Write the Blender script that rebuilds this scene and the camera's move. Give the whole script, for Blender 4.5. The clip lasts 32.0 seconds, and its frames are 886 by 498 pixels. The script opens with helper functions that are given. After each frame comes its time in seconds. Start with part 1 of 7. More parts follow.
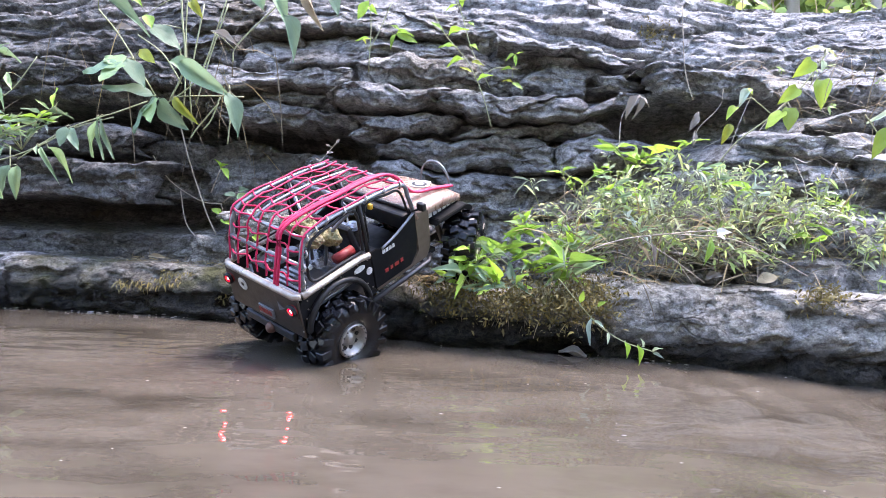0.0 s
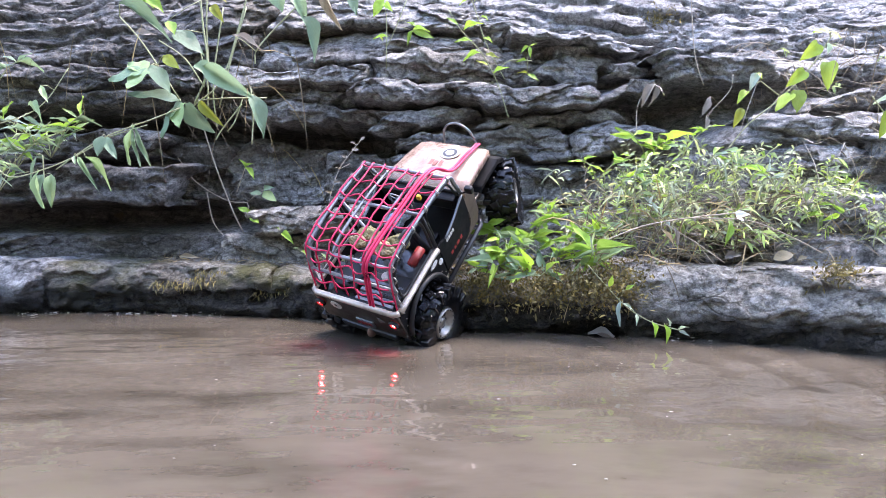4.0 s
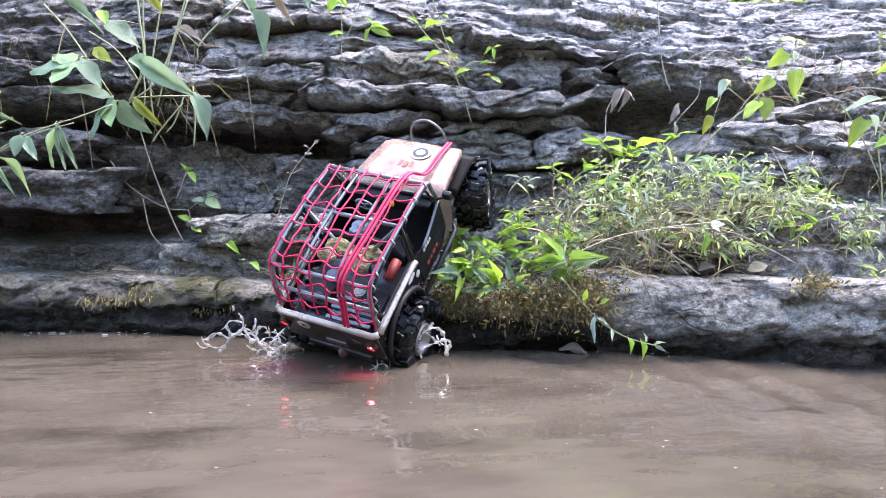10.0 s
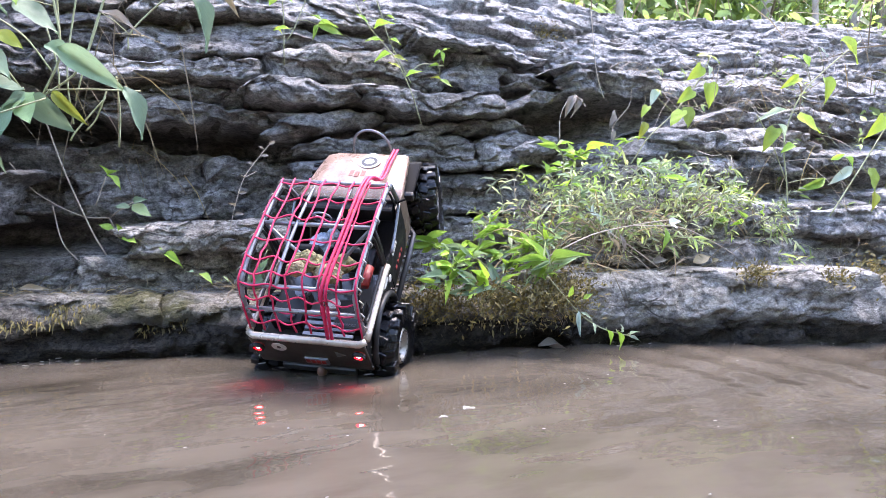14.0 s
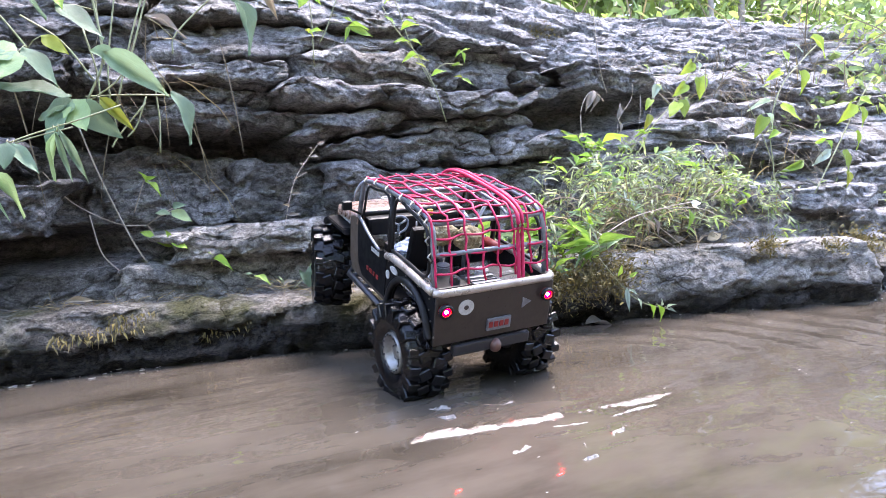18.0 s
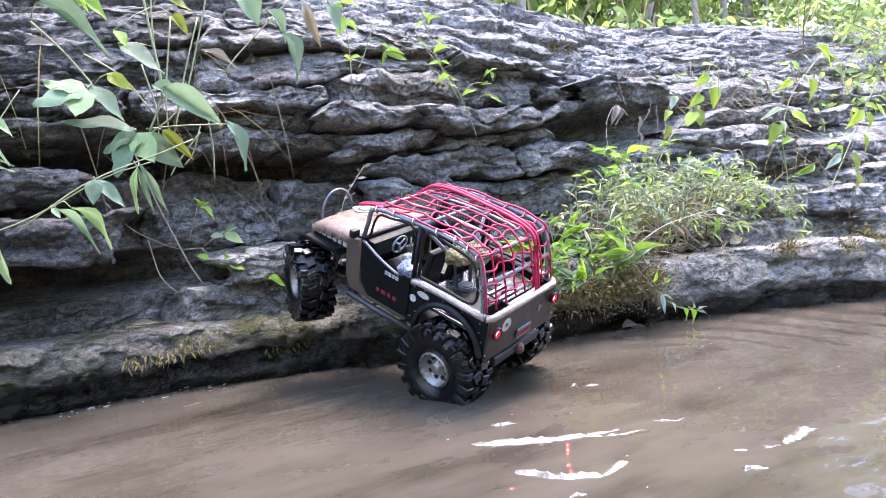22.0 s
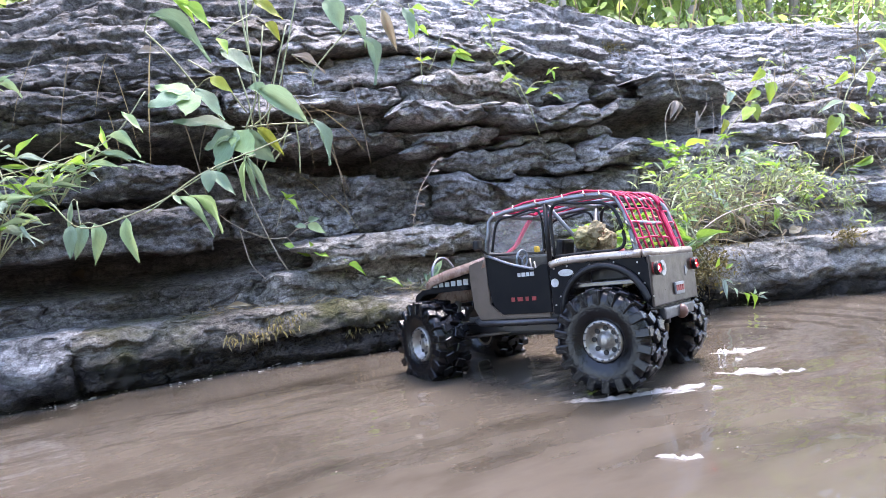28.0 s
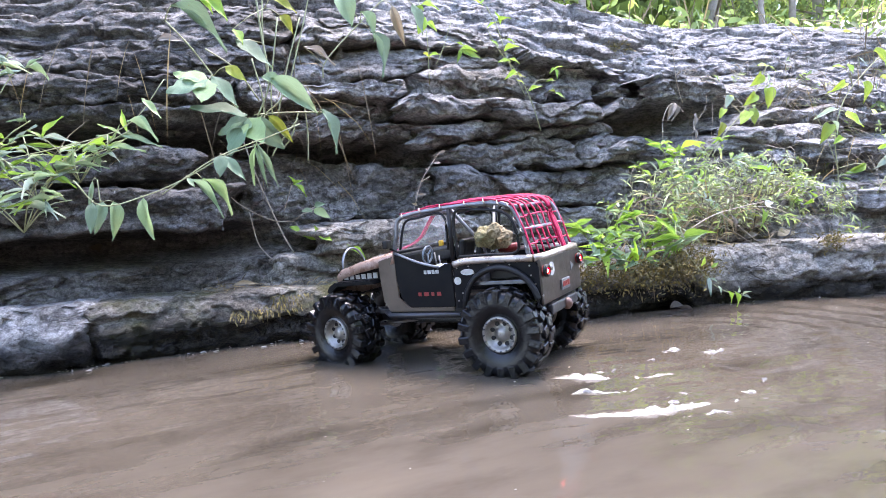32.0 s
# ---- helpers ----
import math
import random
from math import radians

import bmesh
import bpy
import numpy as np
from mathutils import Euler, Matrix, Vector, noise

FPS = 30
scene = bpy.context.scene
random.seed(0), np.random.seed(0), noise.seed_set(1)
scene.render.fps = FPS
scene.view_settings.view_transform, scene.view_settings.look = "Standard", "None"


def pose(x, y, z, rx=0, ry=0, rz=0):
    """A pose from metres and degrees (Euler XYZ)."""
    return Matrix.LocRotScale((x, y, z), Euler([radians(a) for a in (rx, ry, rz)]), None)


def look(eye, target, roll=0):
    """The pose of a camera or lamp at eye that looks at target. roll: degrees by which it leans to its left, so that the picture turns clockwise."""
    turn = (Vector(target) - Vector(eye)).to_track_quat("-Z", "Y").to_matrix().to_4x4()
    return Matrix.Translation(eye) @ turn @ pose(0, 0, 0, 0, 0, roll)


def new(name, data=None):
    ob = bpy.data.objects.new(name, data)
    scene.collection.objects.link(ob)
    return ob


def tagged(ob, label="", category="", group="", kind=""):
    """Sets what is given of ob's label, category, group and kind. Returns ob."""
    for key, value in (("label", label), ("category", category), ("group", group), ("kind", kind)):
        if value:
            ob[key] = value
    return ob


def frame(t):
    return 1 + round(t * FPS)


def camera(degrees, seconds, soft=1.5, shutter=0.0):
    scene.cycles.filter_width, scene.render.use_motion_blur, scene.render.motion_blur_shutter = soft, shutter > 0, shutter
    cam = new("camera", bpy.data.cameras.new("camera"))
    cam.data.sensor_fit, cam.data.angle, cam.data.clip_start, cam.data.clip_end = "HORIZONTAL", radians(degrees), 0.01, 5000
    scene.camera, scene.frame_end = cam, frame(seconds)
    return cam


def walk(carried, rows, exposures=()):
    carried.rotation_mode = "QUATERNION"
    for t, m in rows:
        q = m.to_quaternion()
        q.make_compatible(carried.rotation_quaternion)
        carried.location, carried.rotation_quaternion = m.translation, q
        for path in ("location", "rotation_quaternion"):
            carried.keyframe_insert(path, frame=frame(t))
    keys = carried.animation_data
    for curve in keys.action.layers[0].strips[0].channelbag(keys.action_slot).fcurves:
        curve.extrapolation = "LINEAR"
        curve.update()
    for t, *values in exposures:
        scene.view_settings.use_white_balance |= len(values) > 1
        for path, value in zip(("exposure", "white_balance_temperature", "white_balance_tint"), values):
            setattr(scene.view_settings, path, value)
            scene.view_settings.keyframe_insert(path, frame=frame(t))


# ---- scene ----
cam = camera(70.1, 32.0, 0.8)
METRES, EYE, TILT, LEAN, TURN = 1.12, 0.218, -1.72, -2.29, 0.0
ROWS = [
    (0.0, 0.0, 0.0, 0.0, 0.0, 0.0, -0.0),
    (0.5, -0.0138, -0.0076, -0.0002, 1.21, 0.06, 0.09),
    (1.0, -0.0385, -0.0177, 0.0066, 1.92, -0.27, 0.65),
    (1.5, -0.054, -0.0248, 0.0042, 2.79, -0.19, 1.19),
    (2.0, -0.0703, -0.0382, 0.0074, 2.64, -0.44, 2.16),
    (2.5, -0.0825, -0.0542, 0.0182, 1.51, -1.28, 2.94),
    (3.0, -0.0735, -0.0553, 0.0251, 0.37, -1.77, 3.04),
    (3.5, -0.0663, -0.0503, 0.0242, -0.2, -1.81, 2.66),
    (5.5, -0.0629, -0.0355, 0.0095, -2.66, -2.14, 2.19),
    (6.0, -0.0684, -0.0299, 0.0051, -3.2, -2.13, 2.36),
    (6.5, -0.0714, -0.0218, 0.0043, -3.64, -2.27, 2.62),
    (7.0, -0.0726, -0.0139, 0.0066, -4.17, -2.38, 2.75),
    (7.5, -0.0698, -0.0038, 0.0059, -4.51, -2.25, 2.78),
    (8.0, -0.0696, 0.0033, 0.0096, -4.78, -1.96, 2.73),
    (8.5, -0.0623, 0.0092, 0.0108, -4.7, -1.49, 2.59),
    (9.0, -0.0672, 0.0138, 0.017, -5.04, -1.45, 2.43),
    (9.5, -0.0726, 0.0209, 0.0206, -5.16, -1.33, 2.33),
    (10.0, -0.0852, 0.0291, 0.0252, -5.46, -1.28, 2.31),
    (10.5, -0.1062, 0.0383, 0.0255, -6.12, -1.18, 2.38),
    (11.0, -0.1208, 0.0473, 0.0256, -6.76, -1.14, 2.41),
    (11.5, -0.1494, 0.0543, 0.0252, -8.57, -1.17, 2.58),
    (12.0, -0.1728, 0.0599, 0.026, -10.21, -1.33, 2.8),
    (12.5, -0.2016, 0.0642, 0.0298, -12.45, -1.47, 3.02),
    (13.0, -0.2308, 0.0684, 0.0353, -14.97, -1.63, 3.32),
    (13.5, -0.2627, 0.0738, 0.0389, -17.45, -1.82, 3.59),
    (15.5, -0.3891, 0.0998, 0.0489, -24.12, -2.63, 4.29),
    (16.0, -0.42, 0.1057, 0.052, -24.53, -2.73, 4.56),
    (16.5, -0.4502, 0.1117, 0.0519, -25.34, -2.73, 5.03),
    (17.0, -0.478, 0.1171, 0.0538, -25.86, -2.88, 5.42),
    (17.5, -0.5039, 0.1203, 0.0544, -26.45, -2.92, 5.89),
    (18.0, -0.5275, 0.1201, 0.0555, -27.59, -3.09, 6.47),
    (18.5, -0.547, 0.1149, 0.056, -28.31, -3.14, 6.77),
    (19.0, -0.5643, 0.1071, 0.0588, -28.99, -3.13, 6.91),
    (19.5, -0.5764, 0.0979, 0.0649, -28.99, -3.11, 6.98),
    (20.0, -0.5926, 0.0939, 0.0732, -29.12, -3.13, 7.13),
    (20.5, -0.6074, 0.0939, 0.0818, -29.07, -3.11, 7.33),
    (21.0, -0.6201, 0.0993, 0.0893, -28.99, -3.13, 7.73),
    (21.5, -0.6275, 0.1064, 0.0928, -28.75, -3.1, 8.1),
    (22.0, -0.6365, 0.1137, 0.0924, -28.7, -3.09, 8.29),
    (22.5, -0.645, 0.1152, 0.0899, -28.6, -2.97, 8.35),
    (23.0, -0.6537, 0.113, 0.089, -28.32, -2.91, 8.32),
    (23.5, -0.6654, 0.1118, 0.0846, -28.12, -2.82, 8.34),
    (24.0, -0.6791, 0.1093, 0.0812, -27.93, -2.74, 8.4),
    (24.5, -0.692, 0.1047, 0.0791, -27.64, -2.59, 8.42),
    (25.0, -0.7066, 0.1009, 0.0787, -27.48, -2.52, 8.5),
    (25.5, -0.7173, 0.097, 0.0787, -27.24, -2.4, 8.56),
    (27.5, -0.726, 0.0829, 0.0742, -25.68, -1.98, 8.67),
    (28.0, -0.7286, 0.0777, 0.0698, -25.28, -1.95, 8.61),
    (28.5, -0.7277, 0.0686, 0.0653, -25.18, -2.0, 8.46),
    (29.0, -0.7268, 0.0564, 0.0628, -25.25, -1.97, 8.34),
    (29.5, -0.7255, 0.0445, 0.0608, -25.46, -2.03, 8.12),
    (30.0, -0.7281, 0.0373, 0.0646, -25.99, -2.34, 7.72),
    (30.5, -0.7234, 0.0286, 0.0652, -26.06, -2.53, 7.2),
    (31.0, -0.7233, 0.027, 0.0681, -25.84, -2.69, 6.64),
    (31.5, -0.7253, 0.0235, 0.0699, -25.18, -2.93, 6.42),
    (32.0, -0.7299, 0.0153, 0.0724, -24.21, -3.0, 6.38),
]
walk(cam, [(t, pose(0, 0, EYE, TILT, LEAN, TURN) @ pose(METRES * x, METRES * y, METRES * z, 90 + pitch, roll, yaw)) for t, x, y, z, yaw, pitch, roll in ROWS],
     [(0.0, 3.06, 6750, 21), (32.0, 3.06, 6750, 21)])

# ---- light: shaded daylight under trees ----
world = bpy.data.worlds.new("sky")
scene.world = world
world.use_nodes = True
wn = world.node_tree
sky = wn.nodes.new("ShaderNodeTexSky")
sky.sky_type, sky.sun_disc = "NISHITA", False
sky.sun_elevation, sky.sun_rotation = radians(69), radians(61)
back = wn.nodes["Background"]
back.inputs[1].default_value = 0.17
wn.links.new(sky.outputs[0], back.inputs[0])
sun_data = bpy.data.lights.new("sun", "SUN")
sun_data.energy, sun_data.angle, sun_data.color = 1.3, radians(28), (1.0, 0.98, 0.96)
sun = new("sun", sun_data)
sun.matrix_world = look((1.1, 1.8, 3.3), (0.0, 1.2, 0.0))


# ---- tools ----
def lattice(ix, iy, iz, seed):
    h = (ix * 374761393 + iy * 668265263 + iz * 2147483647 + seed * 974634241) & 0xFFFFFFFF
    h = ((h ^ (h >> 13)) * 1274126177) & 0xFFFFFFFF
    return ((h ^ (h >> 16)) & 0xFFFF) / 32767.5 - 1.0


def grain(p, seed=0):
    """Smooth value noise, -1 to 1, at points p (n, 3)."""
    i = np.floor(p).astype(np.int64)
    f = p - i
    f = f * f * (3 - 2 * f)
    out = 0.0
    for a in (0, 1):
        for b in (0, 1):
            for c in (0, 1):
                w = (f[:, 0] if a else 1 - f[:, 0]) * (f[:, 1] if b else 1 - f[:, 1]) * (f[:, 2] if c else 1 - f[:, 2])
                out = out + w * lattice(i[:, 0] + a, i[:, 1] + b, i[:, 2] + c, seed)
    return out


def fbm(p, seed=0, octaves=4, gain=0.5):
    out, amp = 0.0, 1.0
    for k in range(octaves):
        out = out + amp * grain(p * 2.03 ** k + 17.3 * k, seed + k)
        amp *= gain
    return out


def facets(u, v, seed=0, tilt=1.0):
    """Broken faces, -1 to 1: cells of random size, each a flat face with its own height and slope."""
    iu, iv = np.floor(u).astype(np.int64), np.floor(v).astype(np.int64)
    best, out = np.full(len(u), 9.0), np.zeros(len(u))
    for a in (-1, 0, 1):
        for b in (-1, 0, 1):
            cu, cv = iu + a, iv + b
            du = u - cu - 0.5 - 0.45 * lattice(cu, cv, cu * 0 + 1, seed)
            dv = v - cv - 0.5 - 0.45 * lattice(cu, cv, cu * 0 + 2, seed)
            d = du * du + dv * dv
            h = 0.55 * lattice(cu, cv, cu * 0 + 3, seed) + tilt * (du * lattice(cu, cv, cu * 0 + 4, seed) + dv * lattice(cu, cv, cu * 0 + 5, seed))
            near = d < best
            best, out = np.where(near, d, best), np.where(near, h, out)
    return out


def grid_mesh(name, verts, nu, nv, closed_v=False, caps=False):
    """A mesh from a grid of nu rings of nv points."""
    verts = np.asarray(verts, float).reshape(-1, 3)
    u, v = np.meshgrid(np.arange(nu - 1), np.arange(nv if closed_v else nv - 1), indexing="ij")
    v2 = (v + 1) % nv
    faces = np.stack([u * nv + v, u * nv + v2, (u + 1) * nv + v2, (u + 1) * nv + v], -1).reshape(-1, 4).tolist()
    if caps:
        faces += [list(range(nv))[::-1], [(nu - 1) * nv + k for k in range(nv)]]
    me = bpy.data.meshes.new(name)
    me.from_pydata(verts.tolist(), [], faces)
    me.update()
    return me


def smooth(me, on=True):
    me.polygons.foreach_set("use_smooth", [on] * len(me.polygons))
    return me


def part(name, shape, material, parent, label=""):
    """Links a bmesh or mesh as one mesh object under a thing or a part."""
    if isinstance(shape, bmesh.types.BMesh):
        me = bpy.data.meshes.new(name)
        shape.to_mesh(me)
        shape.free()
    else:
        me = shape
    if not me.materials:
        me.materials.append(material)
    ob = new(name, me)
    if parent is not None:
        ob.parent = parent
    if label:
        tagged(ob, label)
    return ob


def holder(name, m=None):
    ob = new(name)
    if m is not None:
        ob.matrix_basis = m
    return ob


def at(x, xs, ys):
    return np.interp(x, xs, ys)


# ---- materials ----
def material(name, rough=0.6, metal=0.0, color=(0.5, 0.5, 0.5), spec=0.5):
    m = bpy.data.materials.new(name)
    m.use_nodes = True
    b = m.node_tree.nodes["Principled BSDF"]
    b.inputs["Base Color"].default_value = (*color, 1)
    b.inputs["Roughness"].default_value = rough
    b.inputs["Metallic"].default_value = metal
    b.inputs["Specular IOR Level"].default_value = spec
    return m, m.node_tree.nodes, m.node_tree.links, b


def ramp(nodes, links, source, stops):
    r = nodes.new("ShaderNodeValToRGB")
    while len(r.color_ramp.elements) < len(stops):
        r.color_ramp.elements.new(0.5)
    for e, (at_, c) in zip(r.color_ramp.elements, stops):
        e.position, e.color = at_, (*c, 1) if len(c) == 3 else c
    links.new(source, r.inputs[0])
    return r.outputs[0]


def noise_node(nodes, links, scale, detail=6, stretch=None, rough=0.6, coords="Object"):
    tc = nodes.new("ShaderNodeTexCoord")
    n = nodes.new("ShaderNodeTexNoise")
    n.inputs["Scale"].default_value, n.inputs["Detail"].default_value, n.inputs["Roughness"].default_value = scale, detail, rough
    if stretch:
        mp = nodes.new("ShaderNodeMapping")
        mp.inputs["Scale"].default_value = stretch
        links.new(tc.outputs[coords], mp.inputs[0])
        links.new(mp.outputs[0], n.inputs["Vector"])
    else:
        links.new(tc.outputs[coords], n.inputs["Vector"])
    return n.outputs[0]


def mix(nodes, links, fac, a, b, mode="MIX"):
    m = nodes.new("ShaderNodeMix")
    m.data_type, m.blend_type = "RGBA", mode
    for sock, val in ((m.inputs[0], fac), (m.inputs[6], a), (m.inputs[7], b)):
        if isinstance(val, (int, float)):
            sock.default_value = val
        elif isinstance(val, tuple):
            sock.default_value = (*val, 1)
        else:
            links.new(val, sock)
    return m.outputs[2]


def bump(nodes, links, b, source, strength=0.4, distance=0.004):
    n = nodes.new("ShaderNodeBump")
    n.inputs["Strength"].default_value, n.inputs["Distance"].default_value = strength, distance
    links.new(source, n.inputs["Height"])
    links.new(n.outputs[0], b.inputs["Normal"])


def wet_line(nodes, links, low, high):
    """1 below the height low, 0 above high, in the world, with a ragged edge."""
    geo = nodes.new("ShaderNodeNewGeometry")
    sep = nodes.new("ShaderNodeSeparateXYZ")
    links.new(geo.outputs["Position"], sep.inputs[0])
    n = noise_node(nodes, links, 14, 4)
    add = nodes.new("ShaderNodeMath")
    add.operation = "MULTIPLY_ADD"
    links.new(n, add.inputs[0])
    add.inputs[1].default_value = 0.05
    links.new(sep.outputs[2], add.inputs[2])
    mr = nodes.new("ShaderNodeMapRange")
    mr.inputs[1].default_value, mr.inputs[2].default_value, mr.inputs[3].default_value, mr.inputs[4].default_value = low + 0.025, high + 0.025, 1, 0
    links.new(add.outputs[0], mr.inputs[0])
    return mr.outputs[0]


def rgb_noise(nodes, links, scale):
    n = nodes.new("ShaderNodeTexNoise")
    n.inputs["Scale"].default_value, n.inputs["Detail"].default_value = scale, 4
    c = nodes.new("ShaderNodeTexCoord")
    links.new(c.outputs["Object"], n.inputs["Vector"])
    return n.outputs["Color"]


def rock_material(name, tones, moss=0.0, stain=0.5, damp=(0.052, 0.088)):
    m, n, l, b = material(name, 0.85, 0, (0.2, 0.2, 0.2), 0.3)
    base = ramp(n, l, noise_node(n, l, 9, 8, (1, 1, 2.4), 0.7), [(0.32, tones[0]), (0.52, tones[1]), (0.72, tones[2])])
    beds = ramp(n, l, noise_node(n, l, 5, 6, (0.7, 1, 8), 0.7), [(0.36, (0.3, 0.3, 0.3)), (0.58, (1, 1, 1))])
    base = mix(n, l, 0.4, base, beds, "MULTIPLY")
    ochre = ramp(n, l, noise_node(n, l, 2.3, 5), [(0.5, (0, 0, 0)), (0.68, (1, 1, 1))])
    base = mix(n, l, mix(n, l, stain, (0.0, 0.0, 0.0), ochre), base, (0.19, 0.145, 0.085))
    speck = ramp(n, l, noise_node(n, l, 70, 3), [(0.36, (0.3, 0.3, 0.31)), (0.56, (1.15, 1.15, 1.15))])
    base = mix(n, l, 0.65, base, speck, "MULTIPLY")
    if moss:
        patch = ramp(n, l, noise_node(n, l, 7, 6, (1, 1, 1.3)), [(0.5 - 0.12 * moss, (0, 0, 0)), (0.62, (1, 1, 1))])
        base = mix(n, l, patch, base, mix(n, l, noise_node(n, l, 90, 3), (0.04, 0.042, 0.016), (0.12, 0.11, 0.045)))
    cell = n.new("ShaderNodeTexVoronoi")
    cell.feature = "DISTANCE_TO_EDGE"
    cell.inputs["Scale"].default_value = 8
    spot = n.new("ShaderNodeTexCoord")
    warp = n.new("ShaderNodeVectorMath")
    warp.operation = "MULTIPLY"
    warp.inputs[1].default_value = (1, 1, 2.4)
    l.new(mix(n, l, 0.06, spot.outputs["Object"], rgb_noise(n, l, 14), "ADD"), warp.inputs[0])
    l.new(warp.outputs[0], cell.inputs["Vector"])
    split = ramp(n, l, cell.outputs[0], [(0.0, (0.3, 0.29, 0.28)), (0.035, (1, 1, 1))])
    gate = ramp(n, l, noise_node(n, l, 4, 3), [(0.46, (0, 0, 0)), (0.58, (0.85, 0.85, 0.85))])
    base = mix(n, l, gate, base, mix(n, l, 1.0, base, split, "MULTIPLY"))
    dust = ramp(n, l, noise_node(n, l, 330, 2, None, 0.8), [(0.38, (0.5, 0.5, 0.5)), (0.62, (1.25, 1.25, 1.25))])
    base = mix(n, l, 0.6, base, dust, "MULTIPLY")
    pale = ramp(n, l, noise_node(n, l, 17, 7, (1, 1, 1.6), 0.75), [(0.57, (0, 0, 0)), (0.72, (0.6, 0.6, 0.6))])
    base = mix(n, l, pale, base, tones[2])
    pits = ramp(n, l, noise_node(n, l, 120, 4, (1, 1, 1.5), 0.75), [(0.4, (0.22, 0.21, 0.2)), (0.5, (1, 1, 1))])
    base = mix(n, l, 0.4, base, pits, "MULTIPLY")
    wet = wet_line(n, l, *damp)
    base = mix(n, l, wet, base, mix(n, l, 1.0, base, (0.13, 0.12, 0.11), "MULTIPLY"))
    l.new(base, b.inputs["Base Color"])
    l.new(ramp(n, l, wet, [(0, (0.85, 0.85, 0.85)), (1, (0.25, 0.25, 0.25))]), b.inputs["Roughness"])
    chips = n.new("ShaderNodeTexVoronoi")
    chips.inputs["Scale"].default_value = 42
    chipped = n.new("ShaderNodeVectorMath")
    chipped.operation = "MULTIPLY"
    chipped.inputs[1].default_value = (1, 1, 1.9)
    l.new(mix(n, l, 0.03, spot.outputs["Object"], rgb_noise(n, l, 40), "ADD"), chipped.inputs[0])
    l.new(chipped.outputs[0], chips.inputs["Vector"])
    rough_ = mix(n, l, 0.45, noise_node(n, l, 60, 8, (1, 1, 1.8), 0.75), noise_node(n, l, 260, 5, None, 0.8))
    rough_ = mix(n, l, 0.3, rough_, chips.outputs["Color"])
    rough_ = mix(n, l, 0.2, mix(n, l, 0.25, rough_, pits), split)
    bump(n, l, b, rough_, 1.0, 0.013)
    return m


ROCK = rock_material("rock", ((0.125, 0.119, 0.115), (0.385, 0.37, 0.36), (0.64, 0.62, 0.606)))
ROCK_PALE = rock_material("pale_rock", ((0.15, 0.145, 0.145), (0.4, 0.391, 0.393), (0.64, 0.628, 0.633)), 0, 0.25)
ROCK_DARK = rock_material("damp_rock", ((0.1, 0.095, 0.092), (0.31, 0.298, 0.29), (0.56, 0.54, 0.527)))
ROCK_MOSSY = rock_material("mossy_rock", ((0.11, 0.102, 0.09), (0.3, 0.276, 0.245), (0.5, 0.466, 0.425)), 0.25, 0.5, (0.06, 0.094))
# Brown-grey rock for the left part, with the plants' shade put into its tones.
ROCK_BROWN_SHADED = rock_material("shaded_brown_rock", ((0.064, 0.06, 0.058), (0.205, 0.194, 0.187), (0.42, 0.4, 0.388)), 0, 0.6)
ROCK_LEDGE = rock_material("weathered_ledge_rock", ((0.2, 0.184, 0.162), (0.44, 0.41, 0.368), (0.66, 0.62, 0.575)), 0, 0.3, (0.042, 0.07))


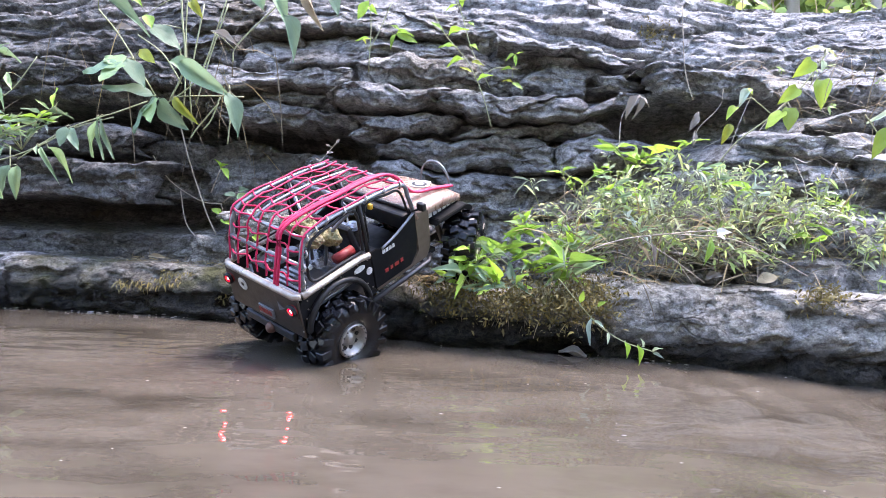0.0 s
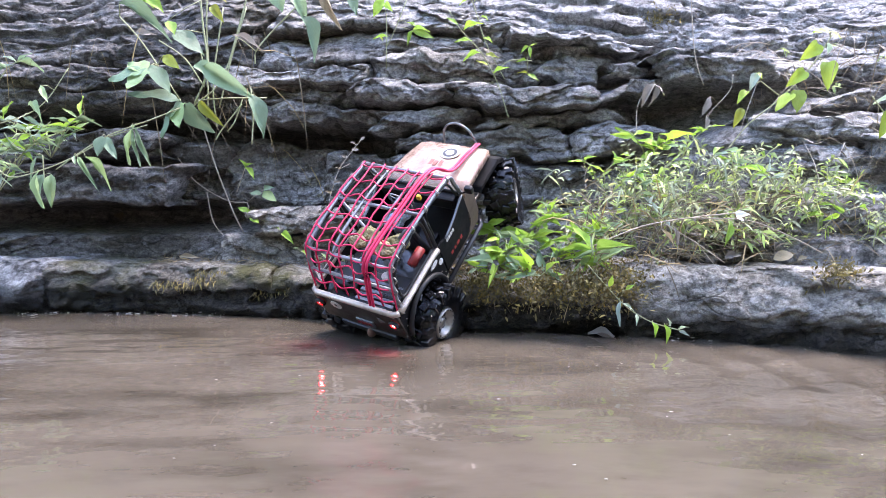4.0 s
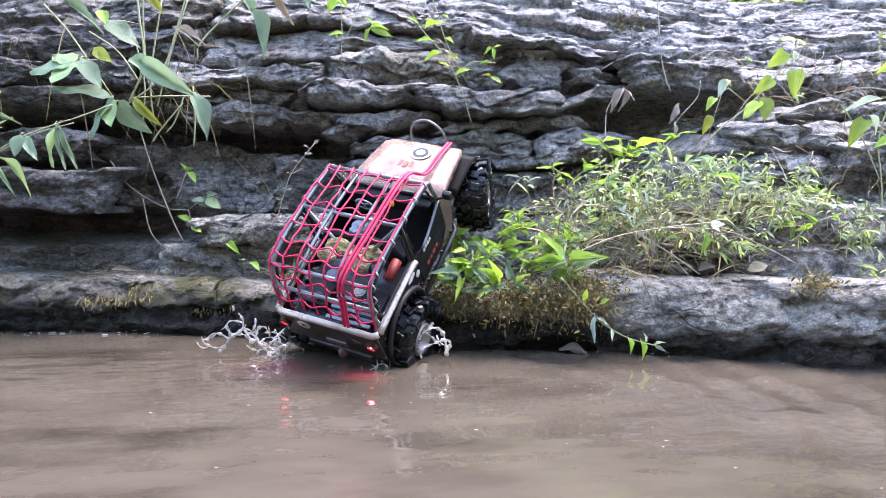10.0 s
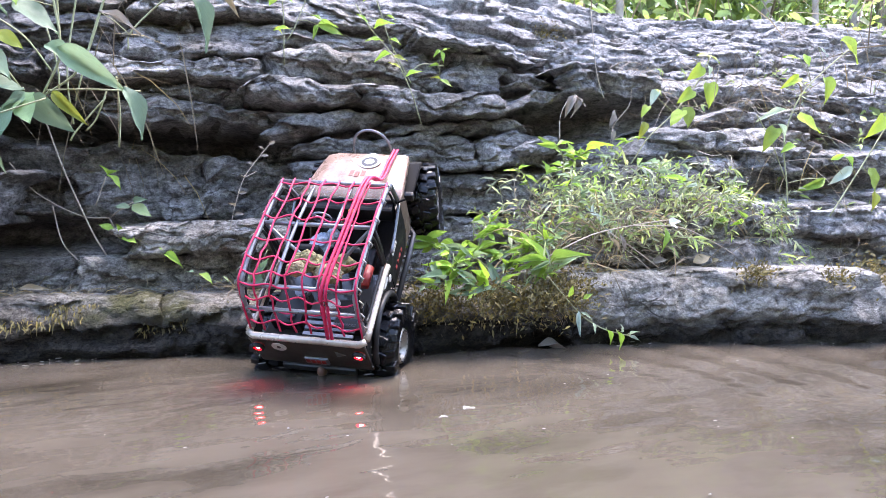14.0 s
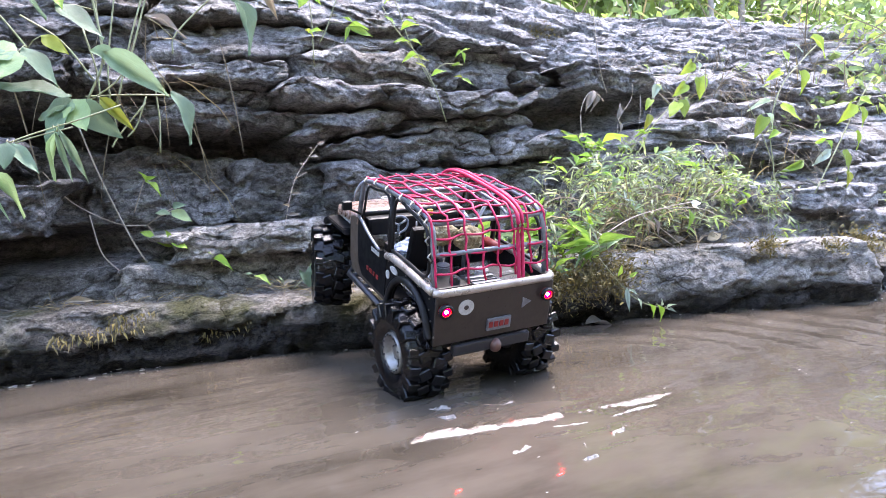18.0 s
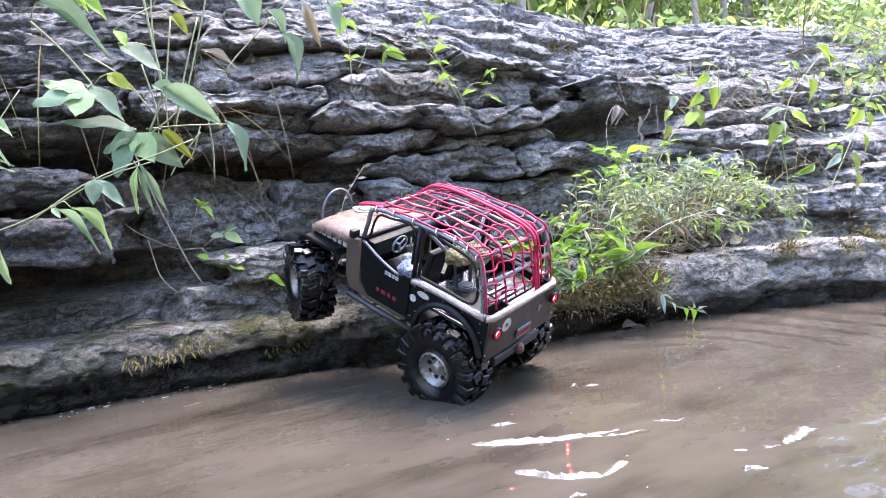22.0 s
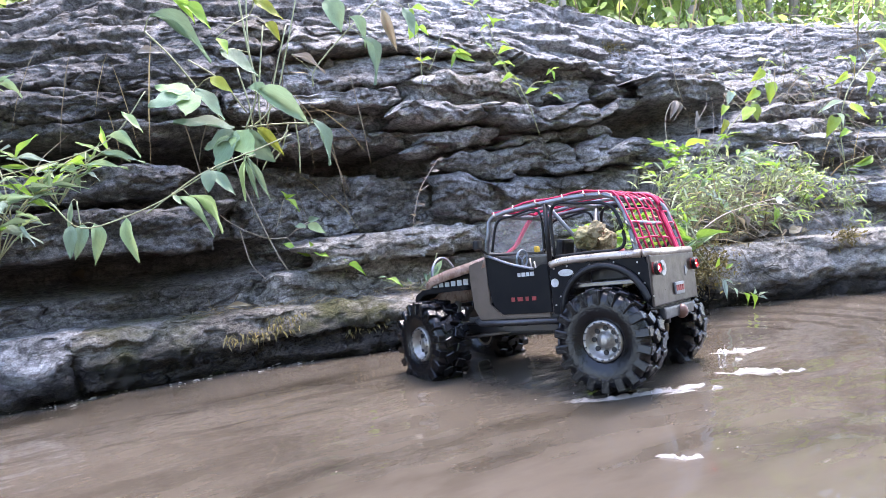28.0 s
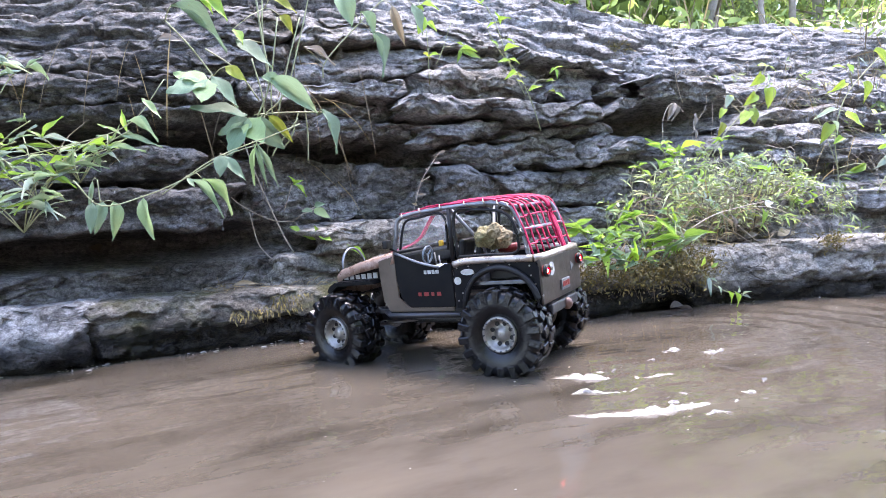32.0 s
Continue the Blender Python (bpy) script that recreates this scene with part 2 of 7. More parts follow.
# ---- the rock bank ----
def rock(name, x0, x1, zb, zt, yf, depth=0.25, mat=None, parent=None, amp=1.0, square=8.0, lean=0.0, step=0.006, seed=0, taper=0.03, label="", under=0.0):
    """A bed of rock from x0 to x1: a rounded cross-section swept along x. zb, zt, yf are numbers or functions of x."""
    fz, gz, fy = [v if callable(v) else (lambda x, v=v: v + 0 * x) for v in (zb, zt, yf)]
    nu = max(8, int((x1 - x0) / step))
    hz = float(np.mean(gz(np.array([x0, x1])) - fz(np.array([x0, x1])))) / 2
    nv = max(16, int((2 * hz + 0.12) / step))
    x = np.linspace(x0, x1, nu)
    ang = np.linspace(-0.5, 0.5, nv) * math.pi
    cs, sn = np.cos(ang), np.sin(ang)
    sup = (np.abs(cs) ** square + np.abs(sn) ** square) ** (-1 / square)
    cy, cz = cs * sup, sn * sup
    X = np.repeat(x[:, None], nv, 1)
    skew = 0.35 * math.sin(seed * 1.7)
    zc, zh = (gz(X) + fz(X)) / 2, (gz(X) - fz(X)) / 2
    end = np.minimum(X - x0, x1 - X)
    e = np.clip(end / max(taper, 1e-4), 0, 1)
    shrink = np.sqrt(1 - (1 - e) ** 2)
    Z = zc + zh * cz[None, :] * (0.72 + 0.28 * shrink)
    r = min(0.034, depth / 2)
    inset = (1 - cy[None, :]) * r * 1.6
    inset = np.where(np.abs(sn)[None, :] > 0.97, depth, inset)
    Y = fy(X) + inset + (1 - shrink) * 0.07 + lean * (Z - zc) + under * np.clip((zc - Z) / np.maximum(zh, 1e-3), 0, 1) ** 2
    p = np.stack([X + skew * (Z - zc) * np.clip(1 - e, 0, 1), Y, Z], -1).reshape(-1, 3)
    p[:, 1] += amp * 0.022 * fbm(p * np.array([3.2, 0, 2]) + seed * 2.3, seed + 30, 2)
    ends = (np.clip(1 - end / 0.1, 0, 1) ** 2).reshape(-1)
    p[:, 0] += ends * min(0.05, 0.0012 / hz) * fbm(p * np.array([0, 0, 28]) + seed, seed + 33, 3)
    big = fbm(p * np.array([5, 5, 9]) + seed * 3.1, seed, 3)
    beds = fbm(p * np.array([3, 3, 46]) + seed, seed + 40, 3, 0.6)
    fine = fbm(p * np.array([34, 34, 60]), seed + 80, 3, 0.65)
    chip = np.abs(fbm(p * np.array([13, 13, 24]) + 5, seed + 60, 3))
    fu, fv = p[:, 0] + 0.01 * fine, p[:, 2] * 1.7 + 0.6 * p[:, 1]
    crag = 0.017 * facets(fu * 7 + seed, fv * 8, seed) + 0.009 * facets(fu * 19, fv * 21 + seed, seed + 3) + 0.003 * facets(fu * 55, fv * 60, seed + 5)
    p[:, 1] += amp * (0.006 * big + 0.005 * beds + 0.0025 * fine + 0.007 * chip + 1.25 * crag)
    p[:, 2] += amp * 0.35 * crag
    p[:, 2] += amp * (0.008 * fbm(p * np.array([8, 6, 2]) + 9, seed + 20, 3) + 0.004 * fbm(p * np.array([31, 9, 5]), seed + 21, 2) + 0.003 * fine - 0.006 * chip)
    p[:, 0] += amp * 0.006 * fine
    return part(name, smooth(grid_mesh(name, p, nu, nv)), mat or ROCK, parent, label)


wall = tagged(holder("rock_bank"), "layered grey sandstone bank above a muddy creek", "rock", kind="structure")


# undercuts in the face: middle, half lengths, depth
HOLLOWS = ((-0.36, 0.425, 0.2, 0.035, 0.3), (-0.45, 0.33, 0.2, 0.07, 0.12), (-0.9, 0.225, 0.34, 0.034, 0.36), (-0.85, 0.45, 0.3, 0.03, 0.3), (0.57, 0.477, 0.16, 0.05, 0.26),
           (1.0, 0.42, 0.3, 0.02, 0.08), (1.05, 0.29, 0.3, 0.02, 0.08), (-0.1, 0.16, 0.5, 0.02, 0.06))


def back_y(x, z):
    """How far back the face of the bank lies."""
    a = at(z, [0.05, 0.2, 0.33, 0.42, 0.47, 0.52, 0.58, 0.62, 0.70, 0.78, 0.86, 0.92, 1.0], [1.5, 1.52, 1.57, 1.54, 1.50, 1.49, 1.49, 1.51, 1.60, 1.70, 1.82, 2.0, 2.6])
    a = a + at(x, [-1.8, -1.2, -0.5, -0.2, 0.1, 0.5], [-0.1, -0.04, 0.03, 0.03, -0.01, 0.0]) - at(x, [-0.25, 0.0], [0, 0.065]) * at(z, [0.36, 0.45], [1, 0])
    b = at(z, [0.05, 0.18, 0.26, 0.30, 0.38, 0.44, 0.50, 0.56, 0.62, 0.70, 0.78, 0.86, 0.92, 1.0], [1.05, 1.08, 1.12, 1.20, 1.22, 1.32, 1.42, 1.42, 1.50, 1.58, 1.68, 1.82, 2.0, 2.6])
    m = np.clip((x - 0.35) / 0.3, 0, 1)
    m = m * m * (3 - 2 * m)
    hollow = 0
    for cx, cz, rx, rz, d in HOLLOWS:
        hollow = hollow + 0.55 * d * np.exp(-((x - cx) / rx) ** 4 - ((z - cz) / rz) ** 4)
    return a * (1 - m) + b * m + hollow + at(x, [1.6, 2.8, 3.8], [0, 0.06, 0.6])


# bedding planes of the face, from the lowest up: where along the bank, how high
PLANES = (
    ((-1.06, -0.73, -0.6, 0.5), (0.285, 0.257, 0.25, 0.25)),
    ((-1.04, -0.9, -0.73, -0.52, -0.4, -0.26, -0.04, 0.1, 0.29, 0.37, 0.7), (0.438, 0.431, 0.421, 0.423, 0.404, 0.391, 0.367, 0.354, 0.358, 0.369, 0.35)),
    ((-1.04, -0.73, -0.54, -0.44, -0.32, -0.23, -0.17, -0.12, -0.045, 0.115, 0.2, 0.32), (0.478, 0.472, 0.461, 0.455, 0.451, 0.444, 0.423, 0.428, 0.437, 0.44, 0.445, 0.444)),
    ((-1.03, -0.85, -0.71, -0.63, -0.54, -0.46, -0.38, -0.3, -0.2, -0.07, 0.0, 0.1, 0.21, 0.3, 0.38), (0.526, 0.524, 0.523, 0.507, 0.505, 0.515, 0.505, 0.495, 0.486, 0.491, 0.484, 0.47, 0.474, 0.487, 0.5)),
    ((-1.03, -0.71, -0.56, -0.46, -0.3, -0.24, -0.1, -0.02, 0.13, 0.31, 0.41), (0.534, 0.531, 0.528, 0.538, 0.543, 0.546, 0.547, 0.538, 0.541, 0.539, 0.546)),
    ((-1.02, -0.84, -0.62, -0.53, -0.48, -0.38, -0.29, -0.24, -0.15, -0.09, 0.06, 0.24, 0.37), (0.591, 0.589, 0.596, 0.59, 0.579, 0.58, 0.598, 0.605, 0.619, 0.633, 0.634, 0.636, 0.612)),
    ((-1.02, -0.83, -0.66, -0.48, -0.4, -0.27, -0.2, -0.12, -0.02, 0.09, 0.27, 0.39), (0.651, 0.667, 0.68, 0.678, 0.681, 0.688, 0.695, 0.678, 0.681, 0.672, 0.666, 0.645)),
    ((-1.03, -0.83, -0.58, -0.39, -0.16, 0.0, 0.14, 0.5), (0.713, 0.746, 0.776, 0.776, 0.768, 0.76, 0.735, 0.72)),
)


def plane(k, shift=0.0):
    """The height of a bedding plane along the bank."""
    xs, zs = PLANES[k]
    def height(x):
        return at(x, xs, zs) + shift + 0.004 * np.sin(31 * x + 5 * k) + 0.0025 * np.sin(83 * x + 2 * k)
    return height


def strata(x, z):
    """How far each bed of rock stands out of the face, with cracks between the beds and blocks."""
    p = np.stack([x, 0 * x, z], -1)
    w = z + 0.035 * fbm(p * np.array([2.6, 1, 3.5]), 14, 3) * np.clip((x - 0.42) / 0.25, 0, 1) + 0.004 * fbm(p * np.array([5, 1, 5]), 12, 3) + 0.002 * fbm(p * np.array([24, 1, 24]), 13, 2)
    rows = np.stack([0 * x - 0.2, 0 * x + 0.04, 0 * x + 0.1, 0 * x + 0.185] + [plane(k)(x) for k in range(len(PLANES))] + [plane(7, d)(x) for d in (0.045, 0.1, 0.14, 0.5)], 0)
    k = np.clip((rows <= w[None, :]).sum(0) - 1, 0, len(rows) - 2)
    low, high = np.take_along_axis(rows, k[None, :], 0)[0], np.take_along_axis(rows, k[None, :] + 1, 0)[0]
    h = np.maximum(high - low, 0.008)
    s = np.clip((w - low) / h, 0, 1)
    per = 2.0 + 2.5 * (lattice(k, k * 3, k * 7, 5) * 0.5 + 0.5)
    u = x * per + 13.7 * k + 0.2 * fbm(p * np.array([4, 1, 18]), 15, 3) + (s - 0.5) * 0.3 * lattice(k, k, k, 6)
    c = np.floor(u).astype(np.int64)
    fr = u - c
    off = 0.022 * lattice(c, k, c * 0, 7) + 0.012 * lattice(k, k, k, 8)
    edge = np.minimum(fr, 1 - fr) / per
    crack = np.clip(1 - edge / 0.006, 0, 1) * (lattice(c, k, k, 9) > -0.2)
    rnd = np.abs(2 * s - 1) ** 14
    under = np.clip(1 - s / 0.2, 0, 1)
    out = off - 0.012 * rnd - 0.014 * under - 0.016 * crack
    run = np.clip(z - 0.62, 0, 1)
    fu, fv = x + 0.02 * fbm(p * np.array([12, 1, 12]), 26, 2), 1.6 * w + 1.1 * run + 9 * run * run
    out += 0.02 * facets(fu * 5, fv * 6, 61) + 0.011 * facets(fu * 13, fv * 15, 62) + 0.0035 * facets(fu * 42, fv * 48, 63)
    out += 0.006 * fbm(p * np.array([6, 1, 11]), 21, 3) + 0.003 * fbm(p * np.array([12, 1, 55]), 22, 3, 0.6)
    out += 0.0028 * fbm(p * np.array([40, 1, 65]), 23, 3, 0.7) - 0.008 * np.abs(fbm(p * np.array([9, 1, 16]), 24, 3))
    return out


def build_bank():
    xs = np.concatenate([np.linspace(-3.2, -1.36, 60), np.arange(-1.35, 1.7, 0.0045), np.linspace(1.72, 4.4, 70)])
    zs = np.concatenate([np.arange(-0.1, 0.1, 0.01), np.arange(0.1, 0.70, 0.0031), np.arange(0.70, 1.0, 0.0026)])
    X, Z = np.meshgrid(xs, zs, indexing="ij")
    x, z = X.ravel(), Z.ravel()
    out = strata(x, z)
    out = out * (1 - np.clip((z - 0.66) / 0.12, 0, 1) * at(x, [-0.4, 0.1], [0.25, 0.4]))
    y = back_y(x, z) - out - 0.01 + 0.035 * np.clip((0.66 - z) / 0.04, 0, 1) * at(x, [0.4, 0.6], [1, 0])
    p = np.stack([x, y, z], -1)
    p[:, 2] += 0.004 * fbm(p * np.array([9, 9, 3]), 31, 3) + 0.45 * out * np.clip((z - 0.62) / 0.12, 0, 1) + at(x, [-1.5, -1.02, -0.85, 0.25, 0.6, 0.85, 1.4, 2.2, 3.4], [-0.04, -0.03, 0.06, 0.1, 0.05, 0.0, 0.03, 0.09, 0.13]) * np.clip((z - 0.6) / 0.25, 0, 1)
    me = smooth(grid_mesh("rock_face", p, len(xs), len(zs)))
    me.materials.append(ROCK)
    me.materials.append(ROCK_PALE)
    me.materials.append(ROCK_DARK)
    me.materials.append(ROCK_BROWN_SHADED)
    n = len(me.polygons)
    zc = np.array([zs[: len(zs) - 1]]).repeat(len(xs) - 1, 0).ravel()
    xc = xs[: len(xs) - 1].repeat(len(zs) - 1)
    wob = zc + 0.03 * fbm(np.stack([xc * 5, 0 * xc, zc * 9], -1), 51, 3)
    idx = np.where(wob > at(xc, [-1.2, -0.3, 0.1, 0.5], [0.92, 0.84, 0.64, 0.585]), 1, np.where(wob < at(xc, [-0.3, 0.1, 0.6, 0.8], [0.44, 0.33, 0.30, 0.15]), 2, 0))
    # left part: slot 3, the darker tones that hold the shade
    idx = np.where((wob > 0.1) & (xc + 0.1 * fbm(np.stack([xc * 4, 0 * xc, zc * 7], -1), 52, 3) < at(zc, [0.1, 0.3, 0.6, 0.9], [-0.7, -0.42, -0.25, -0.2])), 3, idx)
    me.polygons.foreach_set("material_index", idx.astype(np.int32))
    part("rock_face", me, ROCK, wall)


build_bank()


def ledge_y(x):
    return at(x, [-2.6, -1.4, -0.95, -0.62, -0.36, -0.2, 0.0, 0.2, 0.4, 0.6, 0.8, 1.1, 1.6, 2.6], [1.75, 1.46, 1.36, 1.355, 1.31, 1.225, 1.15, 1.12, 1.055, 0.965, 0.89, 0.95, 1.10, 1.7])


def build_ledge():
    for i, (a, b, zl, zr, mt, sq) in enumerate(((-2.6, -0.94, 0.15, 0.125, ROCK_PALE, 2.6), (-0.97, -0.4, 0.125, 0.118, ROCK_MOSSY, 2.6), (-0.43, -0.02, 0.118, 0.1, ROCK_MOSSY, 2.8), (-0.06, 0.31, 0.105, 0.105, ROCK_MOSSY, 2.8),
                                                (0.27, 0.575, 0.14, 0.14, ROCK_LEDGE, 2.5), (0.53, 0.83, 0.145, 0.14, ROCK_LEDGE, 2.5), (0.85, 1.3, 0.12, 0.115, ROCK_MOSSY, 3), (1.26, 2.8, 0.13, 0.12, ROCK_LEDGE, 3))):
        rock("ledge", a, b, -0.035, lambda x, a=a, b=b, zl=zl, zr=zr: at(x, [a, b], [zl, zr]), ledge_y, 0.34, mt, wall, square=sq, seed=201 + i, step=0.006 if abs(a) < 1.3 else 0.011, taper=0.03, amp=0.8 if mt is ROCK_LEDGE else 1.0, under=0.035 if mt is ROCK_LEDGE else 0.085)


build_ledge()
# the shelf above the ledge and the blocks that stand out of the face
rock("shelf", -0.5, 0.5, 0.186, 0.25, lambda x: 1.435 + 0.01 * np.sin(7 * x), 0.3, ROCK_LEDGE, wall, square=3.5, seed=210, step=0.005)
rock("shelf", -0.6, 0.3, 0.09, 0.185, 1.465, 0.3, ROCK_LEDGE, wall, square=4, seed=211)
# blocks between two bedding planes: lower plane, upper plane, from, to, front, lean, rock
BEDDED = (
    (0, 1, -0.62, -0.34, 1.61, 0.1, ROCK_DARK), (0, 1, -0.37, -0.13, 1.565, 0.1, ROCK_DARK), (0, 1, -0.16, 0.47, 1.452, 0.0, ROCK_DARK),
    (1, 2, -0.175, 0.25, 1.452, 0.2, ROCK_DARK), (1, 2, 0.235, 0.43, 1.43, 0.1, ROCK),
    (2, 3, -0.58, -0.18, 1.525, 0.1, ROCK), (2, 3, -0.2, 0.04, 1.475, 0.1, ROCK), (2, 3, 0.02, 0.37, 1.45, 0.1, ROCK),
    (3, 4, -0.56, -0.29, 1.55, 0.0, ROCK_DARK), (3, 4, -0.305, -0.032, 1.438, 0.15, ROCK), (3, 4, -0.03, 0.32, 1.43, 0.2, ROCK), (3, 4, 0.325, 0.46, 1.445, 0.2, ROCK),
    (4, 5, -0.63, -0.2, 1.505, 0.4, ROCK), (4, 5, -0.215, 0.2, 1.475, 0.1, ROCK), (4, 5, 0.19, 0.36, 1.465, 0.1, ROCK),
    (5, 6, -0.5, 0.06, 1.535, 0.6, ROCK), (5, 6, 0.05, 0.42, 1.452, 0.8, ROCK_PALE),
    (6, 7, -0.5, 0.2, 1.55, 0.9, ROCK),
    (3, 5, -1.35, -0.84, 1.49, 0.2, ROCK_BROWN_SHADED), (4, 5, -0.86, -0.6, 1.50, 0.2, ROCK_BROWN_SHADED), (2, 3, -1.35, -0.58, 1.58, 0.1, ROCK_BROWN_SHADED), (5, 6, -1.4, -0.8, 1.53, 0.4, ROCK_BROWN_SHADED), (5, 6, -0.82, -0.49, 1.54, 0.4, ROCK_BROWN_SHADED),
    (6, 7, -1.4, -0.48, 1.575, 0.7, ROCK_BROWN_SHADED),
)
for i, (lo, hi, a, b, y, lean, mt) in enumerate(BEDDED):
    rock("block", a, b, plane(lo, 0.004), plane(hi, -0.004), y, 0.25, mt, wall, 0.9, 6.0, lean, 0.0044, 300 + i, 0.018 + 0.03 * ((i * 7) % 5) / 5)
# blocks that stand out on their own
BLOCKS = ((-1.35, -0.66, 0.262, 0.352, 1.43, ROCK_BROWN_SHADED), (-1.35, -0.69, 0.358, 0.424, 1.475, ROCK_BROWN_SHADED), (0.435, 0.69, 0.527, 0.584, 1.335, ROCK_PALE), (0.3, 0.43, 0.55, 0.58, 1.42, ROCK), (0.3, 0.44, 0.382, 0.42, 1.38, ROCK),
          (0.84, 1.12, 0.19, 0.25, 1.02, ROCK_PALE), (0.76, 1.2, 0.335, 0.385, 1.14, ROCK_PALE), (0.45, 0.8, 0.15, 0.205, 1.12, ROCK_MOSSY), (0.62, 1.05, 0.395, 0.445, 1.2, ROCK),
          (0.8, 1.5, 0.455, 0.50, 1.28, ROCK), (1.1, 1.7, 0.23, 0.30, 1.08, ROCK), (0.85, 1.6, 0.53, 0.575, 1.36, ROCK_PALE), (1.0, 1.5, 0.13, 0.19, 1.0, ROCK_DARK))
for i, (a, b, zb, zt, y, mt) in enumerate(BLOCKS):
    sway = 0.01 * np.sin(i * 2.1)
    rock("block", a, b, lambda x, z=zb, s=sway, i=i: z + s * np.sin(7 * x + i), lambda x, z=zt, s=sway, i=i: z + s * np.sin(7 * x + i) + 0.006 * np.sin(17 * x + 3 * i), y + 0.012, 0.25, mt, wall, seed=400 + i, step=0.0046, amp=0.95)


# ---- water, creek bed, land ----
def water_material():
    m, n, l, b = material("muddy_water", 0.05, 0, (0.25, 0.2, 0.16), 0.5)
    b.inputs["IOR"].default_value = 1.33
    col = ramp(n, l, noise_node(n, l, 2.4, 6, (1, 2.6, 1), 0.58), [(0.3, (0.031, 0.026, 0.019)), (0.47, (0.067, 0.056, 0.043)), (0.72, (0.086, 0.072, 0.056))])
    # stretched streaks that darken and lighten the base colour
    streaks = ramp(n, l, noise_node(n, l, 6.5, 5, (1, 2.2, 1), 0.6), [(0.36, (0.5, 0.48, 0.46)), (0.52, (1, 1, 1)), (0.7, (1.12, 1.1, 1.06))])
    col = mix(n, l, 0.4, col, streaks, "MULTIPLY")
    l.new(col, b.inputs["Base Color"])
    bump(n, l, b, noise_node(n, l, 14, 2, (1, 1.8, 1)), 0.1, 0.012)
    return m


WATER = water_material()


def build_water():
    x = np.concatenate([np.linspace(-6, -1.5, 24), np.arange(-1.45, 1.6, 0.009), np.linspace(1.65, 7, 30)])
    y = np.concatenate([np.linspace(-3.2, 0.1, 24), np.arange(0.12, 1.5, 0.0065), np.linspace(1.53, 2.4, 12)])
    X, Y = np.meshgrid(x, y, indexing="ij")
    p = np.stack([X, Y, 0 * X], -1).reshape(-1, 3)
    # rings that spread from where the truck has churned
    r = np.hypot(p[:, 0] + 0.02, (p[:, 1] - 0.85) * 1.15) + 0.05 * fbm(p * 2.2, 41, 2)
    ring = np.sin(r * 2 * math.pi / 0.085) * np.exp(-((r - 0.55) / 0.35) ** 2) * np.clip((p[:, 0] + 0.15) / 0.3, 0, 1) * np.clip((p[:, 1] - 0.5) / 0.25, 0, 1)
    p[:, 2] = 0.008 + 0.0017 * fbm(p * np.array([6, 12, 1]), 9, 3) + 0.0007 * fbm(p * np.array([18, 34, 1]), 10, 2) + 0.0017 * ring
    ob = part("water", smooth(grid_mesh("water", p, len(x), len(y))), WATER, None)
    tagged(ob, "murky brown creek water with low ripples", "water", kind="structure")


build_water()
EARTH, en, el, eb = material("earth", 0.95, 0, (0.09, 0.07, 0.045))
el.new(ramp(en, el, noise_node(en, el, 3, 8), [(0.3, (0.05, 0.04, 0.025)), (0.7, (0.14, 0.11, 0.07))]), eb.inputs["Base Color"])
bump(en, el, eb, noise_node(en, el, 30, 6), 0.8, 0.02)


def build_land():
    # one sheet: creek bed in front, rising land behind the bank, out to the horizon
    xs = np.concatenate([np.linspace(-400, -5, 14), np.linspace(-4, 5, 60), np.linspace(6, 400, 14)])
    ys = np.concatenate([np.linspace(-400, -5, 10), np.linspace(-4, 1.6, 20), np.linspace(1.7, 8, 50), np.linspace(9, 400, 16)])
    X, Y = np.meshgrid(xs, ys, indexing="ij")
    back = back_y(X, 0 * X + 0.9) - 1.95
    Z = at(Y - np.clip(back, -0.2, 2.0), [-400, -8, -2.4, -1.2, 1.66, 1.99, 2.6, 8, 40, 400], [6, 2.5, 0.25, -0.12, -0.12, 0.87, 0.93, 1.25, 3.0, 9])
    p = np.stack([X, Y, Z], -1).reshape(-1, 3)
    p[:, 2] += np.where(p[:, 1] > 2.0, 0.03, 0.012) * fbm(p * np.array([2.5, 2.5, 0]), 77, 4)
    ob = part("ground", smooth(grid_mesh("ground", p, len(xs), len(ys))), EARTH, None)
    tagged(ob, "creek bed and wooded ground of bare earth", "ground", kind="structure")


build_land()


# ---- the toy truck ----
def tube(points, r, n=8, closed=False):
    """A round bar along points."""
    pts = [Vector(p) for p in points]
    rings = []
    up = Vector((0.02, 0.03, 1)).normalized()
    m = len(pts)
    for i, p in enumerate(pts):
        a, b = pts[(i - 1) % m if closed else max(i - 1, 0)], pts[(i + 1) % m if closed else min(i + 1, m - 1)]
        d = (b - a).normalized()
        s = d.cross(up)
        if s.length < 0.2:
            s = d.cross(Vector((1, 0, 0.1)))
        s.normalize()
        t = s.cross(d)
        rings.append([p + r * (math.cos(k * 2 * math.pi / n) * s + math.sin(k * 2 * math.pi / n) * t) for k in range(n)])
    if closed:
        rings.append(rings[0])
    return smooth(grid_mesh("tube", [c for g in rings for c in g], len(rings), n, True, not closed))


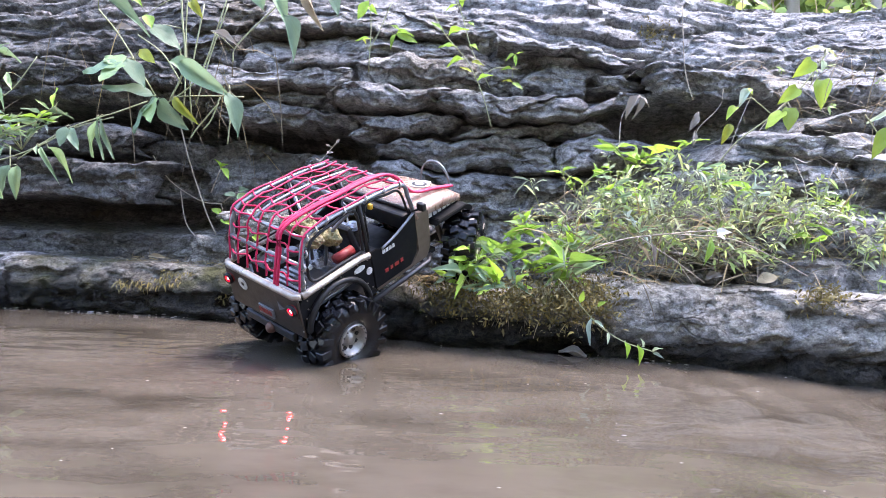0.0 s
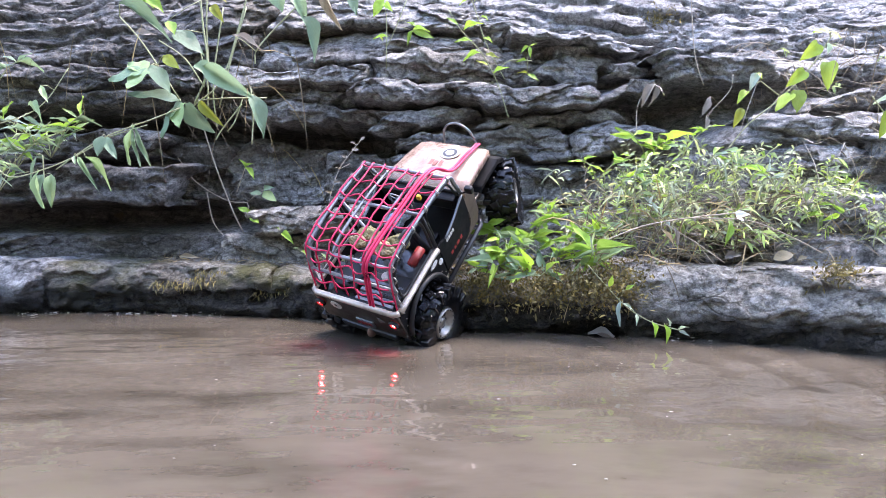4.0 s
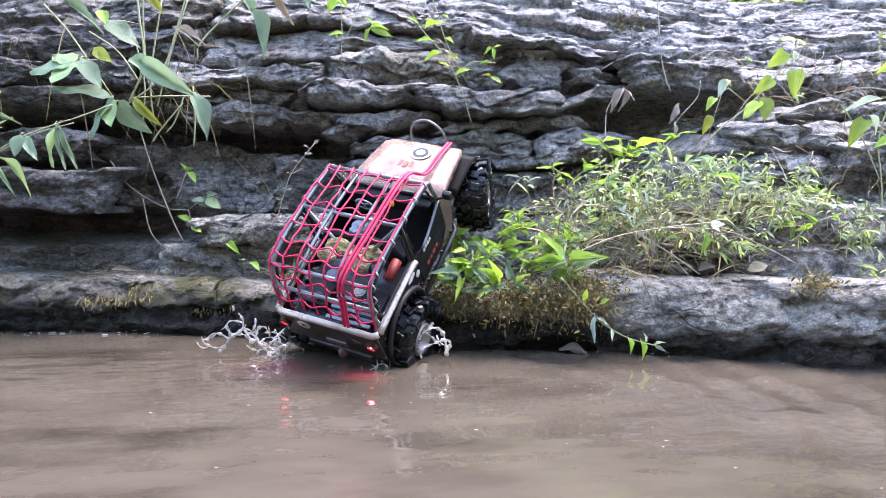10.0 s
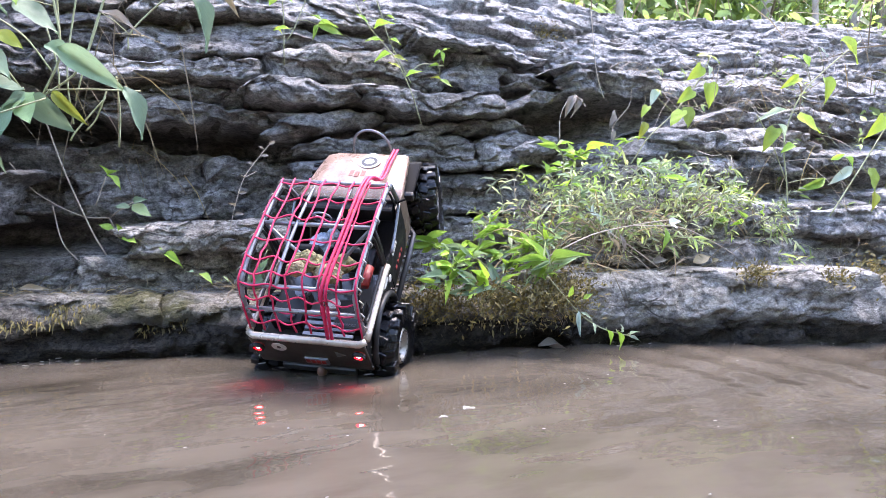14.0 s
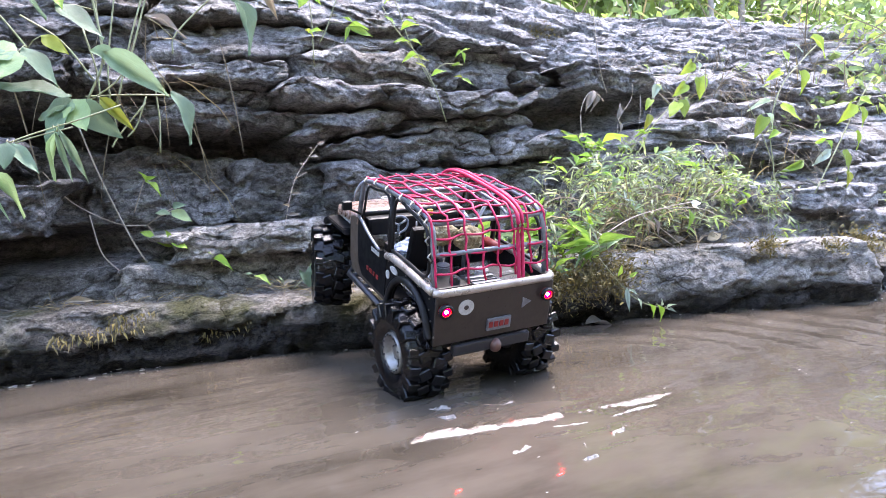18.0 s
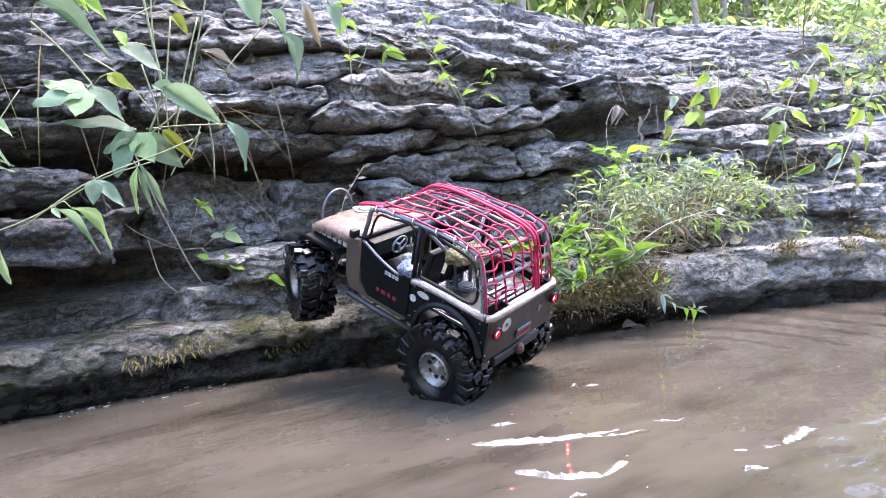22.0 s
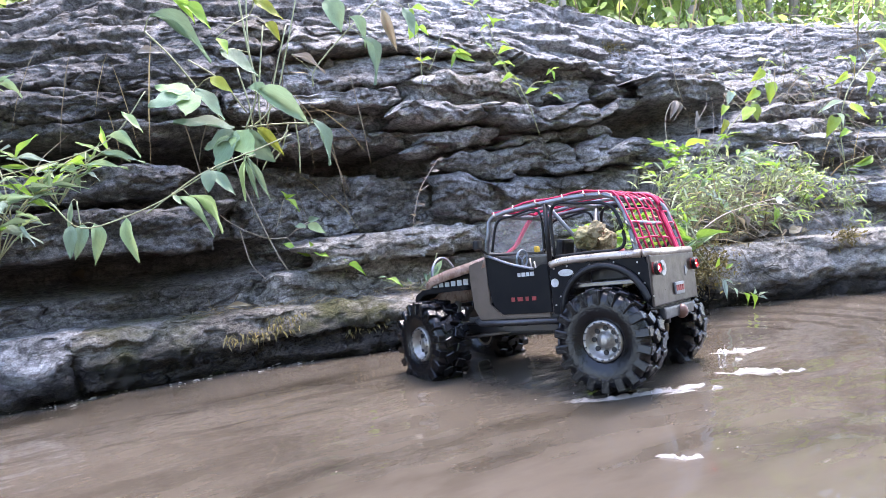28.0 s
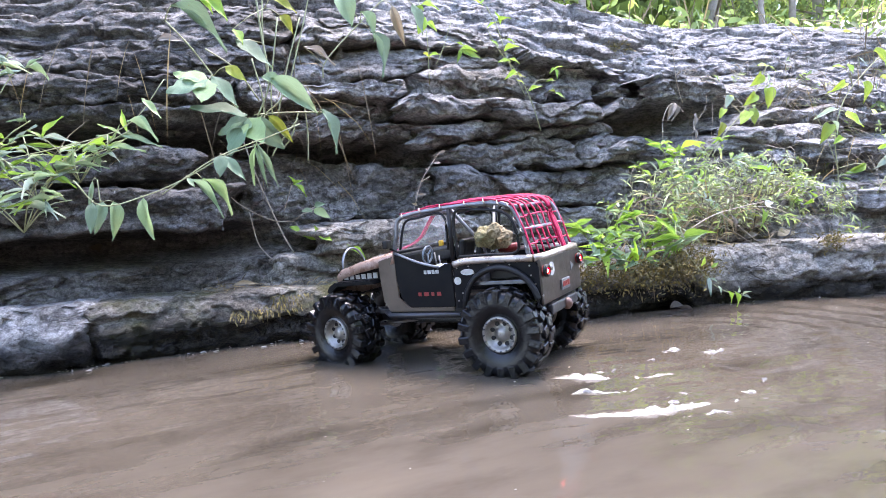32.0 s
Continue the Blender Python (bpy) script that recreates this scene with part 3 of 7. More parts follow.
def curve_through(points, n=6):
    """Catmull-Rom through points."""
    p = [Vector(a) for a in points]
    p = [2 * p[0] - p[1]] + p + [2 * p[-1] - p[-2]]
    out = []
    for i in range(1, len(p) - 2):
        for k in range(n):
            t = k / n
            out.append(0.5 * (2 * p[i] + (p[i + 1] - p[i - 1]) * t + (2 * p[i - 1] - 5 * p[i] + 4 * p[i + 1] - p[i + 2]) * t * t + (3 * p[i] - p[i - 1] - 3 * p[i + 1] + p[i + 2]) * t ** 3))
    return out + [p[-2]]


def box(x0, x1, y0, y1, z0, z1, bevel=0.002, seg=2):
    bm = bmesh.new()
    bmesh.ops.create_cube(bm, size=1)
    for v in bm.verts:
        v.co = Vector(((x0 + x1) / 2 + v.co.x * (x1 - x0), (y0 + y1) / 2 + v.co.y * (y1 - y0), (z0 + z1) / 2 + v.co.z * (z1 - z0)))
    if bevel:
        bmesh.ops.bevel(bm, geom=bm.edges[:], offset=bevel, segments=seg, affect="EDGES", profile=0.6)
    return bm


def plate(outline, y0, y1, bevel=0.0015):
    """A flat piece: an outline in x and z, thick from y0 to y1."""
    bm = bmesh.new()
    f = bm.faces.new([bm.verts.new((x, y0, z)) for x, z in outline])
    g = bmesh.ops.extrude_face_region(bm, geom=[f])
    for v in g["geom"]:
        if isinstance(v, bmesh.types.BMVert):
            v.co.y = y1
    bmesh.ops.recalc_face_normals(bm, faces=bm.faces)
    if bevel:
        bmesh.ops.bevel(bm, geom=[e for e in bm.edges if e.calc_face_angle(0) > 0.5], offset=bevel, segments=2, affect="EDGES")
    return bm


def disc(r, depth, n=24, bevel=0.0):
    """A disc about the y axis."""
    bm = bmesh.new()
    bmesh.ops.create_cone(bm, cap_ends=True, segments=n, radius1=r, radius2=r, depth=depth, matrix=Matrix.Rotation(radians(90), 4, "X"))
    if bevel:
        bmesh.ops.bevel(bm, geom=[e for e in bm.edges if e.calc_face_angle(0) > 0.8], offset=bevel, segments=2, affect="EDGES")
    return bm


def moved(bm, m):
    bmesh.ops.transform(bm, matrix=m, verts=bm.verts)
    return bm


def painted(name, color, rough, metal=0.0, dirt=(0.12, 0.09, 0.06), amount=0.5, scale=30, relief=0.15, spec=0.5, depth=0.001):
    m, n, l, b = material(name, rough, metal, color, spec)
    mask = ramp(n, l, noise_node(n, l, scale, 6, None, 0.7), [(0.45, (0, 0, 0)), (0.75, (amount, amount, amount))])
    l.new(mix(n, l, mask, mix(n, l, noise_node(n, l, 160, 3), tuple(0.8 * c for c in color), tuple(min(1, 1.15 * c) for c in color)), dirt), b.inputs["Base Color"])
    r = ramp(n, l, noise_node(n, l, scale * 1.7, 4), [(0.3, (rough * 0.75,) * 3), (0.7, (min(1, rough * 1.3),) * 3)])
    l.new(r, b.inputs["Roughness"])
    bump(n, l, b, noise_node(n, l, 220, 4), relief, depth)
    return m


BLACK_PAINT = painted("black_paint", (0.007, 0.007, 0.008), 0.46, 0, (0.03, 0.024, 0.018), 0.2, 30, 0.15, 0.08)
TAN_PAINT = painted("weathered_tan_paint", (0.33, 0.225, 0.178), 0.28, 0.1, (0.14, 0.06, 0.036), 0.85, 34)
BRONZE_PAINT = painted("bronze_paint", (0.048, 0.036, 0.029), 0.36, 0.2, (0.03, 0.022, 0.017), 0.6, 35, 0.2, 0.35)
RAIL_PAINT = painted("worn_tan_rail", (0.42, 0.36, 0.31), 0.3, 0.45, (0.15, 0.11, 0.085), 0.6)
RUBBER = painted("wet_rubber", (0.005, 0.005, 0.006), 0.1, 0, (0.008, 0.007, 0.006), 0.5, 40, 0.5, 0.32, 0.002)
STEEL = painted("brushed_steel", (0.3, 0.283, 0.26), 0.42, 0.75, (0.12, 0.09, 0.065), 0.7, 60)
TAN_SIDE = painted("muddy_tan_paint", (0.1, 0.074, 0.055), 0.4, 0.1, (0.04, 0.028, 0.02), 0.8, 40, 0.2, 0.3)
WORN_RED = painted("worn_red_lettering", (0.2, 0.05, 0.035), 0.5, 0, (0.3, 0.18, 0.14), 0.6, 110)
DARK_STEEL = painted("dark_steel", (0.05, 0.05, 0.055), 0.4, 0.6, (0.1, 0.08, 0.06), 0.4, 60)
BAR_GREY = painted("grey_bar", (0.2, 0.21, 0.23), 0.35, 0.5, (0.05, 0.05, 0.05), 0.6, 70)
RED_CORD = painted("red_cord", (0.5, 0.008, 0.07), 0.6, 0, (0.3, 0.01, 0.03), 0.5, 90, 0.6)
DECK = painted("glossy_deck", (0.05, 0.055, 0.065), 0.14, 0.2, (0.02, 0.018, 0.016), 0.5, 40, 0.3, 0.8)
PLASTIC = painted("black_plastic", (0.01, 0.01, 0.011), 0.45, 0, (0.035, 0.028, 0.022), 0.25, 50, 0.15, 0.25)
WHITE_STICKER = painted("white_sticker", (0.48, 0.47, 0.45), 0.5, 0, (0.16, 0.13, 0.1), 0.7, 110)
RED_STICKER = painted("red_sticker", (0.24, 0.014, 0.013), 0.5, 0, (0.08, 0.02, 0.016), 0.7, 110)
BLUEGREY = painted("pale_interior", (0.22, 0.26, 0.3), 0.35, 0, (0.02, 0.02, 0.022), 1.0, 45)
SEAT_CLOTH = painted("pale_blue_cloth", (0.36, 0.41, 0.5), 0.7, 0, (0.2, 0.23, 0.28), 0.7, 60, 0.5)
CAMO = painted("camouflage_cloth", (0.3, 0.26, 0.13), 0.9, 0, (0.04, 0.05, 0.02), 1.0, 90, 0.8)
KHAKI = painted("khaki_cloth", (0.36, 0.29, 0.17), 0.9, 0, (0.1, 0.085, 0.045), 0.9, 80, 0.8)
YELLOW = painted("yellow_plastic", (0.75, 0.45, 0.02), 0.5)
LAMP_RED, _n, _l, _b = material("lit_red_lens", 0.3, 0, (0.8, 0.02, 0.02))
_b.inputs["Emission Color"].default_value, _b.inputs["Emission Strength"].default_value = (1.0, 0.0005, 0.0008, 1), 65.0
LAMP_CORE, _n, _l, _b = material("lit_lamp_core", 0.3, 0, (1, 0.8, 0.8))
_b.inputs["Emission Color"].default_value, _b.inputs["Emission Strength"].default_value = (1.0, 0.35, 0.4, 1), 8.0
GLASS, _n, _l, _b = material("clear_plastic", 0.08, 0, (0.9, 0.93, 0.95))
_b.inputs["Alpha"].default_value = 0.15

WHEEL_R, WHEEL_W, AXLE_X, WHEEL_Y = 0.068, 0.058, 0.1565, 0.088


def tyre_mesh():
    n, prof = 48, []
    R, w = WHEEL_R - 0.003, WHEEL_W / 2
    prof = [(0.0255, -w * 0.66), (0.031, -w * 0.86), (0.044, -w * 1.03), (0.055, -w * 1.03), (R - 0.004, -w * 0.94), (R, -w * 0.78), (R, 0), (R, w * 0.78), (R - 0.004, w * 0.94), (0.055, w * 1.03), (0.044, w * 1.03), (0.031, w * 0.86), (0.0255, w * 0.66)]
    v = [(r * math.cos(2 * math.pi * i / n), y, r * math.sin(2 * math.pi * i / n)) for i in range(n + 1) for r, y in prof]
    return smooth(grid_mesh("tyre", v, n + 1, len(prof)))


def lug_meshes():
    """Tread blocks: the middle ones and the side biters, for either side."""
    R, w = WHEEL_R - 0.005, WHEEL_W / 2
    out = []
    for side in (-1, 1):
        for (x0, x1, y0, y1, z0, z1, skew) in ((-0.0075, 0.0075, 0.002, w * 0.62, R - 0.003, WHEEL_R + 0.003, 18), (-0.006, 0.006, w * 0.55, w * 1.08, R - 0.014, WHEEL_R + 0.0008, -8)):
            b = box(x0, x1, y0, y1, z0, z1, 0.0014, 1)
            moved(b, Matrix.Rotation(radians(skew), 4, "Z"))
            if side < 0:
                moved(b, Matrix.Diagonal((1, -1, 1, 1)))
                bmesh.ops.reverse_faces(b, faces=b.faces)
            me = bpy.data.meshes.new("lug")
            b.to_mesh(me)
            b.free()
            out.append((side, me))
    return out


def rim_mesh():
    """Outer side towards +y."""
    n = 32
    w = WHEEL_W / 2
    prof = [(0.022, -w * 0.7), (0.0275, -w * 0.7), (0.028, w * 0.62), (0.0282, w * 0.84), (0.0262, w * 0.92), (0.0225, w * 0.84), (0.0215, w * 0.5), (0.011, w * 0.42), (0.009, w * 0.66), (0.003, w * 0.7), (0.0001, w * 0.7)]
    v = [(r * math.cos(2 * math.pi * i / n), y, r * math.sin(2 * math.pi * i / n)) for i in range(n + 1) for r, y in prof]
    return smooth(grid_mesh("rim", v, n + 1, len(prof)))


TYRE, RIM, LUGS = tyre_mesh(), rim_mesh(), lug_meshes()
HOLE = disc(0.0035, 0.002, 12)
HOLE_ME = bpy.data.meshes.new("hole")
HOLE.to_mesh(HOLE_ME)
HOLE.free()
BOLT_BM = disc(0.0014, 0.003, 6)
BOLT_ME = bpy.data.meshes.new("bolt")
BOLT_BM.to_mesh(BOLT_ME)
BOLT_BM.free()


def wheel(truck, x, side):
    w = holder("wheel", pose(x, side * WHEEL_Y, WHEEL_R))
    w.parent = truck
    part("tyre", TYRE, RUBBER, w, "wet black knobbly rubber tyre")
    rim = part("rim", RIM, STEEL, w, "silver beadlock rim")
    if side < 0:
        rim.matrix_basis = pose(0, 0, 0, 0, 0, 180)
    for i in range(18):
        for s_, me in LUGS:
            lug = part("lug", me, RUBBER, w)
            lug.matrix_basis = Matrix.Rotation(2 * math.pi * (i + (0.5 if s_ > 0 else 0)) / 18, 4, "Y")
    for k in range(8):
        a = 2 * math.pi * k / 8
        h = part("hole", HOLE_ME, PLASTIC, w)
        h.matrix_basis = pose(0.0165 * math.cos(a), side * WHEEL_W / 2 * 0.475, 0.0165 * math.sin(a))
    for k in range(16):
        a = 2 * math.pi * k / 16
        h = part("bolt", BOLT_ME, DARK_STEEL, w)
        h.matrix_basis = pose(0.0252 * math.cos(a), side * WHEEL_W / 2 * 0.91, 0.0252 * math.sin(a))
    return w


def text_part(words, size, mat, parent, m, depth=0.0004):
    cu = bpy.data.curves.new("lettering", "FONT")
    cu.body, cu.size, cu.extrude, cu.align_x, cu.align_y = words, size, depth, "CENTER", "CENTER"
    tmp = bpy.data.objects.new("lettering", cu)
    scene.collection.objects.link(tmp)
    me = bpy.data.meshes.new_from_object(tmp.evaluated_get(bpy.context.evaluated_depsgraph_get()))
    bpy.data.objects.remove(tmp)
    ob = part("lettering", me, mat, parent)
    ob.matrix_basis = m
    return ob


def build_truck():
    car = tagged(holder("toy_truck"), "muddy black and tan radio-controlled crawler truck with a red cargo net", "toy truck")
    H = 0.083  # half width of the tub
    for s in (1, -1):
        side = "y"
        ys = lambda a, b: (s * a, s * b) if s > 0 else (s * b, s * a)
        # rear quarter with a wheel arch
        arch = [(-AXLE_X + 0.06 * math.cos(a), 0.106 + 0.06 * math.sin(a)) for a in [math.pi * k / 10 for k in range(11)]]
        q = [(-0.076, 0.178), (-0.213, 0.178), (-0.222, 0.165), (-0.222, 0.108)] + [p for p in arch[::-1]] + [(-0.076, 0.106)]
        q[3] = (-0.222, 0.108)
        part("quarter_panel", plate(q, *ys(H - 0.004, H), 0.001), BLACK_PAINT, car)
        flare = [(-AXLE_X + 0.062 * math.cos(a), 0.106 + 0.062 * math.sin(a)) for a in [math.pi * k / 14 for k in range(15)]]
        part("wheel_arch", tube([(x, s * (H + 0.004), z) for x, z in flare], 0.005, 8), PLASTIC, car)
        rail = tube(curve_through([(-0.079, s * H, 0.176), (-0.1, s * H, 0.18), (-0.16, s * H, 0.18), (-0.213, s * H, 0.179)], 4), 0.0055, 8)
        part("tub_rail", rail, RAIL_PAINT, car, "worn tan rail along the tub")
        # door with a low scooped sill
        d = [(-0.074, 0.108), (-0.074, 0.178), (-0.062, 0.178), (-0.05, 0.172), (-0.012, 0.182), (0.02, 0.196), (0.034, 0.196), (0.034, 0.155), (0.028, 0.125), (0.012, 0.108)]
        door = part("door", plate(d, *ys(H - 0.004, H - 0.0005), 0.001), BLACK_PAINT, car)
        part("door_bar", tube(curve_through([(-0.05, s * H, 0.173), (-0.012, s * H, 0.183), (0.03, s * H, 0.2)], 5), 0.0022, 6), BAR_GREY, door)
        for k, (bx, bw) in enumerate(((-0.05, 0.006), (-0.042, 0.005), (-0.035, 0.006), (-0.027, 0.005))):
            part("lettering_bar", box(bx, bx + bw, *ys(H - 0.001, H + 0.0006), 0.163, 0.169, 0), WHITE_STICKER, door)
        for k, (bx, bw) in enumerate(((-0.05, 0.007), (-0.037, 0.005), (-0.027, 0.009), (-0.013, 0.006))):
            part("lettering_bar", box(bx, bx + bw, *ys(H - 0.001, H + 0.0006), 0.127, 0.133, 0), RED_STICKER, door)
        # cowl and front fender
        c = [(0.034, 0.197), (0.034, 0.125), (0.016, 0.108), (-0.07, 0.108), (-0.07, 0.101), (0.055, 0.101), (0.066, 0.12), (0.069, 0.165), (0.069, 0.188)]
        part("cowl_side", plate(c, *ys(H - 0.006, H - 0.002), 0.001), TAN_SIDE, car, "muddy tan cowl")
        part("fender", plate([(0.08, 0.15), (0.09, 0.158), (0.165, 0.156), (0.18, 0.148), (0.185, 0.138), (0.178, 0.136), (0.16, 0.148), (0.095, 0.15)], *ys(0.05, H + 0.003), 0.0015), BLACK_PAINT, car)
        part("hood_side", plate([(0.07, 0.155), (0.07, 0.186), (0.168, 0.17), (0.172, 0.155)], *ys(0.061, 0.065), 0.001), BLACK_PAINT, car)
        for k in range(6):
            part("lettering_bar", box(0.085 + 0.013 * k, 0.094 + 0.013 * k, *ys(0.0645, 0.0662), 0.158, 0.168 - 0.0008 * k, 0), WHITE_STICKER, car)
        # slider
        part("rock_slider", tube([(-0.09, s * (H + 0.004), 0.096), (0.05, s * (H + 0.004), 0.096), (0.068, s * (H - 0.01), 0.1)], 0.0045, 8), DARK_STEEL, car)
        for k in (-0.06, 0.0, 0.045):
            part("slider_arm", tube([(k, s * (H + 0.004), 0.096), (k, s * 0.04, 0.088)], 0.003, 6), DARK_STEEL, car)
        # stickers on the quarter
        for (x, z, r) in ((-0.0834, 0.1497, 0.0062),):
            part("round_sticker", moved(disc(r, 0.001, 20), Matrix.Translation((x, s * (H + 0.0005), z))), WHITE_STICKER, car)
        part("oval_sticker", moved(disc(0.009, 0.001, 20), Matrix.Translation((-0.102, s * (H + 0.0005), 0.163)) @ Matrix.Diagonal((1.3, 1, 0.55, 1))), WHITE_STICKER, car)
        # screws along the tub and the arch
        for x, z in [(-0.084, 0.17), (-0.105, 0.172), (-0.14, 0.171), (-0.175, 0.171), (-0.207, 0.168), (-0.214, 0.14), (-0.082, 0.118)] + [(-AXLE_X + 0.07 * math.cos(a), 0.106 + 0.07 * math.sin(a)) for a in (0.35, 0.9, 2.4, 2.9)]:
            if z < 0.176:
                part("screw", moved(disc(0.0013, 0.0014, 8), Matrix.Translation((x, s * (H + 0.0006), z))), STEEL, car)
        # tail lamp
        lamp = part("tail_lamp", moved(disc(0.0082, 0.006, 20, 0.001), Matrix.Translation((-0.224, s * 0.072, 0.158)) @ Matrix.Rotation(radians(90), 4, "Z")), RED_STICKER, car)
        part("lens", moved(disc(0.006, 0.003, 16), Matrix.Translation((-0.2272, s * 0.072, 0.158)) @ Matrix.Rotation(radians(90), 4, "Z")), LAMP_RED, lamp, "lit red lens")
        # two added rings that keep the lens's red light off the tailgate
        ring = [(-0.2306, s * 0.072 + 0.0074 * math.cos(a), 0.158 + 0.0074 * math.sin(a)) for a in [2 * math.pi * k / 24 for k in range(24)]]
        part("bezel", tube(ring, 0.0021, 8, True), PLASTIC, lamp, "black ring added round the lens to hold in its light")
        part("collar", tube([(x + 0.0028, y, z) for x, y, z in ring], 0.0023, 8, True), PLASTIC, lamp)
        part("bulb", moved(disc(0.0026, 0.002, 12), Matrix.Translation((-0.2288, s * 0.072, 0.158)) @ Matrix.Rotation(radians(90), 4, "Z")), LAMP_CORE, lamp)
        # cage side: pillar, roof rail, rear leg
        roof = curve_through([(0.034, s * 0.08, 0.198), (0.024, s * 0.0815, 0.232), (0.013, s * 0.08, 0.258), (-0.06, s * 0.079, 0.266), (-0.14, s * 0.078, 0.267), (-0.182, s * 0.077, 0.258), (-0.198, s * 0.078, 0.225), (-0.206, s * 0.079, 0.18)], 6)
        part("cage_side", tube(roof, 0.0036, 8), BAR_GREY, car)
        part("cage_pillar", tube([(-0.076, s * 0.079, 0.178), (-0.078, s * 0.079, 0.266)], 0.0036, 8), PLASTIC, car)
        part("window_bar", tube(curve_through([(-0.086, s * 0.08, 0.187), (-0.14, s * 0.08, 0.188), (-0.188, s * 0.08, 0.19), (-0.188, s * 0.079, 0.225), (-0.172, s * 0.078, 0.25), (-0.13, s * 0.079, 0.258), (-0.088, s * 0.079, 0.257), (-0.086, s * 0.08, 0.187)], 5), 0.0024, 6), PLASTIC, car)
        part("door_frame", tube(curve_through([(0.022, s * 0.079, 0.205), (0.008, s * 0.079, 0.248), (-0.02, s * 0.079, 0.255), (-0.066, s * 0.079, 0.256), (-0.07, s * 0.079, 0.2)], 5), 0.002, 6), PLASTIC, car)
        part("roof_bar", tube(curve_through([(0.012, s * 0.028, 0.259), (-0.07, s * 0.028, 0.268), (-0.15, s * 0.028, 0.268), (-0.184, s * 0.028, 0.259)], 5), 0.0026, 8), BAR_GREY, car)
        # mirror
        mir = part("mirror", box(0.026, 0.036, *ys(0.094, 0.108), 0.21, 0.224, 0.003), PLASTIC, car)
        part("mirror_arm", tube([(0.03, s * 0.08, 0.202), (0.031, s * 0.1, 0.213)], 0.0018, 6), PLASTIC, mir)
        # seats
        part("seat", box(-0.06, -0.02, *ys(0.012, 0.05), 0.125, 0.145, 0.006), PLASTIC, car)
        part("seat_back", moved(box(-0.006, 0.006, *ys(0.012, 0.05), 0.0, 0.08, 0.005), Matrix.Translation((-0.062, 0, 0.135)) @ Matrix.Rotation(radians(-12), 4, "Y")), PLASTIC, car)
    part("floor_pan", box(-0.215, 0.08, -H + 0.005, H - 0.005, 0.098, 0.106, 0.001), PLASTIC, car)
    part("cargo_floor", box(-0.212, -0.075, -H + 0.006, H - 0.006, 0.14, 0.146, 0.001), DECK, car, "glossy dark cargo floor")
    # tailgate
    tail = part("tailgate", box(-0.224, -0.219, -H, H, 0.108, 0.176, 0.002), BRONZE_PAINT, car, "bronze tailgate with stickers")
    part("tub_rail", tube([(-0.215, -H, 0.179), (-0.221, -H + 0.008, 0.179), (-0.221, H - 0.008, 0.179), (-0.215, H, 0.179)], 0.0055, 8), RAIL_PAINT, car)
    part("round_sticker", moved(disc(0.0105, 0.001, 24), Matrix.Translation((-0.2246, 0.043, 0.157)) @ Matrix.Rotation(radians(90), 4, "Z")), WHITE_STICKER, tail, "round white sticker")
    part("sticker_ring", moved(disc(0.0032, 0.001, 24), Matrix.Translation((-0.2249, 0.043, 0.157)) @ Matrix.Rotation(radians(90), 4, "Z")), BRONZE_PAINT, tail)
    part("badge", moved(disc(0.009, 0.001, 3), Matrix.Translation((-0.2246, -0.042, 0.15)) @ Matrix.Rotation(radians(90), 4, "Z") @ Matrix.Rotation(radians(30), 4, "Y")), BAR_GREY, tail)
    part("number_plate", box(-0.2275, -0.224, -0.022, 0.012, 0.118, 0.135, 0.001), BAR_GREY, tail, "small dull grey plate")
    for k in range(4):
        part("plate_bar", box(-0.2283, -0.2272, -0.018 + 0.0075 * k, -0.0125 + 0.0075 * k, 0.123, 0.131, 0), RED_STICKER, tail)
    # hood, grille, windscreen
    bm = bmesh.new()
    secs = []
    for x, hw, z, crown in ((0.036, 0.079, 0.197, 0.003), (0.07, 0.076, 0.191, 0.006), (0.12, 0.071, 0.183, 0.006), (0.16, 0.066, 0.174, 0.004), (0.175, 0.062, 0.163, 0.001)):
        ring = [(x, -hw, z - 0.014)] + [(x, hw * u, z + crown * (1 - u * u)) for u in (-1, -0.7, -0.3, 0, 0.3, 0.7, 1)] + [(x, hw, z - 0.014)]
        secs.append(ring)
    hood = part("hood", smooth(grid_mesh("hood", [p for r in secs for p in r], len(secs), 9)), TAN_PAINT, car, "weathered tan hood with worn lettering")
    hood.data.materials[0] = TAN_PAINT
    sol = hood.modifiers.new("thickness", "SOLIDIFY")
    sol.thickness = 0.003
    bm.free()
    part("hood_emblem", moved(disc(0.0185, 0.001, 28), Matrix.Translation((0.132, -0.012, 0.1906)) @ Matrix.Rotation(radians(10), 4, "Y") @ Matrix.Rotation(radians(90), 4, "X")), WHITE_STICKER, hood, "round white emblem")
    part("emblem_centre", moved(disc(0.0135, 0.001, 24), Matrix.Translation((0.132, -0.012, 0.1911)) @ Matrix.Rotation(radians(10), 4, "Y") @ Matrix.Rotation(radians(90), 4, "X")), DARK_STEEL, hood)
    part("emblem_heart", moved(disc(0.0085, 0.001, 7), Matrix.Translation((0.132, -0.012, 0.1916)) @ Matrix.Rotation(radians(10), 4, "Y") @ Matrix.Rotation(radians(90), 4, "X")), WHITE_STICKER, hood)
    part("emblem_cap", moved(disc(0.0095, 0.001, 20), Matrix.Translation((0.15, -0.012, 0.1868)) @ Matrix.Rotation(radians(12), 4, "Y") @ Matrix.Rotation(radians(90), 4, "X")), WHITE_STICKER, hood, "small white disc above the emblem")
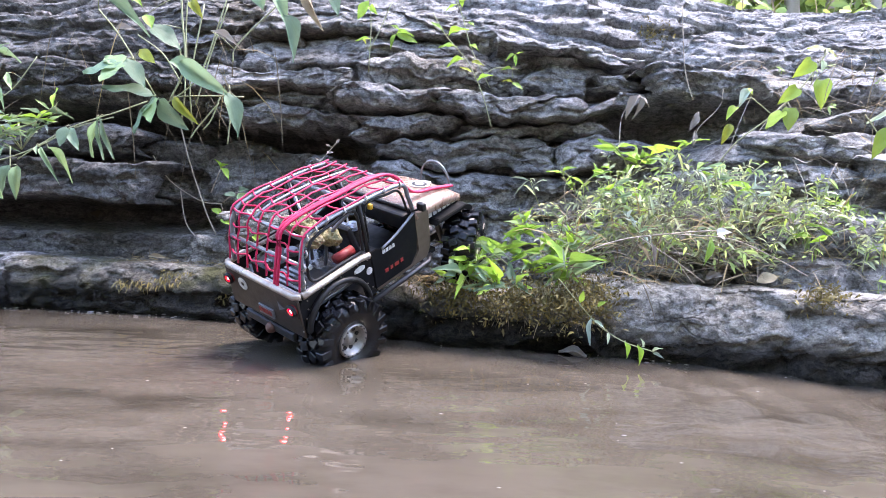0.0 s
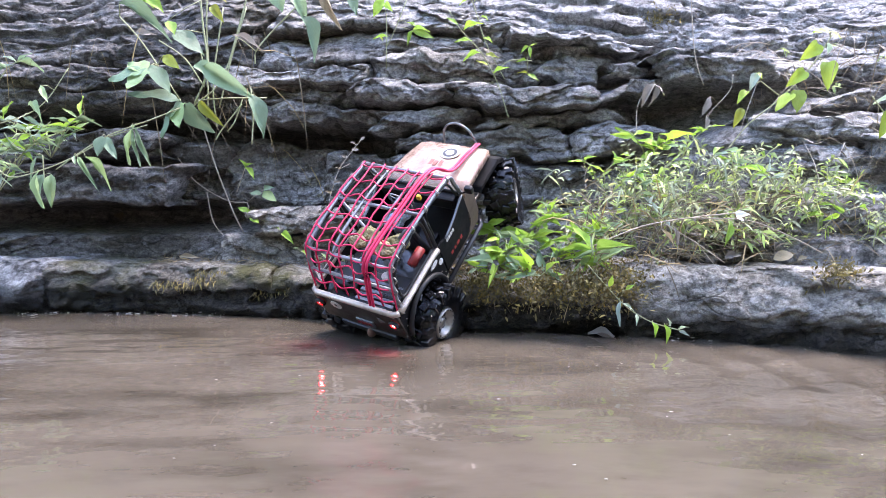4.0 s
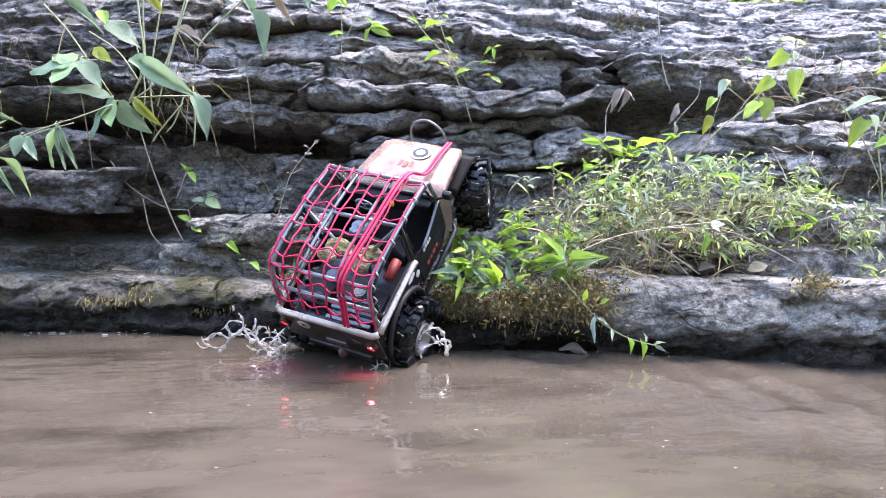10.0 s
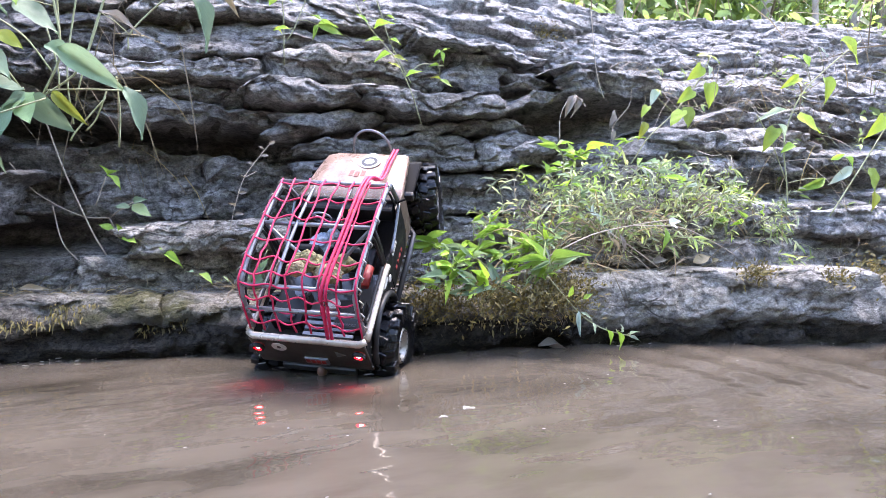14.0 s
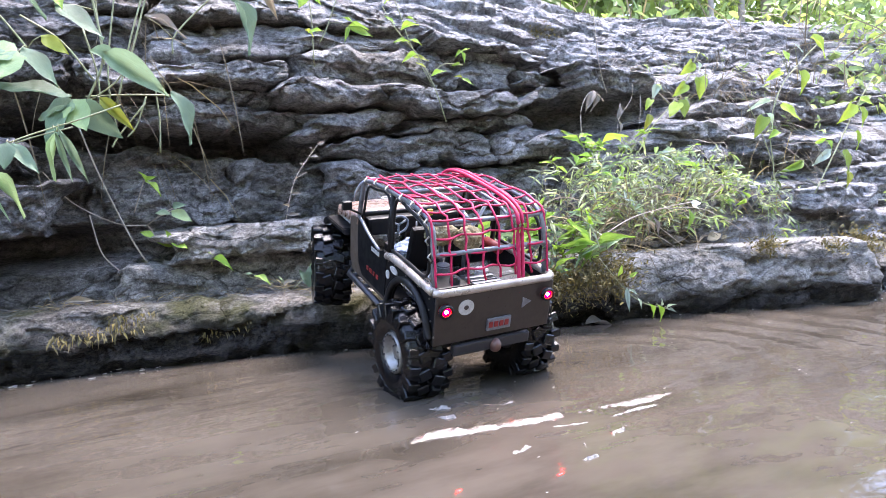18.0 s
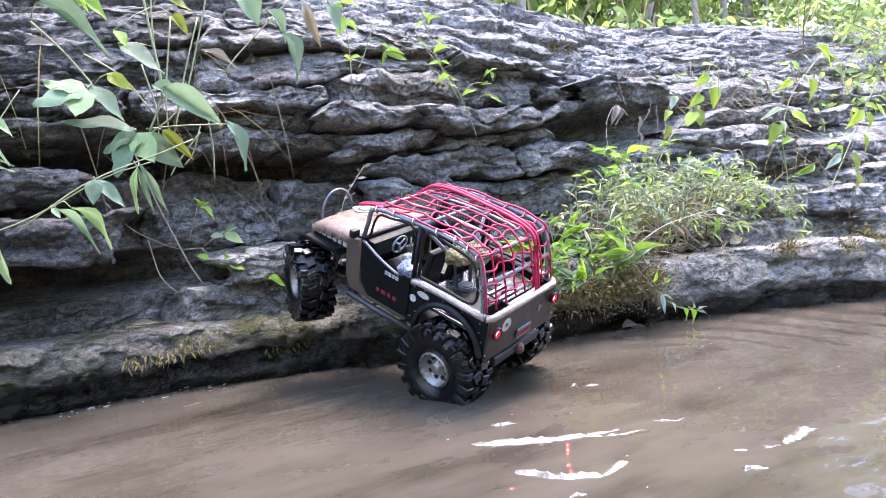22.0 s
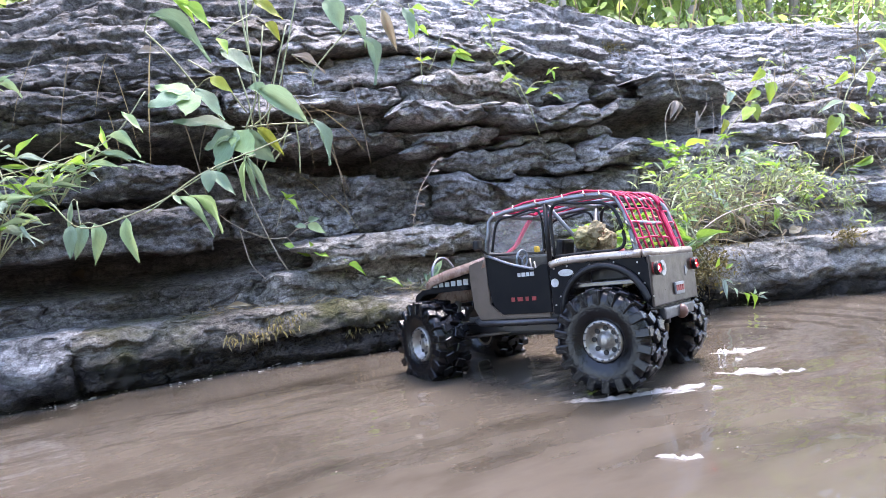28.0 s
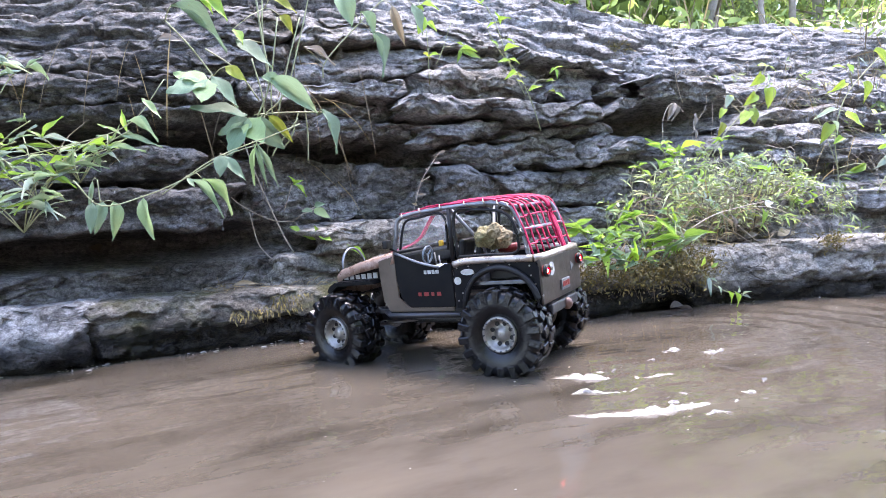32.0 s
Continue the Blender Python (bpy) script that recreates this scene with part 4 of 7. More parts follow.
    for k in range(9):
        part("lettering_bar", moved(box(-0.009 + 0.003 * (k % 2), 0.009 - 0.004 * (k % 3 == 1), -0.0033, 0.0033, 0, 0.0008, 0), Matrix.Translation((0.098, -0.038 + 0.0095 * k, 0.1962 - 0.0012 * abs(k - 4))) @ Matrix.Rotation(radians(8.5), 4, "Y")), WORN_RED, hood)
    part("grille", box(0.172, 0.178, -0.061, 0.061, 0.125, 0.166, 0.003), TAN_PAINT, car)
    for k in range(7):
        part("grille_slot", box(0.1775, 0.1795, -0.0265 + 0.008 * k, -0.0225 + 0.008 * k, 0.132, 0.16, 0.0005), PLASTIC, car)
    for s in (1, -1):
        part("head_lamp", moved(disc(0.009, 0.004, 20, 0.001), Matrix.Translation((0.179, s * 0.043, 0.15)) @ Matrix.Rotation(radians(90), 4, "Z")), STEEL, car)
    part("windscreen_bar", tube([(0.013, -0.08, 0.259), (0.013, 0.08, 0.259)], 0.004, 8), BAR_GREY, car)
    part("windscreen_foot", tube([(0.034, -0.08, 0.2), (0.034, 0.08, 0.2)], 0.004, 8), PLASTIC, car)
    part("windscreen", moved(box(-0.0006, 0.0006, -0.077, 0.077, -0.03, 0.03, 0), Matrix.Translation((0.0235, 0, 0.2295)) @ Matrix.Rotation(radians(-19), 4, "Y")), GLASS, car)
    part("dashboard", box(0.014, 0.036, -0.074, 0.074, 0.17, 0.198, 0.005), PLASTIC, car)
    # steering wheel
    a = [(-0.002 * math.sin(t), 0.034 + 0.0145 * math.cos(t), 0.19 + 0.0145 * math.sin(t)) for t in [2 * math.pi * k / 20 for k in range(20)]]
    st = part("steering_wheel", tube(a, 0.0018, 6, True), BLUEGREY, car)
    for k in range(3):
        t = 2 * math.pi * (k / 3 + 0.08)
        part("spoke", tube([(0, 0.034, 0.19), (0, 0.034 + 0.014 * math.cos(t), 0.19 + 0.014 * math.sin(t))], 0.0016, 5), BLUEGREY, st)
    part("yellow_light", box(-0.001, 0.006, -0.02, -0.012, 0.2, 0.21, 0.002), YELLOW, car)
    # cage crossbars
    for x, z, w in ((-0.078, 0.2665, 0.079), (-0.184, 0.257, 0.077), (-0.2, 0.2215, 0.078)):
        part("cage_cross", tube([(x, -w, z), (x, w, z)], 0.0034, 8), BAR_GREY, car)
    for s in (1, -1):
        part("cage_brace", tube([(-0.079, s * 0.074, 0.262), (-0.1, s * 0.02, 0.2), (-0.11, s * 0.015, 0.15)], 0.003, 8), BAR_GREY, car)
    # red net: lengthwise and crosswise cords that sag a little
    prof = curve_through([(0.015, 0.0, 0.263), (-0.06, 0, 0.2705), (-0.14, 0, 0.2715), (-0.182, 0, 0.2635), (-0.2, 0, 0.227), (-0.213, 0, 0.184)], 8)
    rng = random.Random(2)
    ys_ = [-0.079, -0.054, -0.03, -0.008, 0.014, 0.036, 0.058, 0.079]
    def cord_point(i, y):
        p = prof[i]
        return Vector((p.x, y, p.z + 0.001 + 0.0016 * math.sin(40 * y + 0.7 * i)))
    for k, y in enumerate(ys_):
        w = [rng.uniform(-0.003, 0.003) for _ in prof]
        pts = [cord_point(i, max(-0.081, min(0.081, y + (w[i] + w[i - 1]) / 2 * (0 if k in (0, 7) else 1)))) for i in range(0, len(prof), 2)]
        part("net_cord", tube(pts, 0.0015, 6), RED_CORD, car)
    for i in (1, 5, 9, 13, 17, 21, 25, 29, 33, 37):
        sag = rng.uniform(0.002, 0.005)
        pts = [cord_point(min(i, len(prof) - 1), y) + Vector((sag * math.cos(k * math.pi), 0, -0.0015)) for k, y in enumerate([-0.08 + 0.02 * j for j in range(9)])]
        part("net_cord", tube(curve_through(pts, 3), 0.0014, 6), RED_CORD, car)
        for e in (pts[0], pts[-1]):
            part("hook", tube([e + Vector((0.003, 0, 0.002)), e + Vector((0, 0.006 if e.y > 0 else -0.006, -0.002)), e + Vector((-0.003, 0.003 if e.y > 0 else -0.003, -0.007))], 0.0013, 6), STEEL, car)
    # strap to the front hoop
    strap = curve_through([(-0.222, -0.036, 0.165), (-0.216, -0.036, 0.19), (-0.202, -0.038, 0.232), (-0.184, -0.04, 0.267), (-0.1, -0.046, 0.275), (0.014, -0.05, 0.268), (0.07, -0.048, 0.212), (0.13, -0.046, 0.192), (0.178, -0.045, 0.176)], 6)
    part("red_strap", tube([p + Vector((0, 0.0035, 0)) for p in strap], 0.0026, 6), RED_CORD, car, "twisted red strap")
    part("red_strap", tube([p + Vector((0, -0.0025, 0.001)) for p in strap], 0.0024, 6), RED_CORD, car)
    part("front_hoop", tube(curve_through([(0.185, -0.034, 0.14), (0.19, -0.03, 0.185), (0.192, -0.012, 0.207), (0.192, 0.012, 0.207), (0.19, 0.03, 0.185), (0.185, 0.034, 0.14)], 6), 0.0022, 8), BAR_GREY, car)
    part("front_bumper", tube(curve_through([(0.17, -0.075, 0.118), (0.19, -0.055, 0.122), (0.194, 0, 0.123), (0.19, 0.055, 0.122), (0.17, 0.075, 0.118)], 6), 0.006, 8), DARK_STEEL, car)
    # cargo
    for k, (cx, cy, cz, cr) in enumerate(((-0.105, 0.02, 0.212, 0.017), (-0.122, -0.012, 0.206, 0.016), (-0.098, -0.026, 0.2, 0.015), (-0.128, 0.028, 0.222, 0.012))):
        lump = bmesh.new()
        bmesh.ops.create_icosphere(lump, subdivisions=4, radius=cr)
        for v in lump.verts:
            q = v.co * (1.5 / cr) + Vector((3 * k, k, 0))
            ridge = 1 - 2 * abs(noise.noise(q * 1.7))
            v.co = Vector((v.co.x * 0.9, v.co.y * 1.1, v.co.z * 0.95)) * (1 + 0.3 * noise.noise(q) + 0.14 * ridge + 0.08 * noise.noise(q * 5)) + Vector((cx, cy, cz))
        part("cargo_sack", lump, CAMO if k % 2 == 0 else KHAKI, car, "crumpled green and tan camouflage bundle")
    for (x, y, z, w, d, h, mt) in ((-0.165, -0.045, 0.146, 0.05, 0.04, 0.022, PLASTIC), (-0.16, 0.042, 0.146, 0.06, 0.045, 0.024, PLASTIC), (-0.165, 0.0, 0.146, 0.045, 0.03, 0.016, DARK_STEEL)):
        part("cargo_box", box(x - w / 2, x + w / 2, y - d / 2, y + d / 2, z, z + h, 0.003), mt, car)
    part("fire_bottle", tube([(-0.09, -0.06, 0.185), (-0.125, -0.06, 0.185)], 0.008, 10), RED_STICKER, car)
    for k in range(5):
        part("cargo_slat", box(-0.206 + 0.0095 * k, -0.2 + 0.0095 * k, -0.06, 0.012, 0.1635 + 0.0015 * (k % 2), 0.168, 0.0008), DECK if k % 2 else BAR_GREY, car)
    for cx, cy, cz, cr in ((-0.028, 0.036, 0.158, 0.017), (-0.012, 0.02, 0.163, 0.011)):
        cover = bmesh.new()
        bmesh.ops.create_icosphere(cover, subdivisions=4, radius=cr)
        for v in cover.verts:
            q = v.co * 95 + Vector((cx * 90, 0, 3))
            v.co = Vector((v.co.x * 1.1, v.co.y, v.co.z * 0.8)) * (1 + 0.3 * noise.noise(q) + 0.18 * noise.noise(q * 2.3)) + Vector((cx, cy, cz))
        part("seat_cover", cover, SEAT_CLOTH, car, "crumpled pale blue seat cover")
    for k, x in enumerate((-0.006, 0.002)):
        part("gear_lever", tube([(x, 0.004, 0.15), (x + 0.004, 0.003, 0.185 + 0.006 * k)], 0.0014, 6), STEEL, car)
    for k, (x, y, z) in enumerate(((-0.135, 0.03, 0.172), (-0.15, -0.02, 0.166), (-0.178, 0.035, 0.172))):
        part("winch_drum", moved(disc(0.011 - 0.002 * k, 0.012, 18, 0.002), Matrix.Translation((x, y, z)) @ Matrix.Rotation(radians(90), 4, "X")), (BAR_GREY, WHITE_STICKER, DECK)[k], car)
    # the tub, cage and hood are a little wider than the measures above
    for ob in car.children_recursive:
        ob.data.transform(Matrix.Diagonal((1, 1.085, 1, 1)))
    # running gear
    part("chassis_rail", box(-0.2, 0.18, 0.024, 0.032, 0.075, 0.09, 0.002), DARK_STEEL, car)
    part("chassis_rail", box(-0.2, 0.18, -0.032, -0.024, 0.075, 0.09, 0.002), DARK_STEEL, car)
    part("skid_plate", box(-0.05, 0.05, -0.03, 0.03, 0.07, 0.08, 0.003), PLASTIC, car)
    hitch = bmesh.new()
    bmesh.ops.create_icosphere(hitch, subdivisions=3, radius=0.009)
    part("hitch_ball", moved(hitch, Matrix.Translation((-0.226, -0.004, 0.094)) @ Matrix.Diagonal((1, 0.9, 1.1, 1))), painted("rusty_red_paint", (0.13, 0.06, 0.045), 0.4), car, "rusty red hitch ball")
    part("rear_bumper", box(-0.226, -0.216, -0.06, 0.06, 0.088, 0.104, 0.003), DARK_STEEL, car)
    for x in (AXLE_X, -AXLE_X):
        part("axle", tube([(x, -WHEEL_Y, WHEEL_R), (x, WHEEL_Y, WHEEL_R)], 0.007, 10), DARK_STEEL, car)
        diff = bmesh.new()
        bmesh.ops.create_icosphere(diff, subdivisions=3, radius=0.017)
        part("differential", moved(diff, Matrix.Translation((x, 0.006, WHEEL_R))), DARK_STEEL, car)
        for s in (1, -1):
            sh = part("shock", tube([(x * 0.93, s * 0.045, 0.072), (x * 0.8, s * 0.05, 0.13)], 0.0058, 10), STEEL, car)
            part("link", tube([(x * 0.95, s * 0.04, 0.066), (x * 0.25, s * 0.028, 0.076)], 0.003, 6), STEEL, car)
    wheels = [wheel(car, x, s) for x in (AXLE_X, -AXLE_X) for s in (1, -1)]
    return car, wheels


truck, WHEELS = build_truck()


# ---- plants ----
def leaf_material(name, color, back=0.35, spread=0.35, rough=0.45):
    m, n, l, b = material(name, rough, 0, color, 0.4)
    info = n.new("ShaderNodeObjectInfo")
    geo = n.new("ShaderNodeNewGeometry")
    add = n.new("ShaderNodeMath")
    add.operation = "ADD"
    l.new(info.outputs["Random"], add.inputs[0])
    l.new(geo.outputs["Random Per Island"], add.inputs[1])
    frac = n.new("ShaderNodeMath")
    frac.operation = "FRACT"
    l.new(add.outputs[0], frac.inputs[0])
    tone = ramp(n, l, frac.outputs[0], [(0.0, tuple(c * (1 - spread) for c in color)), (0.6, color), (1.0, (min(1, color[0] * (1 + spread * 1.3)), min(1, color[1] * (1 + spread)), color[2]))])
    veins = ramp(n, l, noise_node(n, l, 9, 4, (1, 6, 1)), [(0.3, (0.75, 0.75, 0.75)), (0.65, (1.1, 1.1, 1.1))])
    col = mix(n, l, 0.6, tone, veins, "MULTIPLY")
    spots = ramp(n, l, noise_node(n, l, 14, 3), [(0.66, (0, 0, 0)), (0.74, (0.5, 0.5, 0.5))])
    col = mix(n, l, spots, col, (0.2, 0.15, 0.06))
    l.new(col, b.inputs["Base Color"])
    tr = n.new("ShaderNodeBsdfTranslucent")
    l.new(col, tr.inputs[0])
    ms = n.new("ShaderNodeMixShader")
    ms.inputs[0].default_value = back
    l.new(b.outputs[0], ms.inputs[1])
    l.new(tr.outputs[0], ms.inputs[2])
    l.new(ms.outputs[0], n["Material Output"].inputs[0])
    bump(n, l, b, noise_node(n, l, 12, 4, (1, 5, 1)), 0.3, 0.02)
    return m


LEAF_MATS = {
    "ovate": leaf_material("pale_green_leaf", (0.24, 0.35, 0.22)), "maple": leaf_material("broad_green_leaf", (0.23, 0.35, 0.21)), "lance": leaf_material("narrow_green_leaf", (0.3, 0.42, 0.24)),
    "lime": leaf_material("lime_leaf", (0.33, 0.53, 0.09)), "gold": leaf_material("yellowing_leaf", (0.46, 0.5, 0.08)), "heart": leaf_material("yellow_green_leaf", (0.38, 0.52, 0.08)),
    "pale": leaf_material("silvery_leaf", (0.42, 0.52, 0.44)), "dry": leaf_material("withered_leaf", (0.3, 0.26, 0.22), 0.2), "flower": leaf_material("white_petal", (0.85, 0.85, 0.84), 0.3, 0.05),
}
STEM = painted("green_stem", (0.34, 0.36, 0.2), 0.6, 0, (0.2, 0.15, 0.08), 0.8, 60)
TWIG = painted("brown_twig", (0.45, 0.38, 0.31), 0.8, 0, (0.12, 0.09, 0.06), 0.7, 60)


def leaf_mesh(name, outline, fold=0.18, curl=0.25, lobes=None):
    """A leaf one long along x, half width from outline(s), folded on its midrib and bent down at the tip."""
    v, f = [], []
    m = 9
    def add(ang, scale, ox):
        k = len(v)
        ca, sa = math.cos(ang), math.sin(ang)
        for i in range(m):
            s = i / (m - 1)
            w = outline(s)
            for q in (-1, -0.55, 0, 0.55, 1):
                x, y = s * scale, q * w * scale
                wave = 0.032 * math.sin(11 * s + 3 * q) + 0.02 * q * math.sin(5 * s)
                v.append((ox + ca * x - sa * y, sa * x + ca * y, fold * abs(q) * w * scale + wave * scale - curl * (s * scale) ** 2))
        for i in range(m - 1):
            for j in range(4):
                a = k + i * 5 + j
                f.append((a, a + 1, a + 6, a + 5))
    add(0, 1, 0)
    for ang, scale, ox in lobes or ():
        add(ang, scale, ox)
    me = bpy.data.meshes.new(name)
    me.from_pydata(v, [], f)
    me.update()
    return smooth(me)


def shape_ovate(s):
    return 0.5 * math.sin(math.pi * s ** 0.75) ** 0.9 * (1 - 0.25 * s) + 0.004


def shape_heart(s):
    return 0.4 * (math.sin(math.pi * min(1, s * 0.93 + 0.07) ** 0.6)) ** 0.9 + 0.004


def shape_lance(s):
    return 0.5 * math.sin(math.pi * s ** 0.85) ** 1.1 + 0.004


def shape_lobe(s):
    return 0.3 * math.sin(math.pi * s ** 0.8) ** 0.9 * (1 - 0.12 * math.sin(19 * s)) + 0.01


LEAF_SHAPES = {"ovate": (shape_ovate, None), "maple": (shape_lobe, ((0.9, 0.85, 0.0), (-0.9, 0.85, 0.0))), "lance": (shape_lance, None), "heart": (shape_heart, None)}
LEAF_MESHES = {}
for kind, mat_ in LEAF_MATS.items():
    shape, lobes = LEAF_SHAPES.get({"lime": "lance", "gold": "ovate", "pale": "ovate", "dry": "lance", "flower": "heart"}.get(kind, kind))
    LEAF_MESHES[kind] = [leaf_mesh("leaf", shape, f, c, lobes) for f, c in (((0.1, 0.1), (0.18, 0.25), (0.05, 0.05)) if kind == "maple" else ((0.3, 0.25), (0.5, 0.4), (0.15, 0.12)))]
    for me in LEAF_MESHES[kind]:
        me.materials.append(mat_)
leaf_rng = random.Random(12)


SLENDER = {"ovate": 1.1, "pale": 0.75, "lance": 0.75, "maple": 1.5, "dry": 0.7, "gold": 0.8}


def leaf(parent, a, b, kind, width, tilt=0.5, flat=False):
    a, b = Vector(a), Vector(b)
    d = b - a
    ln = d.length
    x = d.normalized()
    n = Vector((leaf_rng.uniform(-tilt, tilt), -0.75 + leaf_rng.uniform(-tilt, tilt), 0.6 + leaf_rng.uniform(-tilt, tilt)))
    if flat:
        n = Vector((0.05, -0.05, 1))
    n = n - n.dot(x) * x
    if n.length < 0.1:
        n = Vector((0.3, -1, 0.2)) - Vector((0.3, -1, 0.2)).dot(x) * x
    n.normalize()
    y = n.cross(x)
    ob = new("leaf", leaf_rng.choice(LEAF_MESHES[kind]))
    m = Matrix((x, y, n)).transposed().to_4x4()
    ob.matrix_basis = Matrix.Translation(a) @ m @ Matrix.Diagonal((ln, ln * width * SLENDER.get(kind, 1.0), ln, 1))
    ob.parent = parent
    return ob


def plant(name, label, stems, leaves, r, mat):
    base = Vector(stems[0][0])
    top = holder(name)
    tagged(top, label, "plant")
    for k, s in enumerate(stems):
        part("stem", tube(curve_through(s, 5), r * (1 if k == 0 else 0.75), 6), mat, top)
    for a, b, kind, w in leaves:
        leaf(top, a, b, kind, w)
        # short stalk back to the nearest stem point
        near = min((Vector(p) for s in stems for p in curve_through(s, 5)), key=lambda p: (p - Vector(a)).length)
        if 0.004 < (near - Vector(a)).length < 0.12:
            mid = (near + Vector(a)) / 2 + Vector((0, 0, 0.004))
            part("stalk", tube([near, mid, a], r * 0.5, 4), mat, top)
    return top


def tuft(name, label, x, y, z, n, size, kinds, spread=0.5, width=0.22, stalk=0.05, seed=0):
    """Leaves on a few short stems that spread from one root."""
    rng = random.Random(seed)
    top = tagged(holder(name), label, "plant")
    tips = []
    for k in range(max(2, n // 6)):
        a, el = rng.uniform(0, 6.28), rng.uniform(0.5, 1.2)
        d = Vector((math.cos(a) * spread, math.sin(a) * spread * 0.6 - 0.25, math.sin(el))).normalized() * stalk * rng.uniform(0.6, 1.3)
        pts = [Vector((x, y, z)), Vector((x, y, z)) + d * 0.5 + Vector((0, 0, 0.15 * stalk)), Vector((x, y, z)) + d]
        part("stem", tube(curve_through(pts, 3), 0.0011, 5), STEM, top)
        tips.append(pts)
    for k in range(n):
        pts = rng.choice(tips)
        t = rng.uniform(0.3, 1)
        a = pts[0].lerp(pts[1], t * 2) if t < 0.5 else pts[1].lerp(pts[2], t * 2 - 1)
        ang = rng.uniform(0, 6.28)
        d = Vector((math.cos(ang), math.sin(ang) * 0.6 - 0.3, rng.uniform(-0.35, 0.75))).normalized() * size * rng.uniform(0.6, 1.25)
        leaf(top, a, a + d, rng.choice(kinds), width * rng.uniform(0.8, 1.3), 0.8)
    return top


def blade_cloud(name, points, dirs, sizes, width, mat, label, category, bend=0.3, seed=0, parent=None):
    """Many small leaves or blades in one mesh."""
    rng = np.random.RandomState(seed)
    n = len(points)
    d = dirs / np.linalg.norm(dirs, axis=1)[:, None]
    nrm = rng.normal(size=(n, 3)) * 0.6 + np.array([0, -0.7, 0.7])
    side = np.cross(d, nrm)
    side /= np.linalg.norm(side, axis=1)[:, None] + 1e-9
    up = np.cross(side, d)
    s = sizes[:, None]
    w = s * width
    mid1 = points + d * s * 0.33
    mid2 = points + d * s * 0.7 - np.array([0, 0, 1]) * s * bend * 0.3
    tip = points + d * s - np.array([0, 0, 1]) * s * bend
    v = np.stack([points, mid1 + side * w * 0.45 + up * w * 0.12, mid1 - up * w * 0.05, mid1 - side * w * 0.45 + up * w * 0.12, mid2 + side * w * 0.4, mid2 - up * w * 0.08, mid2 - side * w * 0.4, tip], 1).reshape(-1, 3)
    base = (np.arange(n) * 8)[:, None]
    quads = np.concatenate([base + np.array(q) for q in ((1, 4, 5, 2), (2, 5, 6, 3))]).tolist()
    tris = np.concatenate([base + np.array(q) for q in ((0, 1, 2), (0, 2, 3), (4, 7, 5), (5, 7, 6))]).tolist()
    me = bpy.data.meshes.new(name)
    me.from_pydata(v.tolist(), [], quads + tris)
    me.update()
    ob = part(name, smooth(me), mat, parent)
    if parent is None:
        tagged(ob, label, category, kind="stuff")
    return ob


plant("climbing_plant", "leafy climber with broad pale green leaves hanging down the rock",
    (((-0.599, 1.400, 0.787), (-0.590, 1.400, 0.659), (-0.582, 1.400, 0.557), (-0.612, 1.400, 0.480)),
     ((-0.471, 1.400, 0.785), (-0.511, 1.400, 0.646), (-0.552, 1.400, 0.531), (-0.618, 1.400, 0.473)),
     ((-0.576, 1.410, 0.790), (-0.585, 1.410, 0.662), (-0.581, 1.410, 0.546)),
     ((-0.774, 1.400, 0.672), (-0.722, 1.400, 0.610), (-0.644, 1.400, 0.487)),
     ((-0.518, 1.440, 0.486), (-0.566, 1.440, 0.427), (-0.580, 1.440, 0.404)),
     ((-0.550, 1.420, 0.699), (-0.576, 1.420, 0.533), (-0.570, 1.420, 0.432)),
     ((-0.500, 1.430, 0.704), (-0.535, 1.430, 0.596), (-0.567, 1.430, 0.476)),
     ((-0.609, 1.430, 0.612), (-0.592, 1.430, 0.523), (-0.599, 1.430, 0.433)),
     ((-0.500, 1.450, 0.529), (-0.496, 1.450, 0.455), (-0.500, 1.450, 0.394)),
     ((-0.515, 1.440, 0.502), (-0.535, 1.440, 0.447), (-0.553, 1.440, 0.423)),
     ((-0.701, 1.430, 0.628), (-0.644, 1.430, 0.588), (-0.600, 1.430, 0.523)),
     ((-0.615, 1.420, 0.491), (-0.545, 1.420, 0.496), (-0.456, 1.420, 0.497)),),
    (((-0.705, 1.375, 0.552), (-0.785, 1.358, 0.529), 'maple', 0.75),
     ((-0.699, 1.375, 0.559), (-0.649, 1.363, 0.501), 'ovate', 0.50),
     ((-0.635, 1.375, 0.482), (-0.742, 1.359, 0.504), 'ovate', 0.42),
     ((-0.632, 1.375, 0.476), (-0.687, 1.358, 0.413), 'maple', 0.80),
     ((-0.624, 1.375, 0.476), (-0.571, 1.363, 0.410), 'ovate', 0.55),
     ((-0.593, 1.375, 0.482), (-0.546, 1.363, 0.428), 'gold', 0.40),
     ((-0.646, 1.375, 0.634), (-0.575, 1.364, 0.586), 'ovate', 0.50),
     ((-0.601, 1.375, 0.561), (-0.550, 1.364, 0.536), 'ovate', 0.60),
     ((-0.582, 1.375, 0.559), (-0.482, 1.365, 0.493), 'ovate', 0.35),
     ((-0.479, 1.375, 0.495), (-0.439, 1.361, 0.409), 'ovate', 0.40),
     ((-0.670, 1.375, 0.580), (-0.632, 1.364, 0.552), 'gold', 0.70),
     ((-0.762, 1.375, 0.694), (-0.652, 1.366, 0.643), 'ovate', 0.25),), 0.0022, STEM)

